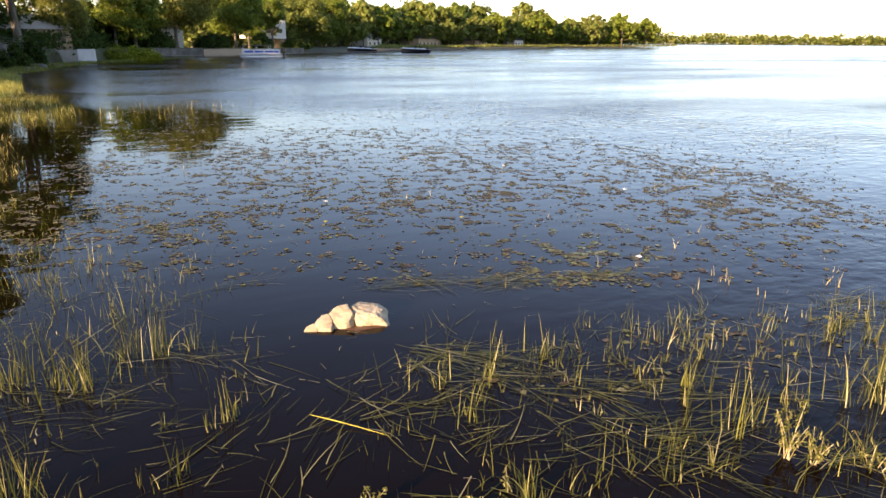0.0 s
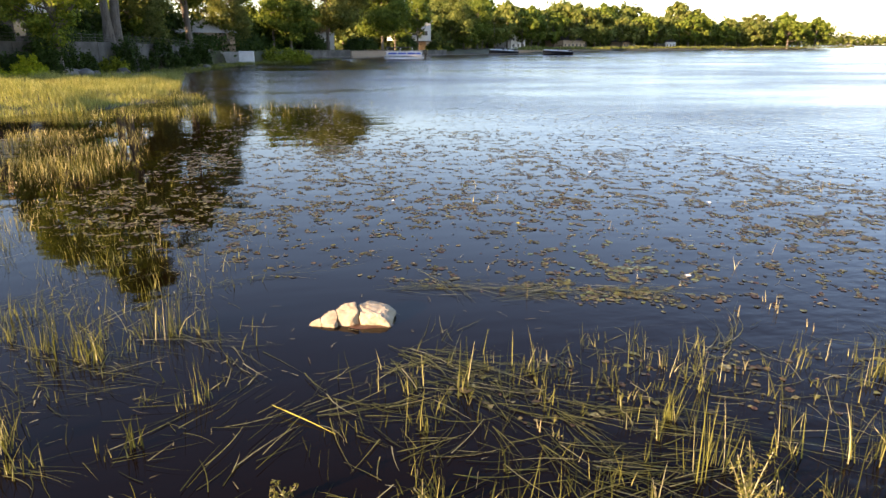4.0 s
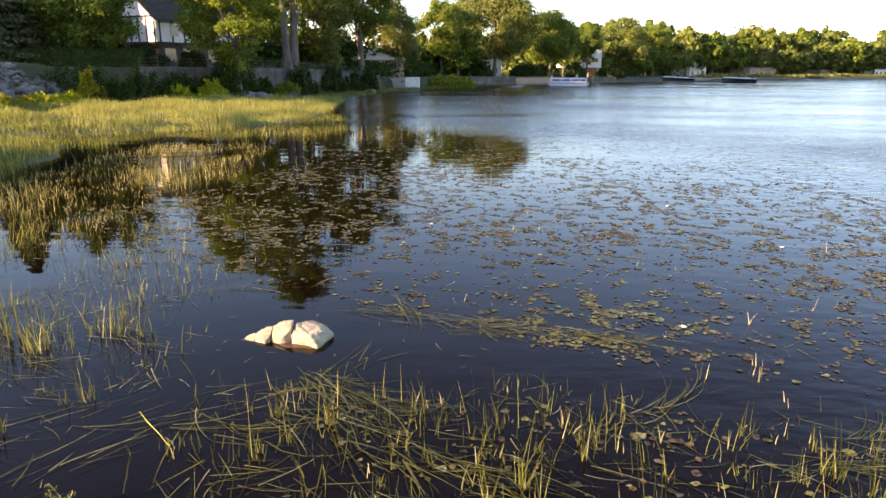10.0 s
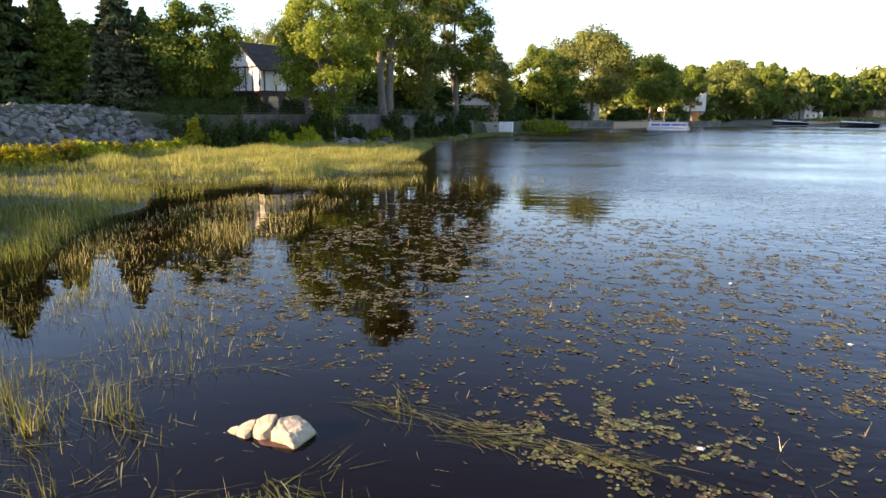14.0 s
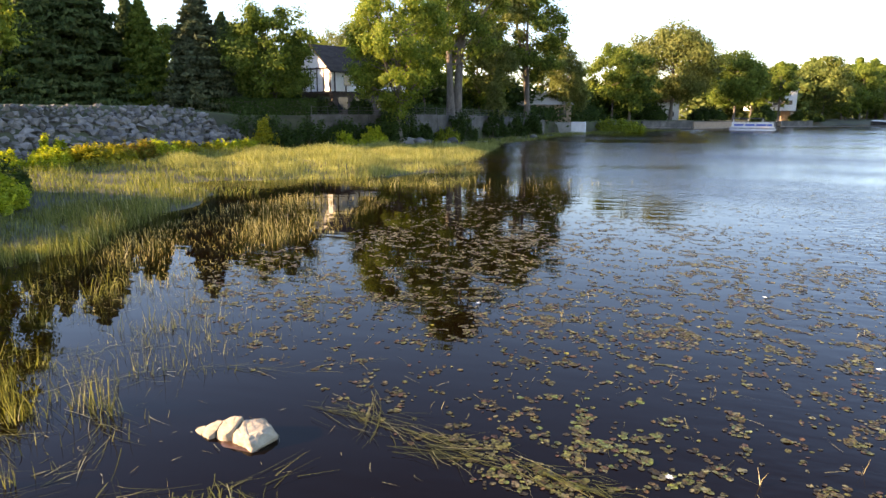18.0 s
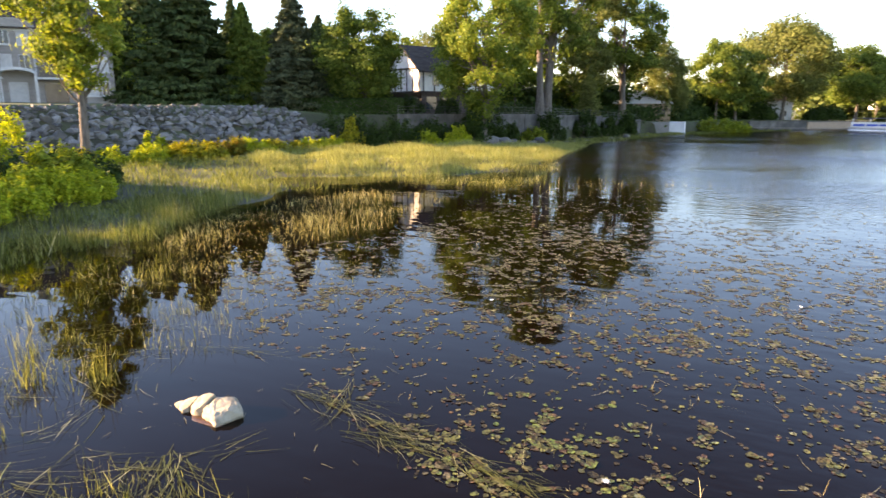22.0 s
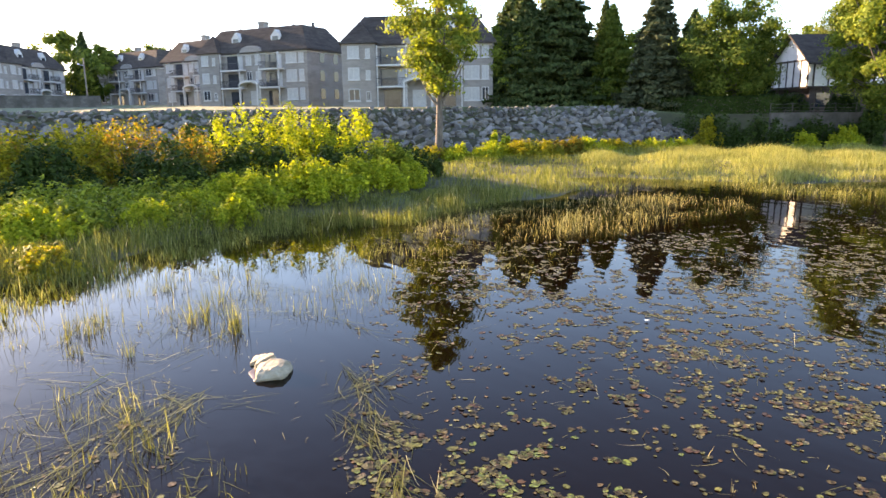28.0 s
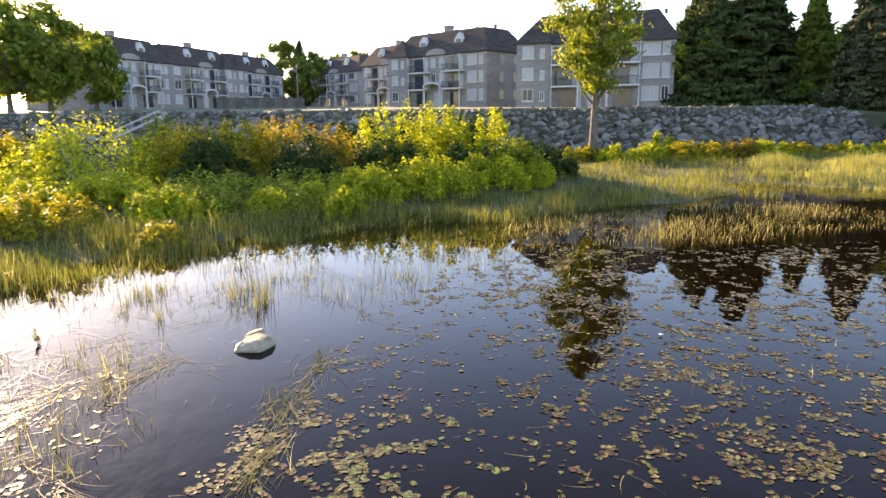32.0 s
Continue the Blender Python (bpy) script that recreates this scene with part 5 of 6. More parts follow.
BUSHES = [  # x, y, width, depth, height, material, leaf, words
    (-19.4, 5.0, 4.6, 3.2, 1.75, "leaf_bush", 0.10, "bright yellow-green shrub in the marsh"), (-20.0, 8.4, 5, 3.4, 1.85, "leaf_bush", 0.10, "bright yellow-green shrub in the marsh"),
    (-20.8, 11.8, 4.8, 3.2, 1.75, "leaf_bush", 0.10, "bright yellow-green shrub in the marsh"), (-21.8, 14.8, 3.6, 2.6, 1.4, "leaf_bush", 0.10, "bright yellow-green shrub in the marsh"),
    (-16.0, 0.4, 2.0, 1.7, 1.30, "leaf_bush", 0.085, "yellow-green shrub among the reeds"), (-15.2, 3.4, 1.9, 1.6, 1.25, "leaf_bush", 0.085, "yellow-green shrub among the reeds"),
    (-17.6, 2.4, 2.2, 1.8, 1.2, "leaf_bush", 0.085, "yellow-green shrub among the reeds"),
    (-14, -7.5, 4, 3, 1.30, "leaf_gold", 0.09, "low golden-green shrub at the water's edge"), (-15.5, -3.6, 3.6, 2.8, 1.20, "leaf_bush", 0.09, "low green shrub in the marsh"),
    (-18.5, -10.5, 4.8, 3.4, 1.5, "leaf_bush", 0.10, "golden-green backlit shrub near the water"),
    (-26.0, -8.6, 7.5, 5, 4.4, "leaf_bush", 0.095, "large backlit yellow-green shrub"), (-27.5, -4.2, 5.2, 4, 3.7, "leaf_gold", 0.095, "large shrub with golden leaves"),
    (*polar(E28, 90.0, 40), 5.4, 4, 3.8, "leaf_rust", 0.095, "shrub with leaves turning orange"), (*polar(E28, 86.5, 39), 4.6, 3.4, 3.7, "leaf_gold", 0.095, "shrub with golden leaves"),
    (*polar(E28, 82.6, 41), 5.0, 3.6, 4.3, "leaf_rust", 0.095, "shrub with leaves turning orange"), (*polar(E28, 78.2, 39), 4.6, 3.4, 3.5, "leaf_rust", 0.095, "shrub with leaves turning orange"),
    (*polar(E28, 75.2, 41), 5.0, 3.4, 4.7, "leaf_bush", 0.095, "yellow-green shrub in the marsh"), (*polar(E28, 71.4, 42), 5.0, 3.6, 5.9, "leaf_bush", 0.095, "tall yellow-green shrub in the marsh"),
    (*polar(E28, 68.9, 40), 4.8, 3.4, 4.6, "leaf_bush", 0.095, "yellow-green shrub in the marsh"), (*polar(E28, 65.0, 41), 4.6, 3.4, 4.6, "leaf_bush", 0.095, "yellow-green shrub in the marsh"),
    (*polar(E28, 62.4, 38), 3.4, 3, 2.5, "leaf_low", 0.11, "dark green shrub in the marsh"), (*polar(E28, 60.6, 41), 4.0, 3, 2.4, "leaf_hedge", 0.11, "dark low shrub near the young tree"),
    (*polar(E28, 92.5, 46), 6, 4.5, 3.9, "leaf_low", 0.13, "green shrub below the bank"), (*polar(E28, 84.5, 44), 5, 4, 3.3, "leaf_gold", 0.12, "golden-green shrub below the bank"),
    # Mostly hidden behind the bright row; added and raised to shade the marsh.
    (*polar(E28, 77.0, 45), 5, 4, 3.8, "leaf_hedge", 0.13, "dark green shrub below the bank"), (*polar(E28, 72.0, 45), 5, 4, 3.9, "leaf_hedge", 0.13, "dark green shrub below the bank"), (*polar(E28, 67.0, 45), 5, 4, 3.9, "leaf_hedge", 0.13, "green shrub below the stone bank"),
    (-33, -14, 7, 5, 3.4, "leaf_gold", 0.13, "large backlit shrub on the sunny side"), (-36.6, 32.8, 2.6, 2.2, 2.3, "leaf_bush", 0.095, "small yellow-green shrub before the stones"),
    (-35.6, 24.5, 4.6, 2.4, 1.3, "leaf_gold", 0.10, "low goldenrod before the stone bank"), (-34.8, 27.2, 4.4, 2.4, 1.2, "leaf_bush", 0.10, "low goldenrod before the stone bank"), (-33.2, 32.3, 4.4, 2.4, 1.5, "leaf_gold", 0.10, "low goldenrod before the stone bank"), (-33.0, 37.4, 4.4, 2.4, 1.5, "leaf_rust", 0.10, "low goldenrod before the stone bank"), (-32.0, 42.0, 4.2, 2.4, 1.4, "leaf_gold", 0.10, "low goldenrod before the stone bank"), (-31.2, 46.6, 4.2, 2.4, 1.3, "leaf_bush", 0.10, "low goldenrod before the stone bank"),
    (-27.0, 66.0, 5.0, 3.6, 3.5, "leaf_hedge", 0.14, "dark shrub before the garden wall"), (-25.2, 69.8, 4.4, 3.4, 3.0, "leaf_hedge", 0.14, "dark shrub before the garden wall"),
    (-33.5, 29.5, 5, 2.4, 1.3, "leaf_bush", 0.10, "low goldenrod before the stone bank"), (-33.4, 35.0, 5, 2.6, 1.4, "leaf_gold", 0.10, "low goldenrod before the stone bank"),
    (-32.6, 39.6, 5, 2.6, 1.5, "leaf_bush", 0.10, "low goldenrod before the stone bank"), (-31.5, 44.2, 4.6, 2.6, 1.1, "leaf_gold", 0.10, "low goldenrod before the stone bank"),
    (-31, 50, 4, 2.6, 1.50, "leaf_bush", 0.095, "low green shrub at the end of the bank"), (-33.5, 57.0, 8.5, 5.5, 4.9, "leaf_hedge", 0.13, "large dark shrub beside the stone bank"),
    # The golden bush here gives the dark shrub's sunlit top by leaf colour.
    (-29.0, 59.5, 6.5, 4.5, 4.2, "leaf_hedge", 0.13, "dark shrub below the garden wall"), (-31.5, 55, 2.8, 2.4, 3.90, "leaf_gold", 0.14, "golden leaves painted as the sunlit top of a dark shrub"),
    (-26, 62.5, 3.4, 3, 2.20, "leaf_bush", 0.14, "green shrub below the garden wall"), (-23.4, 65.5, 3.4, 3, 2.40, "leaf_bush", 0.14, "green shrub below the garden wall"),
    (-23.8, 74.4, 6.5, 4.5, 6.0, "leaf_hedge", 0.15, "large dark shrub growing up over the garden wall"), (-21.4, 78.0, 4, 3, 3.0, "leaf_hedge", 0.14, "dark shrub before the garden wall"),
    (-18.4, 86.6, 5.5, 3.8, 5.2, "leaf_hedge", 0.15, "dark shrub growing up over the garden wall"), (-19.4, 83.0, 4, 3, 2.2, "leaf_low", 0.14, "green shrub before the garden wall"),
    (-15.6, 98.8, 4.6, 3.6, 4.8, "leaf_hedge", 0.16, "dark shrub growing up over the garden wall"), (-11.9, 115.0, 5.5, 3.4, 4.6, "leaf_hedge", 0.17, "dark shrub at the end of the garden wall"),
    # Dark under-row put in for the shade below the taller shrubs.
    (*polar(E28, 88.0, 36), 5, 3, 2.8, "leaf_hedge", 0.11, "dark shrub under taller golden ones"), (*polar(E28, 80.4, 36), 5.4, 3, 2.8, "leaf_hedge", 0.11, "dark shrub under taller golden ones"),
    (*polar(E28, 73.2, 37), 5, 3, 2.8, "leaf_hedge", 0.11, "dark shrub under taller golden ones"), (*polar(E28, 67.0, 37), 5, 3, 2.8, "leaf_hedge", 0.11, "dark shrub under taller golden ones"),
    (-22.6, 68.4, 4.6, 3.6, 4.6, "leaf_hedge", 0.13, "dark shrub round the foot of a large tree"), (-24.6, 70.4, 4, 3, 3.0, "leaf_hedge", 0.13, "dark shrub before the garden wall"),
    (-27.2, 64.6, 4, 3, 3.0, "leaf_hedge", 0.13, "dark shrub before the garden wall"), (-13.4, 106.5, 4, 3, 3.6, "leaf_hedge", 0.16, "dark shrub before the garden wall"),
    (9, 167, 10, 5, 4.2, "leaf_hedge", 0.3, "dark bushes between the lakeside trunks"), (25, 183, 11, 5, 3.8, "leaf_hedge", 0.3, "dark bushes between the lakeside trunks"), (42, 203, 14, 6, 4.4, "leaf_hedge", 0.35, "dark bushes below the white house"), (57, 220, 11, 5, 3.6, "leaf_hedge", 0.35, "dark bushes on the far shore"),
    (-19.5, -6.5, 5, 4, 1.2, "leaf_bush", 0.09, "low leafy green undergrowth in the marsh"), (-17.8, -2.6, 5, 4, 1.1, "leaf_low", 0.09, "low leafy green undergrowth in the marsh"),
    (-21.0, -2.0, 6, 5, 1.2, "leaf_low", 0.09, "low leafy green undergrowth in the marsh"), (-22.0, 2.6, 6, 5, 1.3, "leaf_low", 0.09, "low leafy green undergrowth in the marsh"),
    (-17.4, 1.6, 4.6, 3.6, 0.95, "leaf_low", 0.08, "low leafy green undergrowth in the marsh"), (-23.0, 7.0, 5, 4, 1.3, "leaf_low", 0.09, "low leafy green undergrowth in the marsh"),
    (-22.5, -12.5, 5, 4, 1.6, "leaf_bush", 0.09, "golden-green backlit undergrowth near the water"), (-24.5, 4.6, 6, 4.6, 1.0, "leaf_low", 0.09, "low leafy green undergrowth in the marsh"),
    (-10.6, -3.2, 2.2, 1.8, 0.8, "leaf_gold", 0.07, "yellow flowering plant among the reeds"),
    (-32.2, 68.0, 6, 3.4, 2.4, "leaf_hedge", 0.13, "dark clipped shrub before the white house"), (-28.6, 74.2, 5, 3, 2.2, "leaf_hedge", 0.13, "dark clipped shrub behind the garden wall"),
    (2.5, 139, 12, 6, 2.60, "leaf_low", 0.24, "overgrown green bank beside the white wall"),
]
for i, (x, y, w, d, h, k, leaf, words) in enumerate(BUSHES):
    count = int(min(6800, 1400 + 34 * (w * d + w * h) / leaf) * (1.5 if -24 < x < -14 and k == "leaf_bush" else 0.62))
    leaf *= 1.0 if -24 < x < -14 and k == "leaf_bush" else 1.22
    put(bush("shrub", words, w, d, h, count, leaf, M[k], 100 + i, "marsh shrubs", clumps=int(20 + 2.2 * w * d)), x, y, i * 47.0, 1.0, max(rise(x, y), 0.0))

# ---- marsh grass and reeds ----
rng = np.random.default_rng(21)
SPIT = [(-10.6, 79), (-9.5, 66), (-8.4, 53), (-8.6, 44), (-10, 37), (-12.5, 33.2), (-16, 31.6), (-23, 31), (-31, 36), (-34, 48), (-28, 58), (-18, 69), (-13, 78)]
FRINGE = [(-8.8, 55), (-5.4, 43), (-4.0, 34), (-5.0, 29.4), (-9.5, 29.4), (-13.5, 31.2), (-10, 38)]
BAND = [(-6.2, 6.2), (-5.8, 8.5), (-6.4, 10.5), (-5.4, 15), (-5.8, 20), (-6.2, 24), (-8.5, 26.5), (-12, 26), (-13.5, 20), (-13.5, 12), (-10.5, 8.5), (-8.8, 6.4)]
EDGE = [(-4.6, -9), (-5.6, -4.6), (-7, -2.6), (-9.4, 0), (-11.9, 4), (-12.6, 6.8), (-11.6, 9.5), (-13.6, 14), (-15.5, 21), (-17.5, 25), (-20, 15), (-18, 2), (-14, -6), (-11, -16), (-6, -18)]
INNER = [(-14, -6), (-18, 2), (-20, 15), (-14.5, 25.5), (-20.5, 28.3), (-14, 31.5), (-22, 32), (-31, 37), (-36, 40), (-40, 26), (-44, 5), (-48, -20), (-40, -40), (-16, -30)]


def grass(name, label, poly, count, height, width, mat, lean=0.25, bent=0.08):
    xy = scatter(rng, poly, count)
    keep = rng.random(count) < np.clip(0.25 + 0.8 * edge_far(poly, xy[:, 0], xy[:, 1]), 0, 1)
    keep &= rng.random(count) < 0.55 + 0.9 * np.array([noise.noise(Vector((x * 0.55, y * 0.55, 2.0))) for x, y in xy]) + 0.15
    xy = xy[keep]
    z = np.maximum(height_at(xy[:, 0], xy[:, 1]), -0.05)
    hh = height * (0.75 + 0.35 * np.sin(xy[:, 0] * 0.8 + np.sin(xy[:, 1] * 0.5) * 2))
    me = blade_mesh(name, [blades(rng, xy, z, hh, width, lean, bent)], mat)
    return tagged(new(name, me), label, "grass", kind="stuff")


grass("golden_marsh_grass", "dense golden marsh grass lit by the low sun", SPIT, 60000, 0.75, 0.035, M["grass_gold"], 0.3)
grass("reed_fringe", "sparse dark green reeds round the tip of the marsh", FRINGE, 5200, 0.5, 0.024, M["reed_green"], 0.3)
grass("reed_band", "straw-coloured reeds standing in shallow water", BAND, 5600, 0.42, 0.018, M["reed"], 0.4, 0.2)
grass("shore_reeds", "green and straw-coloured reeds along the marsh edge", EDGE, 17000, 0.8, 0.02, M["reed_green"], 0.24)
grass("shore_grass", "soft straw-green grass between the shrubs and the water", EDGE, 30000, 0.66, 0.018, M["grass_green"], 0.34)
grass("marsh_grass", "dense green grass in the marsh", INNER, 62000, 0.6, 0.04, M["grass_green"], 0.35)

grass("foreshore_grass", "low dark green grass on the foreshore below the walls", [(-13, 76), (-9.5, 90), (-7, 104), (-2.5, 121), (3, 130), (12, 147), (18, 156), (10, 155), (0, 140), (-8, 124), (-14, 104), (-18, 84)], 12000, 0.5, 0.07, M["grass_green"], 0.4)
tagged(new("sparse_reeds", blade_mesh("sparse_reeds", [blades(rng, scatter(rng, [(-3, 28), (3, 31), (6, 36), (0, 38), (-4, 34)], 60), -0.05, 0.5, 0.025, 0.3, 0.1)], M["reed"])), "sparse reeds standing off the tip of the marsh", "reeds", kind="stuff")

# ---- reeds in the open water ----
NEAR_LEFT = [(-11, -4), (-3.5, -5.5), (-2.4, -3.6), (-1.5, -1.2), (-1.9, 1.2), (-3.0, 3.6), (-6.5, 8.0), (-10.5, 7.0), (-10, 3), (-8, -1)]
FRONT = [(-1.3, -3.2), (-0.6, -2.2), (0.4, -1.6), (2.4, -1.5), (4.4, -2.0), (7.5, -2.6), (9.5, -4.5), (6.5, -6.5), (1.0, -6.3), (-1.0, -5.2)]


def patchy(xy, scale, least):
    """Keeps places in loose patches, with open water between."""
    f = np.array([noise.noise(Vector((x * scale, y * scale, 5.0))) for x, y in xy])
    return xy[f > least]


def drift(xy):
    """The way that lying blades point, turning slowly from place to place."""
    return np.array([-0.45 + 1.7 * noise.noise(Vector((x * 0.4, y * 0.4, 1.0))) for x, y in xy])


def clumps_at(mids, per, height, width, spread, bent, fan=0.22):
    """Tufts of stiff thin blades fanning out of one foot, some of them snapped over."""
    count = len(mids)
    n = rng.poisson(per * rng.uniform(0.3, 1.7, count)) + 1
    which = np.repeat(np.arange(count), n)
    xy = mids[which] + rng.normal(size=(len(which), 2)) * spread * rng.uniform(0.4, 1.4, count)[which][:, None]
    k = len(xy)
    over = rng.random(k) < bent
    lean0 = np.abs(rng.normal(size=k)) * fan
    lean1 = np.where(over, rng.uniform(1.4, 2.4, k), lean0 + np.abs(rng.normal(size=k)) * 0.22)
    tall = height * rng.uniform(0.45, 1.3, count)[which] * rng.uniform(0.35, 1.15, k)
    way = np.repeat(rng.uniform(0, 6.28, count), n) + rng.normal(size=k) * 1.4
    return strands(rng, np.column_stack([xy, np.full(k, -0.06)]), way, tall, lean0, lean1, width * rng.uniform(0.6, 1.35, k), 0.04)


def tufts(poly, count, per, height, width, spread, bent, least=-0.2):
    return clumps_at(patchy(scatter(rng, poly, count * 3), 0.6, least)[:count], per, height, width, spread, bent)


def floating(poly, count, length, width, spread=0.35, turn=0.0, least=-0.25):
    """Single thin blades lying on the water."""
    xy = patchy(scatter(rng, poly, count * 3), 0.6, least)[:count]
    k = len(xy)
    way = drift(xy) + turn + rng.normal(size=k) * spread + np.where(rng.random(k) < 0.15, np.pi, 0)
    return strands(rng, np.column_stack([xy, rng.uniform(0.006, 0.03, k)]), way, length * rng.uniform(0.35, 1.25, k), np.full(k, 1.571), np.full(k, 1.571), width * rng.uniform(0.6, 1.3, k), 0.10)


def swathes(poly, count, per, length, width, turn=0.0, least=-0.3, band=0.07):
    """Streams of long blades combed together by the water, one lying over another."""
    mids = patchy(scatter(rng, poly, count * 3), 0.6, least)[:count]
    count = len(mids)
    head = drift(mids) + turn + rng.normal(size=count) * 0.45
    n = rng.poisson(per * rng.uniform(0.4, 1.6, count)) + 2
    which = np.repeat(np.arange(count), n)
    k = len(which)
    along_, across = rng.normal(size=k) * length * 0.45, rng.normal(size=k) * band * rng.uniform(0.5, 1.8, count)[which]
    a = head[which]
    xy = mids[which] + np.stack([np.cos(a) * along_ - np.sin(a) * across, np.sin(a) * along_ + np.cos(a) * across], 1)
    xy -= np.stack([np.cos(a), np.sin(a)], 1) * length * 0.4
    bend = rng.normal(size=count)[which] * 0.14 + rng.normal(size=k) * 0.07
    v, q = strands(rng, np.column_stack([xy, rng.uniform(0.006, 0.05, k)]), a + rng.normal(size=k) * 0.2, length * rng.uniform(0.45, 1.25, k), np.full(k, 1.571), np.full(k, 1.571), width * rng.uniform(0.6, 1.3, k), bend)
    return v, q


BUNDLE = [(0.7, 1.0), (1.6, 0.25), (2.6, 0.1), (3.6, 0.0), (5.2, -0.5), (5.2, -0.1), (3.6, 0.4), (2.4, 0.55), (1.0, 1.5)]
AISLE = [(-7, -5), (4, -4.5), (5.5, -1), (1.2, 1.0), (-1.2, 1.2), (-5, 8), (-10.5, 5), (-9, 0)]
# single clumps in the open water: x, y, spread, blades, height
CLUMPS = [(-3.9, -0.45, 0.19, 40, 0.75), (-4.25, -0.2, 0.16, 26, 0.75), (-3.6, -0.6, 0.15, 46, 0.85), (-3.7, 0.1, 0.2, 28, 0.7), (-3.0, 0.1, 0.13, 34, 0.55), (-2.7, 0.0, 0.11, 24, 0.52), (-2.3, -0.1, 0.10, 12, 0.6), (-4.25, -2.4, 0.15, 36, 0.9), (-4.0, -2.6, 0.10, 18, 0.8),
          (-2.3, -2.2, 0.10, 9, 0.5), (-2.1, -2.1, 0.06, 6, 0.55), (-2.7, -2.9, 0.10, 8, 0.4), (-3.0, -3.0, 0.05, 8, 0.3), (-4.2, 3.9, 0.3, 7, 0.4), (-3.3, 3.7, 0.35, 7, 0.35), (-4.7, 3.2, 0.3, 8, 0.45), (-2.9, 2.0, 0.35, 7, 0.4), (-5.2, 1.2, 0.2, 18, 0.5), (-4.9, 0.3, 0.18, 16, 0.5),
          (3.0, -3.8, 0.07, 16, 0.66), (3.05, -4.64, 0.10, 22, 0.7), (2.7, -4.8, 0.09, 24, 0.75), (4.2, -4.3, 0.07, 12, 0.75), (3.8, -4.7, 0.08, 14, 0.6), (4.4, -4.9, 0.10, 22, 0.8), (4.7, -5.1, 0.12, 30, 0.85), (5.3, -4.8, 0.12, 22, 0.8), (5.0, -5.6, 0.14, 24, 0.8), (3.6, -5.6, 0.12, 20, 0.7),
          (1.5, -5.1, 0.07, 12, 0.5), (0.1, -4.7, 0.08, 18, 0.6), (2.0, -5.1, 0.07, 10, 0.4), (1.9, -2.4, 0.10, 12, 0.45), (2.7, -3.3, 0.10, 14, 0.32), (-0.66, -3.27, 0.09, 10, 0.5), (1.6, -2.4, 0.2, 8, 0.35), (2.2, -2.9, 0.2, 8, 0.35), (0.9, -2.6, 0.08, 14, 0.55), (0.3, -3.3, 0.1, 14, 0.5), (6.2, -3.6, 0.12, 16, 0.6)]
STAND = [(-5.4, 2.2), (-2.9, 1.5), (-1.75, 0.3), (-1.7, -1.4), (-2.6, -2.2), (-4.0, -1.4), (-5.4, 0.2)]
OUTER = [(-11.5, 1.0), (-6.8, -2.0), (-5.4, 0.8), (-6.0, 3.6), (-7.6, 6.0), (-10.2, 11.5), (-12, 7)]
MARGIN = [(-6.5, 0.5), (-4.6, -1.0), (-3.8, -2.6), (-3.1, -4.3), (-4.8, -5.2), (-8.0, -2.0)]
THIN_STAND = [(-8.4, 6), (-6, 0.8), (-3.2, 0.8), (-2.2, 2.0), (-3.5, 5), (-6, 9)]
FAR_STAND = [(-7.5, 8.5), (-3.2, 3.6), (-1.9, 1.4), (-0.8, 2.2), (-1.6, 6.5), (-4.5, 12)]
near_reeds = strand_mesh("standing_reeds", [tufts(STAND, 40, 1.6, 0.4, 0.011, 0.2, 0.3, -0.3), tufts(OUTER, 120, 6.0, 0.6, 0.012, 0.13, 0.3, -0.3), tufts(MARGIN, 60, 6.0, 0.5, 0.0105, 0.10, 0.22, -0.2),
                                            tufts(NEAR_LEFT, 34, 4.0, 0.42, 0.010, 0.11, 0.2, 0.0), tufts(NEAR_LEFT, 80, 1.6, 0.4, 0.009, 0.25, 0.35), tufts(FRONT, 190, 4.5, 0.46, 0.009, 0.08, 0.25, -0.1), tufts(FRONT, 130, 1.2, 0.55, 0.008, 0.1, 0.2, -0.5),
                                            clumps_at(patchy(scatter(rng, FAR_STAND, 170), 0.6, -0.4), 2.0, 0.36, 0.008, 0.10, 0.2, 0.3), tufts(THIN_STAND, 150, 3.0, 0.5, 0.008, 0.16, 0.25, -0.3), *[clumps_at(np.array([(x, y)] * 2), n * 0.52, h * 1.1, 0.011, wide, 0.12, 0.16) for x, y, wide, n, h in CLUMPS]], M["reed_green"])
tagged(new("standing_reeds", near_reeds), "thin green and yellow reeds standing in the shallows", "reeds", kind="stuff")


def stream(line, count, length, width, band=0.09):
    """Long blades drawn out along one line by the water."""
    line = np.asarray(line, float)
    run = np.r_[0, np.cumsum(np.hypot(*np.diff(line, axis=0).T))]
    s = rng.uniform(-0.1, 1.0, count) * run[-1]
    p = np.stack([np.interp(s, run, line[:, k]) for k in (0, 1)], 1)
    q = np.stack([np.interp(s + 0.3, run, line[:, k]) for k in (0, 1)], 1)
    d = np.where((np.hypot(*(q - p).T) < 0.02)[:, None], line[-1] - line[-2], q - p)
    way = np.arctan2(d[:, 1], d[:, 0]) + rng.normal(size=count) * 0.3
    off = rng.normal(size=count) * band * 1.5
    xy = p + np.stack([-np.sin(way) * off, np.cos(way) * off], 1)
    return strands(rng, np.column_stack([xy, rng.uniform(0.006, 0.06, count)]), way, length * rng.uniform(0.4, 1.25, count), np.full(count, 1.571), np.full(count, 1.571), width * rng.uniform(0.6, 1.3, count), 0.06)


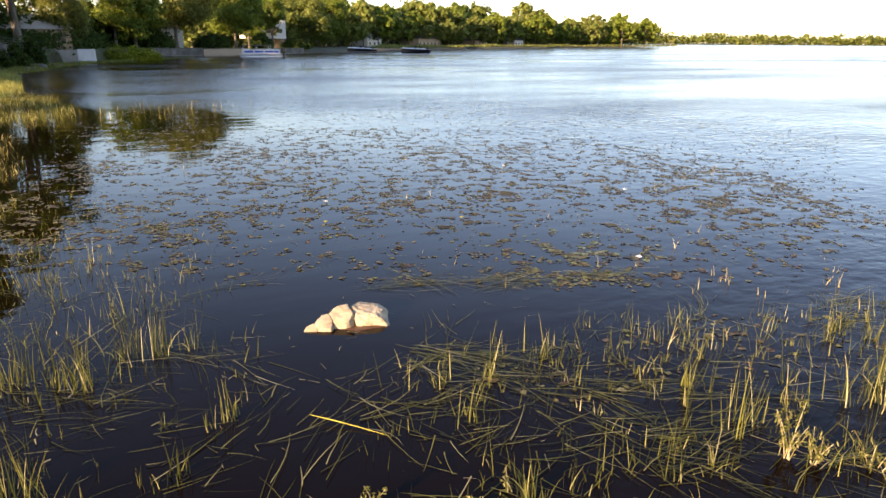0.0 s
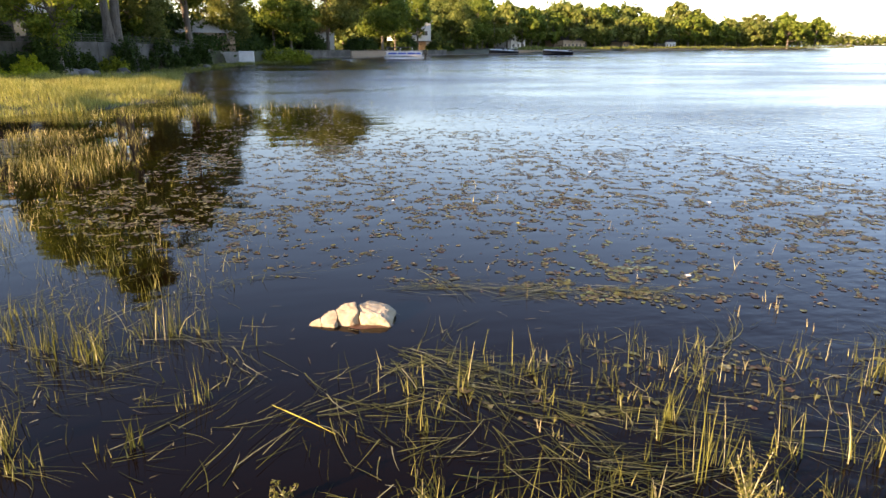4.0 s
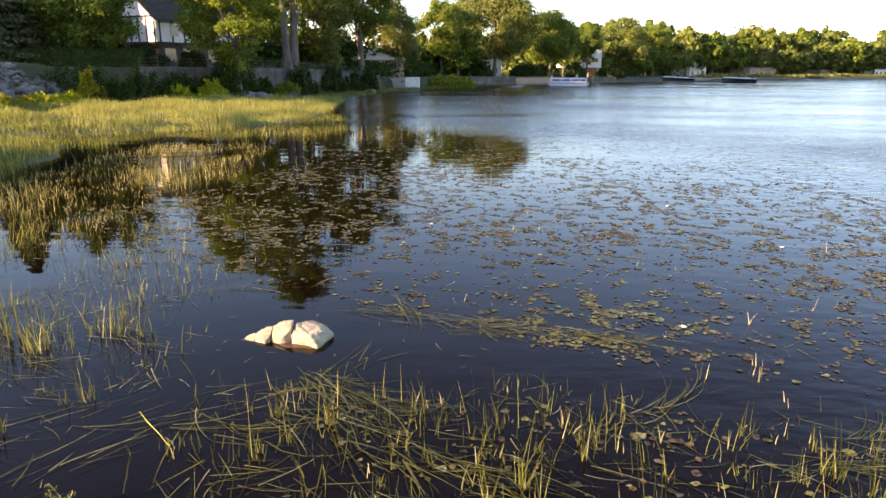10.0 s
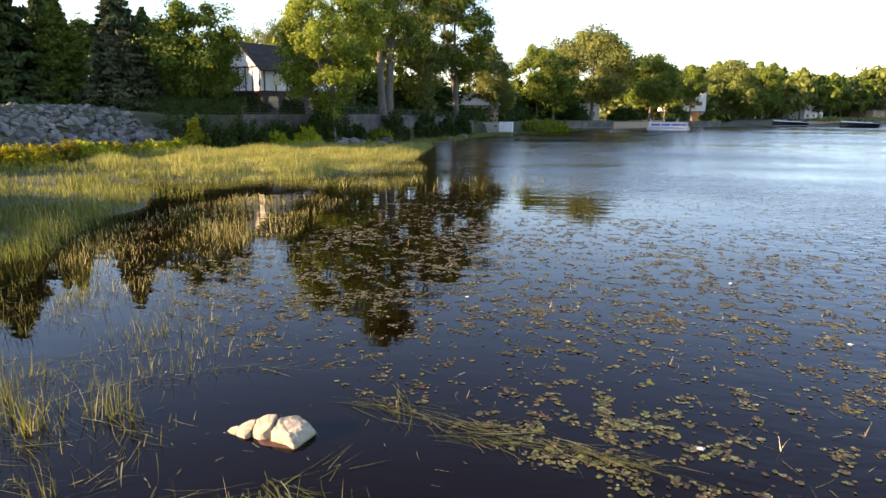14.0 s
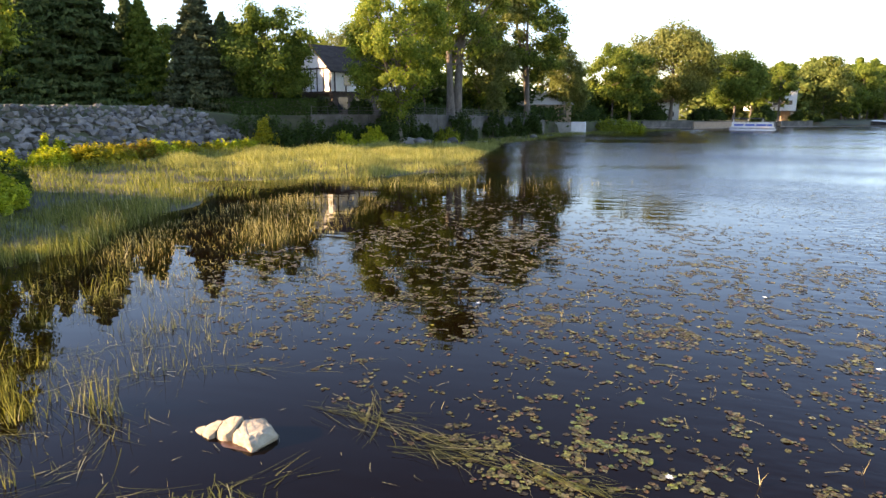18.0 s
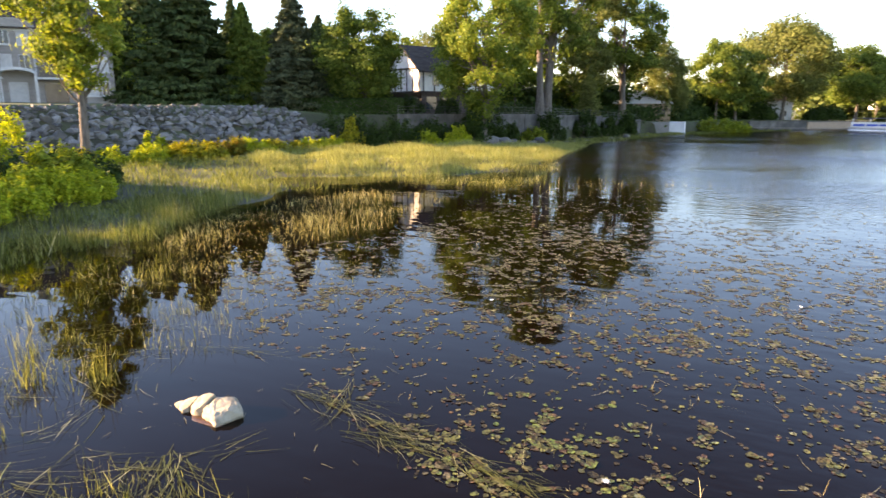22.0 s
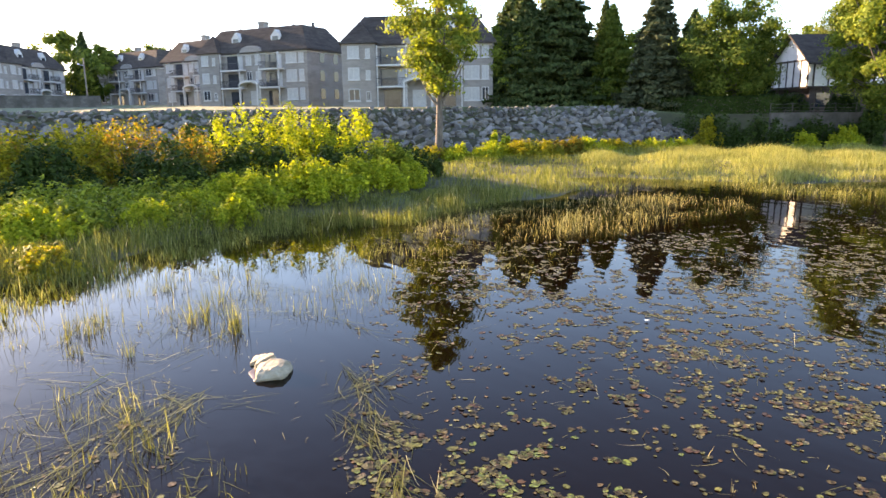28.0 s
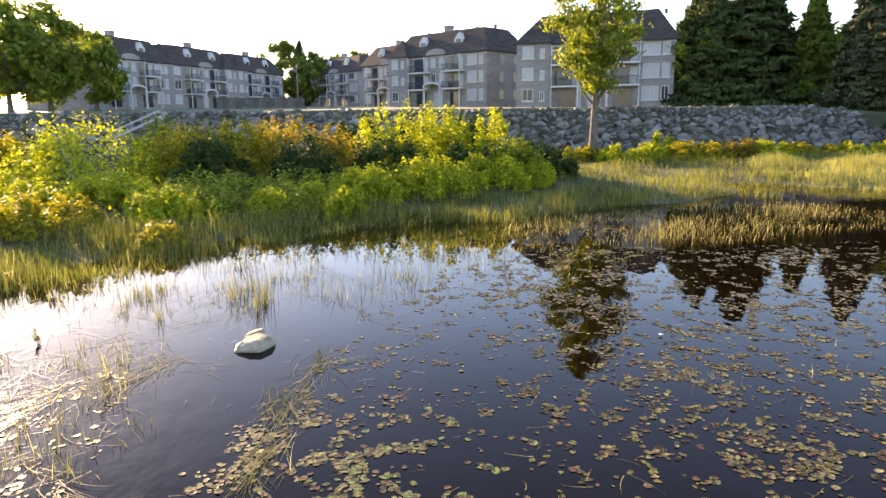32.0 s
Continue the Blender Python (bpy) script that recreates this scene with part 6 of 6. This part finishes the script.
STREAMS = [([(-1.95, -3.9), (-1.24, -2.71), (-0.44, -2.0), (0.58, -1.64), (1.3, -0.8)], 46, 0.12), ([(0.2, -1.6), (0.96, -2.64), (1.75, -3.45), (2.0, -4.1)], 50, 0.12), ([(0.4, -2.4), (1.34, -3.71), (1.73, -4.78), (2.1, -5.5)], 55, 0.13),
           ([(0.7, -2.1), (1.93, -3.25), (2.81, -3.66), (3.9, -4.6)], 60, 0.12), ([(0.9, 0.95), (2.29, 0.94), (3.6, 0.29), (5.2, -0.2)], 45, 0.10), ([(-1.7, 2.1), (-0.4, 2.3), (0.6, 3.0)], 22, 0.06),
           ([(-3.1, 0.05), (-2.4, -0.3), (-1.9, -0.6), (-1.55, -1.4)], 34, 0.10), ([(-4.6, -0.9), (-3.7, -1.15), (-2.9, -1.3)], 28, 0.13), ([(-2.9, -3.0), (-2.3, -2.7), (-1.95, -2.3), (-1.6, -1.6)], 24, 0.13), ([(1.7, -4.5), (2.6, -4.9), (3.3, -5.8)], 40, 0.12),
           ([(-5.6, -0.6), (-4.2, 0.2), (-3.0, 1.3), (-1.9, 2.0)], 26, 0.12), ([(-5.0, -2.4), (-3.9, -1.7), (-2.8, -1.9)], 16, 0.12), ([(-6.4, 1.0), (-5.2, 2.0), (-3.8, 2.6)], 30, 0.13), ([(2.6, -4.0), (3.6, -4.2), (4.9, -5.0)], 40, 0.12)]
# The short floating NEAR_LEFT blades also stand in for dark reflection streaks.
lying = strand_mesh("lying_reeds", [stream(line, n, 0.75, 0.009, band) for line, n, band in STREAMS] + [swathes(NEAR_LEFT, 38, 6, 0.7, 0.007), floating(NEAR_LEFT, 520, 0.45, 0.007, 0.9, 0.0, -0.5), swathes(FRONT, 30, 11, 0.9, 0.009), floating(FRONT, 420, 0.7, 0.009, 0.9), swathes(BUNDLE, 9, 11, 0.9, 0.009, 0.1, -1.0, 0.05), floating(BUNDLE, 40, 0.8, 0.008, 0.5, 0.1, -1.0)], M["reed_green"])
tagged(new("lying_reeds", lying), "bent reed blades floating on the water, some for dark reflection streaks", "reeds", kind="stuff")
debris = strand_mesh("drifting_bits", [floating(AISLE, 200, 0.2, 0.008, 1.2), floating(NEAR_LEFT, 130, 0.15, 0.014, 1.5)], M["stalk"])
tagged(new("drifting_bits", debris), "short bits of dead reed drifting on the water", "reeds", kind="stuff")
# cut pale stalks standing at the outer edge of the reeds
STUBS = np.array([(5.64, -1.48), (6.48, -1.0), (6.42, -1.23), (6.41, -1.47), (6.5, -2.13), (6.82, -2.27), (8.02, -2.22), (8.01, -2.36), (7.33, -3.25), (3.6, -2.6), (2.1, -2.2), (4.6, -3.0), (1.4, -3.6), (2.9, -3.3)])
for x, y in STUBS:
    thing = new("reed_stump")
    for k in range(int(rng.integers(2, 4))):
        way, tall = rng.uniform(0, 6.28), rng.uniform(0.12, 0.36)
        v, q = strands(rng, np.array([(*rng.normal(size=2) * 0.06, -0.06)]), np.array([way]), np.array([tall]), np.array([rng.uniform(0.0, 0.35)]), np.array([rng.uniform(0.1, 0.6)]), np.array([0.015]), 0.02)
        part("stalk", mesh_of("stalk", v, [q], M["stalk"]), None, thing)
    thing.matrix_world = pose(x, y, 0)
    tagged(thing, "short pale broken reed stalks standing in the water", "reeds", "broken reed stalks")

# ---- lily pads ----
PADS = [(-8, 9), (-5, 5), (-1.2, 2.6), (0.6, 1.6), (2.4, 0.2), (4.6, -1.0), (8.5, -2.2), (13, -0.5), (22, 7), (42, 20), (34, 36), (12, 38), (-1, 36), (-4, 30), (-4.5, 24), (-5, 14)]
BAY_PADS = [(-7, 10), (-5, 5.5), (-1.6, 2.2), (0.2, 1.7), (1.4, 0.9), (2.6, 0.3), (5.0, -0.9), (8.5, -1.8), (13, 0), (17, 8), (14, 18), (5, 24), (-3.5, 24), (-4.5, 14)]
NEAR_PADS = [(3.5, 1.2), (7.5, -1.5), (12, 0.5), (11.5, 7), (6, 8.5), (2.5, 5)]
FRONT_PADS = [(0.5, -2.2), (3.5, -2.0), (7.5, -2.8), (9.5, -4.2), (7.5, -5.5), (4.0, -4.0), (1.2, -3.6)]


def pad_shape(rng, sides=9):
    """A crumpled notched leaf with a lifted rim and a fold."""
    notch = rng.uniform(0, 6.28)
    a = notch + np.linspace(0.16, 2 * np.pi - 0.16, sides)
    r = 1.0 + 0.12 * rng.normal(size=sides)
    fold = rng.uniform(0, 6.28)
    curl = 0.08 * rng.random() * np.cos(2 * (a - fold)) + 0.14 * (rng.random(sides) < 0.3) * rng.random(sides)
    p = np.stack([np.cos(a) * r, np.sin(a) * r * rng.uniform(0.68, 0.95), np.maximum(curl, -0.02)], 1)
    v = np.concatenate([[(0.12 * math.cos(notch), 0.12 * math.sin(notch), -0.02)], p])
    return v, np.array([(0, i, i + 1) for i in range(1, sides)])


pad_kinds = [pad_shape(rng) for _ in range(16)]


def chains(poly, count, fade_from, fade_over, least):
    """Pads along creeping stems: ragged branching strings with thicker knots, and a few strays."""
    p = scatter(rng, poly, count)
    field = np.array([(noise.noise(Vector((x * 0.42, y * 0.42, 3.0))), noise.noise(Vector((x * 1.05, y * 1.05, 8.0))), noise.noise(Vector((x * 0.17, y * 0.17, 6.0))), noise.noise(Vector((x * 2.6, y * 2.6, 2.0)))) for x, y in p])
    string = np.maximum(1.0 - 6.0 * np.abs(field[:, 1]), 0) * np.clip(0.55 + 0.8 * field[:, 2] + 1.6 * field[:, 3], 0.0, 1.0)
    knot = 0.8 * np.clip(3.5 * (0.55 * field[:, 0] + 0.8 * field[:, 3] + 0.3 * field[:, 2] - 0.2), 0, 1)
    fade = 1.0 - 0.9 * np.clip((np.hypot(p[:, 0] - 4, p[:, 1] - 4) - fade_from) / fade_over, 0, 1)
    p = p[rng.random(len(p)) < fade * np.maximum(least, np.maximum(string, knot))]
    return p[np.hypot(p[:, 0] + 0.05, p[:, 1] + 0.1) > 1.25]


raw = np.concatenate([chains(PADS, 84000, 14, 24, 0.02), chains(BAY_PADS, 104000, 8, 16, 0.012), chains(FRONT_PADS, 900, 40, 1, 0.05), chains(NEAR_PADS, 9000, 60, 1, 0.015)])
raw = raw[np.argsort(np.hypot(raw[:, 0] - 5.5, raw[:, 1] - 1.5) * rng.uniform(0.3, 1.7, len(raw)))]
pad_meshes = [mesh_of("lily_pad", v, [q], M["pad_one"], True) for v, q in pad_kinds]
pad_meshes_green = [mesh_of("lily_pad", v, [q], M["pad_green"], True) for v, q in pad_kinds]
near, far = ([], [], [0]), ([], [], [0])
for i, (x, y) in enumerate(raw):
    s = 0.024 + 0.036 * rng.random() ** 1.5 + (0.024 if rng.random() < 0.05 else 0)
    tilt = pose(x, y, 0.004 + 0.006 * rng.random(), rng.normal() * 2.5, rng.normal() * 2.5, rng.uniform(0, 360)) @ Matrix.Diagonal((s, s, s, 1))
    if i < 290:
        green = rng.random() < 0.3
        if green:
            tilt = tilt @ Matrix.Diagonal((1.2, 1.2, 1.0, 1))
        o = new("lily_pad", (pad_meshes_green if green else pad_meshes)[i % 16])
        o.matrix_world = tilt
        tagged(o, "fresh green notched lily pad floating on the water" if green else "brownish notched lily pad floating on the water", "lily pad", "floating lily pads")
    else:
        v, q = pad_kinds[i % 16]
        m4 = np.array(tilt)
        # The lightened pad colour is chosen more often with distance.
        lightened = rng.random() < np.clip((math.hypot(x - 4.0, y + 1.0) - 5.0) / 13.0, 0.08, 0.9)
        vs, qs, n = far if lightened else near
        vs.append(v @ m4[:3, :3].T + m4[:3, 3])
        qs.append(q + n[0])
        n[0] += len(v)
for (vs, qs, n), mat, words in ((near, "pad", "scattered olive lily pads on the water"), (far, "pad_far", "scattered brown lily pads with lightened colours on the water")):
    tagged(new("lily_pads", mesh_of("lily_pads", np.concatenate(vs), [np.concatenate(qs)], M[mat], True)), words, "lily pads", kind="stuff")
stems = strand_mesh("lily_stems", [floating(PADS[:8] + [(16, 6), (10, 14), (-2, 14)], 420, 0.42, 0.008, 1.4, 0.0, -0.6)], M["reed"])
tagged(new("lily_stems", stems), "thin stems lying on the water between lily pads", "stems", kind="stuff")
standing = strand_mesh("lone_stalks", [clumps_at(scatter(rng, PADS[:8] + [(16, 6), (10, 14), (-2, 14)], 60), 1.0, 0.3, 0.01, 0.02, 0.2, 0.3)], M["stalk"])
tagged(new("lone_stalks", standing), "lone pale stalks rising between lily pads", "reeds", kind="stuff")


def flower(x, y, mat, label):
    bm = bmesh.new()
    for ring, (count, tilt, size) in enumerate(((7, 25, 0.07), (5, 60, 0.05))):
        for i in range(count):
            vs_ = [bm.verts.new(p) for p in ((0, 0, 0), (size * 0.5, size * 0.22, 0.01), (size, 0, 0.0), (size * 0.5, -size * 0.22, 0.01))]
            bm.faces.new(vs_)
            bmesh.ops.transform(bm, matrix=pose(0, 0, 0, 0, -tilt, 360 * i / count + ring * 30), verts=vs_)
    o = new("water_lily_flower", as_mesh("water_lily_flower", bm, mat))
    o.matrix_world = pose(x, y, 0.015)
    return tagged(o, label, "flower", "water lily flowers")


for x, y in ((6.02, 0.33), (8.85, 9.93), (9.97, 5.25), (1.9, 7.4)):
    flower(x, y, M["petal"], "open white water lily flower")
for x, y in ((4.32, 4.48), (1.29, 5.44)):
    flower(x, y, M["yellow_petal"], "yellow pond lily flower")

# leafy stalks and one yellow blade in the foreground


def water_plant(x, y, h, count, seed):
    """A few curved stalks with whorls of small narrow leaves towards their tips."""
    rng = np.random.default_rng(seed)
    thing = new("water_plant")
    places, outs, pieces = [], [], []
    for i in range(count):
        a, lean = rng.uniform(0, 6.28), rng.uniform(0.1, 0.55)
        tall = h * rng.uniform(0.6, 1.1)
        t = np.linspace(0, 1, 6)
        foot = rng.normal(size=2) * 0.05
        line = np.stack([foot[0] + math.cos(a) * lean * tall * t**1.6, foot[1] + math.sin(a) * lean * tall * t**1.6, -0.08 + tall * t], 1)
        pieces.append(tube(line, np.linspace(0.007, 0.003, 6), 4))
        n = int(34 * tall / 0.5)
        f = rng.uniform(0.35, 1.0, n)
        p = np.stack([np.interp(f, t, line[:, k]) for k in range(3)], 1)
        o = rng.normal(size=(n, 3)) * (1, 1, 0.4)
        places.append(p + o * 0.022)
        outs.append(o)
    v, q = joined(pieces)
    part("stem", mesh_of("stem", v, [q], M["stalk"]), None, thing)
    v, q = leaf_cards(rng, np.concatenate(places), np.concatenate(outs), 0.026, 0.3)
    part("leaves", mesh_of("leaves", v, [q], M["reed_green"]), None, thing)
    thing.matrix_world = pose(x, y, 0)
    return tagged(thing, "leafy yellow-green stalks standing in the shallows", "water plant", "stalks in the shallows")


for i, (x, y, h, k) in enumerate(((2.8, -5.3, 0.62, 9), (3.0, -5.5, 0.5, 6), (3.5, -5.8, 0.45, 5), (-0.02, -4.5, 0.3, 3), (-0.4, -4.6, 0.25, 3), (-1.3, -4.2, 0.4, 4), (4.9, -5.3, 0.4, 4))):
    water_plant(x, y, h, k, 300 + i)
v, q = tube([(-1.32, -2.48, 0.05), (-1.1, -2.74, 0.055), (-0.9, -2.93, 0.03), (-0.66, -3.2, 0.01)], [0.003, 0.006, 0.005, 0.002], 5)
tagged(new("yellow_reed", mesh_of("yellow_reed", v, [q], M["yellow_petal"])), "single bright yellow reed blade lying on the water", "water plant")

# ---- fence on the garden wall ----
fence = tagged(new("fence"), "dark metal garden fence with sagging chain on the wall", "fence")
for (x0, y0, z0), (x1, y1, z1) in zip(WALL, WALL[1:]):
    run = math.hypot(x1 - x0, y1 - y0)
    n = max(1, round(run / 2.4))
    for i in range(n):
        ta, tb = i / n, (i + 1) / n
        a = Vector((x0 + (x1 - x0) * ta, y0 + (y1 - y0) * ta, z0 + (z1 - z0) * ta))
        b = Vector((x0 + (x1 - x0) * tb, y0 + (y1 - y0) * tb, z0 + (z1 - z0) * tb))
        v, q = tube([a, a + Vector((0, 0, 1.0))], [0.04, 0.04], 6)
        part("post", mesh_of("post", v, [q], M["concrete"]), None, fence)
        t = np.linspace(0, 1, 7)
        for drop, base in ((0.14, 0.95), (0.03, 0.5), (0.03, 0.2)):
            line = [tuple(a.lerp(b, f) + Vector((0, 0, base - drop * 4 * f * (1 - f)))) for f in t]
            v, q = tube(line, [0.022] * 7, 4)
            part("rail", mesh_of("rail", v, [q], M["concrete"]), None, fence)

# ---- white wall, docks, boats ----
thing = tagged(new("boat_ramp_wall"), "white-ended concrete wall jutting into the water", "wall")
part("wall", soft(boxes(((-5.5, 0, -0.8), (0.9, 0.6, 2.1))), 0.04), M["pale_concrete"], thing)
part("end_block", soft(boxes(((0.91, -0.1, -0.8), (3.7, 0.9, 2.2))), 0.04), M["white_concrete"], thing, "white painted concrete end")
thing.matrix_world = pose(-6.8, 128.0, 0, 0, 0, -3)
for label, a, b, h, mat in (("low grey concrete shore wall", (8, 157), (20, 167), 1.9, "concrete"), ("brown stone shore wall", (20.3, 168), (34, 182), 1.7, "tan"), ("low grey shore wall", (40, 190), (56, 208), 1.5, "concrete"), ("low pale stone wall on the far shore", (96, 252), (122, 280), 1.0, "tan"), ("low pale stone wall on the far shore", (128, 284), (176, 320), 1.0, "wood"), ("low pale stone wall on the far shore", (188, 329), (262, 367), 1.0, "tan")):
    thing = tagged(new("shore_wall"), label, "wall")
    part("panel", soft(boxes(((0, -0.25, -0.8), (math.dist(a, b), 0.25, h))), 0.04), M[mat], thing)
    part("coping", boxes(((0, -0.32, h), (math.dist(a, b), 0.32, h + 0.12))), M["concrete"], thing)
    thing.matrix_world = pose(*a, 0, 0, 0, along(a, b))


def dock(a, b, label):
    thing = tagged(new("dock"), label, "dock")
    run = math.dist(a, b)
    n = int(run / 0.9)
    for i in range(n):
        part("plank", boxes(((run * i / n + 0.02, -0.7, 0.42), (run * (i + 1) / n - 0.02, 0.7, 0.5))), M["wood"], thing)
    for i in range(int(run / 4) + 1):
        for s in (-0.6, 0.6):
            part("post", boxes(((i * 4 - 0.05, s - 0.05, -1), (i * 4 + 0.05, s + 0.05, 0.56))), M["timber"], thing)
    thing.matrix_world = pose(*a, 0, 0, 0, along(a, b))
    return thing


dock((8, 157), (29, 163), "long pale floating dock beside the pontoon boat")
dock((40, 179), (63, 193), "long pale dock running out from the shore")
dock((64, 195), (90, 212), "long pale dock beside the moored motor boat")


def pontoon():
    thing = tagged(new("pontoon_boat"), "blue and white pontoon boat moored at a dock", "boat")
    for y in (-0.9, 0.9):
        v, q = tube([(-3.6, y, 0.2), (-3.2, y, 0.15), (3.0, y, 0.15), (3.5, y, 0.32)], [0.05, 0.33, 0.33, 0.05], 10)
        part("float", mesh_of("float", v, [q], M["alu"], True), None, thing)
    part("deck", soft(boxes(((-3.5, -1.25, 0.5), (3.3, 1.25, 0.62))), 0.03), M["white"], thing)
    for y in (-1.22, 1.18):
        part("side_panel", boxes(((-3.2, y, 0.66), (3.0, y + 0.05, 1.28))), M["white"], thing)
        for x in (-3.0, -1.3, 0.4, 2.0):
            part("side_stripe", boxes(((x, y - 0.012, 0.84), (x + (1.5 if x < 2 else 0.8), y + 0.062, 1.16))), M["blue"], thing, "blue canvas panel")
        part("rail", boxes(((-3.3, y, 1.36), (3.1, y + 0.04, 1.41))), M["alu"], thing)
        for x in np.linspace(-3.2, 3.0, 7):
            part("rail_post", boxes(((x - 0.02, y + 0.005, 0.62), (x + 0.02, y + 0.045, 1.36))), M["alu"], thing)
    part("canopy", soft(boxes(((-3.2, -1.15, 1.95), (1.6, 1.15, 2.08))), 0.05), M["rail"], thing, "dark canvas canopy")
    for x in (-3.0, -0.8, 1.4):
        for y in (-1.05, 1.05):
            part("canopy_pole", boxes(((x - 0.03, y - 0.03, 0.62), (x + 0.03, y + 0.03, 1.95))), M["alu"], thing)
    part("seat", soft(boxes(((-3.0, -1.0, 0.62), (-2.3, 1.0, 1.05))), 0.05), M["white"], thing)
    part("console", soft(boxes(((0.6, -0.9, 0.62), (1.1, -0.2, 1.4))), 0.04), M["white"], thing)
    motor = part("outboard_motor", soft(boxes(((3.45, -0.3, 0.75), (4.2, 0.3, 1.65))), 0.12), M["black"], thing, "black outboard motor")
    part("motor_leg", boxes(((3.7, -0.1, -0.3), (3.95, 0.1, 0.75))), M["black"], motor)
    return thing


boat = pontoon()
boat.matrix_world = pose(32.0, 156.5, 0, 0, 0, -5) @ Matrix.Diagonal((1.35, 1.35, 1.35, 1))


def runabout(label, hull_mat):
    thing = tagged(new("motor_boat"), label, "boat")
    bm = bmesh.new()
    rows = []
    for x in np.linspace(-3.2, 3.4, 10):
        f = (x + 3.2) / 6.6
        half = 1.15 * (1 - max(0, f - 0.45) ** 2 * 2.9)
        keel = -0.25 + 0.7 * max(0, f - 0.55) ** 1.6
        rows.append([bm.verts.new(p) for p in ((x, -half, 0.75 + 0.25 * f), (x, -half * 0.85, 0.2), (x, 0, keel), (x, half * 0.85, 0.2), (x, half, 0.75 + 0.25 * f))])
    for a, b in zip(rows, rows[1:]):
        for i in range(4):
            bm.faces.new((a[i], b[i], b[i + 1], a[i + 1]))
    bm.faces.new(rows[0])
    part("hull", bm, hull_mat, thing)
    bm = bmesh.new()
    top = []
    for x in np.linspace(-3.1, 3.3, 8):
        f = (x + 3.2) / 6.6
        half = 1.1 * (1 - max(0, f - 0.45) ** 2 * 2.9)
        top.append((Vector((x, -half, 0.8 + 0.25 * f)), Vector((x, half, 0.8 + 0.25 * f))))
    prev = None
    for a, b in top:
        cur = (bm.verts.new(a), bm.verts.new((a + b) / 2 + Vector((0, 0, 0.18))), bm.verts.new(b))
        if prev:
            bm.faces.new((prev[0], cur[0], cur[1], prev[1]))
            bm.faces.new((prev[1], cur[1], cur[2], prev[2]))
        prev = cur
    part("deck", bm, M["white"], thing)
    part("windscreen", boxes(((0.2, -0.85, 1.0), (0.26, 0.85, 1.5))), M["glass"], thing)
    part("tower", boxes(((-0.6, -1.0, 0.9), (-0.5, -0.94, 2.0)), ((-0.6, 0.94, 0.9), (-0.5, 1.0, 2.0)), ((-0.6, -1.0, 1.95), (-0.5, 1.0, 2.05))), M["black"], thing)
    part("engine_cover", soft(boxes(((-3.1, -0.6, 0.8), (-2.2, 0.6, 1.15))), 0.06), M["black"], thing)
    return thing


for (x, y, turn, words, mat) in ((94, 205, 175, "dark motor boat moored off the shore", "black"), (78, 214, 178, "motor boat with a dark cover at its dock", "black")):
    b = runabout(words, M[mat])
    b.matrix_world = pose(x, y, 0, 0, 0, turn) @ Matrix.Diagonal((1.5, 1.5, 1.5, 1))
buoy = new("buoy", boulder("buoy", "", (0.3, 0.3, 0.4), M["white"], 5, 0.0, detail=2))
buoy.matrix_world = pose(250, 330, 0.1)
tagged(buoy, "small white buoy far out on the lake", "buoy")

wall_run("wall_lawn", "low grey concrete wall across the lawn", [(-107, -6, 7.6), (-107, 8.5, 7.6)], 4.0, 0.4, M["concrete"], M["concrete"])

# gangway on the bank
thing = tagged(new("gangway"), "pale aluminium gangway lying on the stone bank", "stairs")
for s in (-0.55, 0.55):
    part("side_rail", boxes(((0, s - 0.04, 0.75), (6.4, s + 0.04, 0.85)), ((0, s - 0.04, 0), (6.4, s + 0.04, 0.15))), M["old_alu"], thing)
    for i in range(6):
        part("post", boxes(((i * 1.25 + 0.05, s - 0.03, 0.1), (i * 1.25 + 0.11, s + 0.03, 0.8))), M["old_alu"], thing)
for i in range(16):
    part("step", boxes(((i * 0.4, -0.5, 0.02), (i * 0.4 + 0.3, 0.5, 0.08))), M["old_alu"], thing)
gx0, gy0 = polar(E32, 100.6, 64)
thing.matrix_world = pose(gx0, gy0, 2.6, 0, -24, 112) @ Matrix.Diagonal((0.72, 0.72, 0.72, 1))

# street pole
thing = tagged(new("street_lamp"), "tall wooden pole with a street lamp", "street lamp")
v, q = tube([(0, 0, -1), (0, 0, 9)], [0.16, 0.11], 8)
part("pole", mesh_of("pole", v, [q], M["wood"]), None, thing)
v, q = tube([(0, 0, 7.6), (-1.5, -0.8, 8.0)], [0.05, 0.04], 6)
part("arm", mesh_of("arm", v, [q], M["alu"]), None, thing)
part("lamp_head", soft(boxes(((-1.9, -1.0, 7.9), (-1.4, -0.7, 8.1))), 0.03), M["alu"], thing)
put(thing, *polar(E32, 86.5, 150))
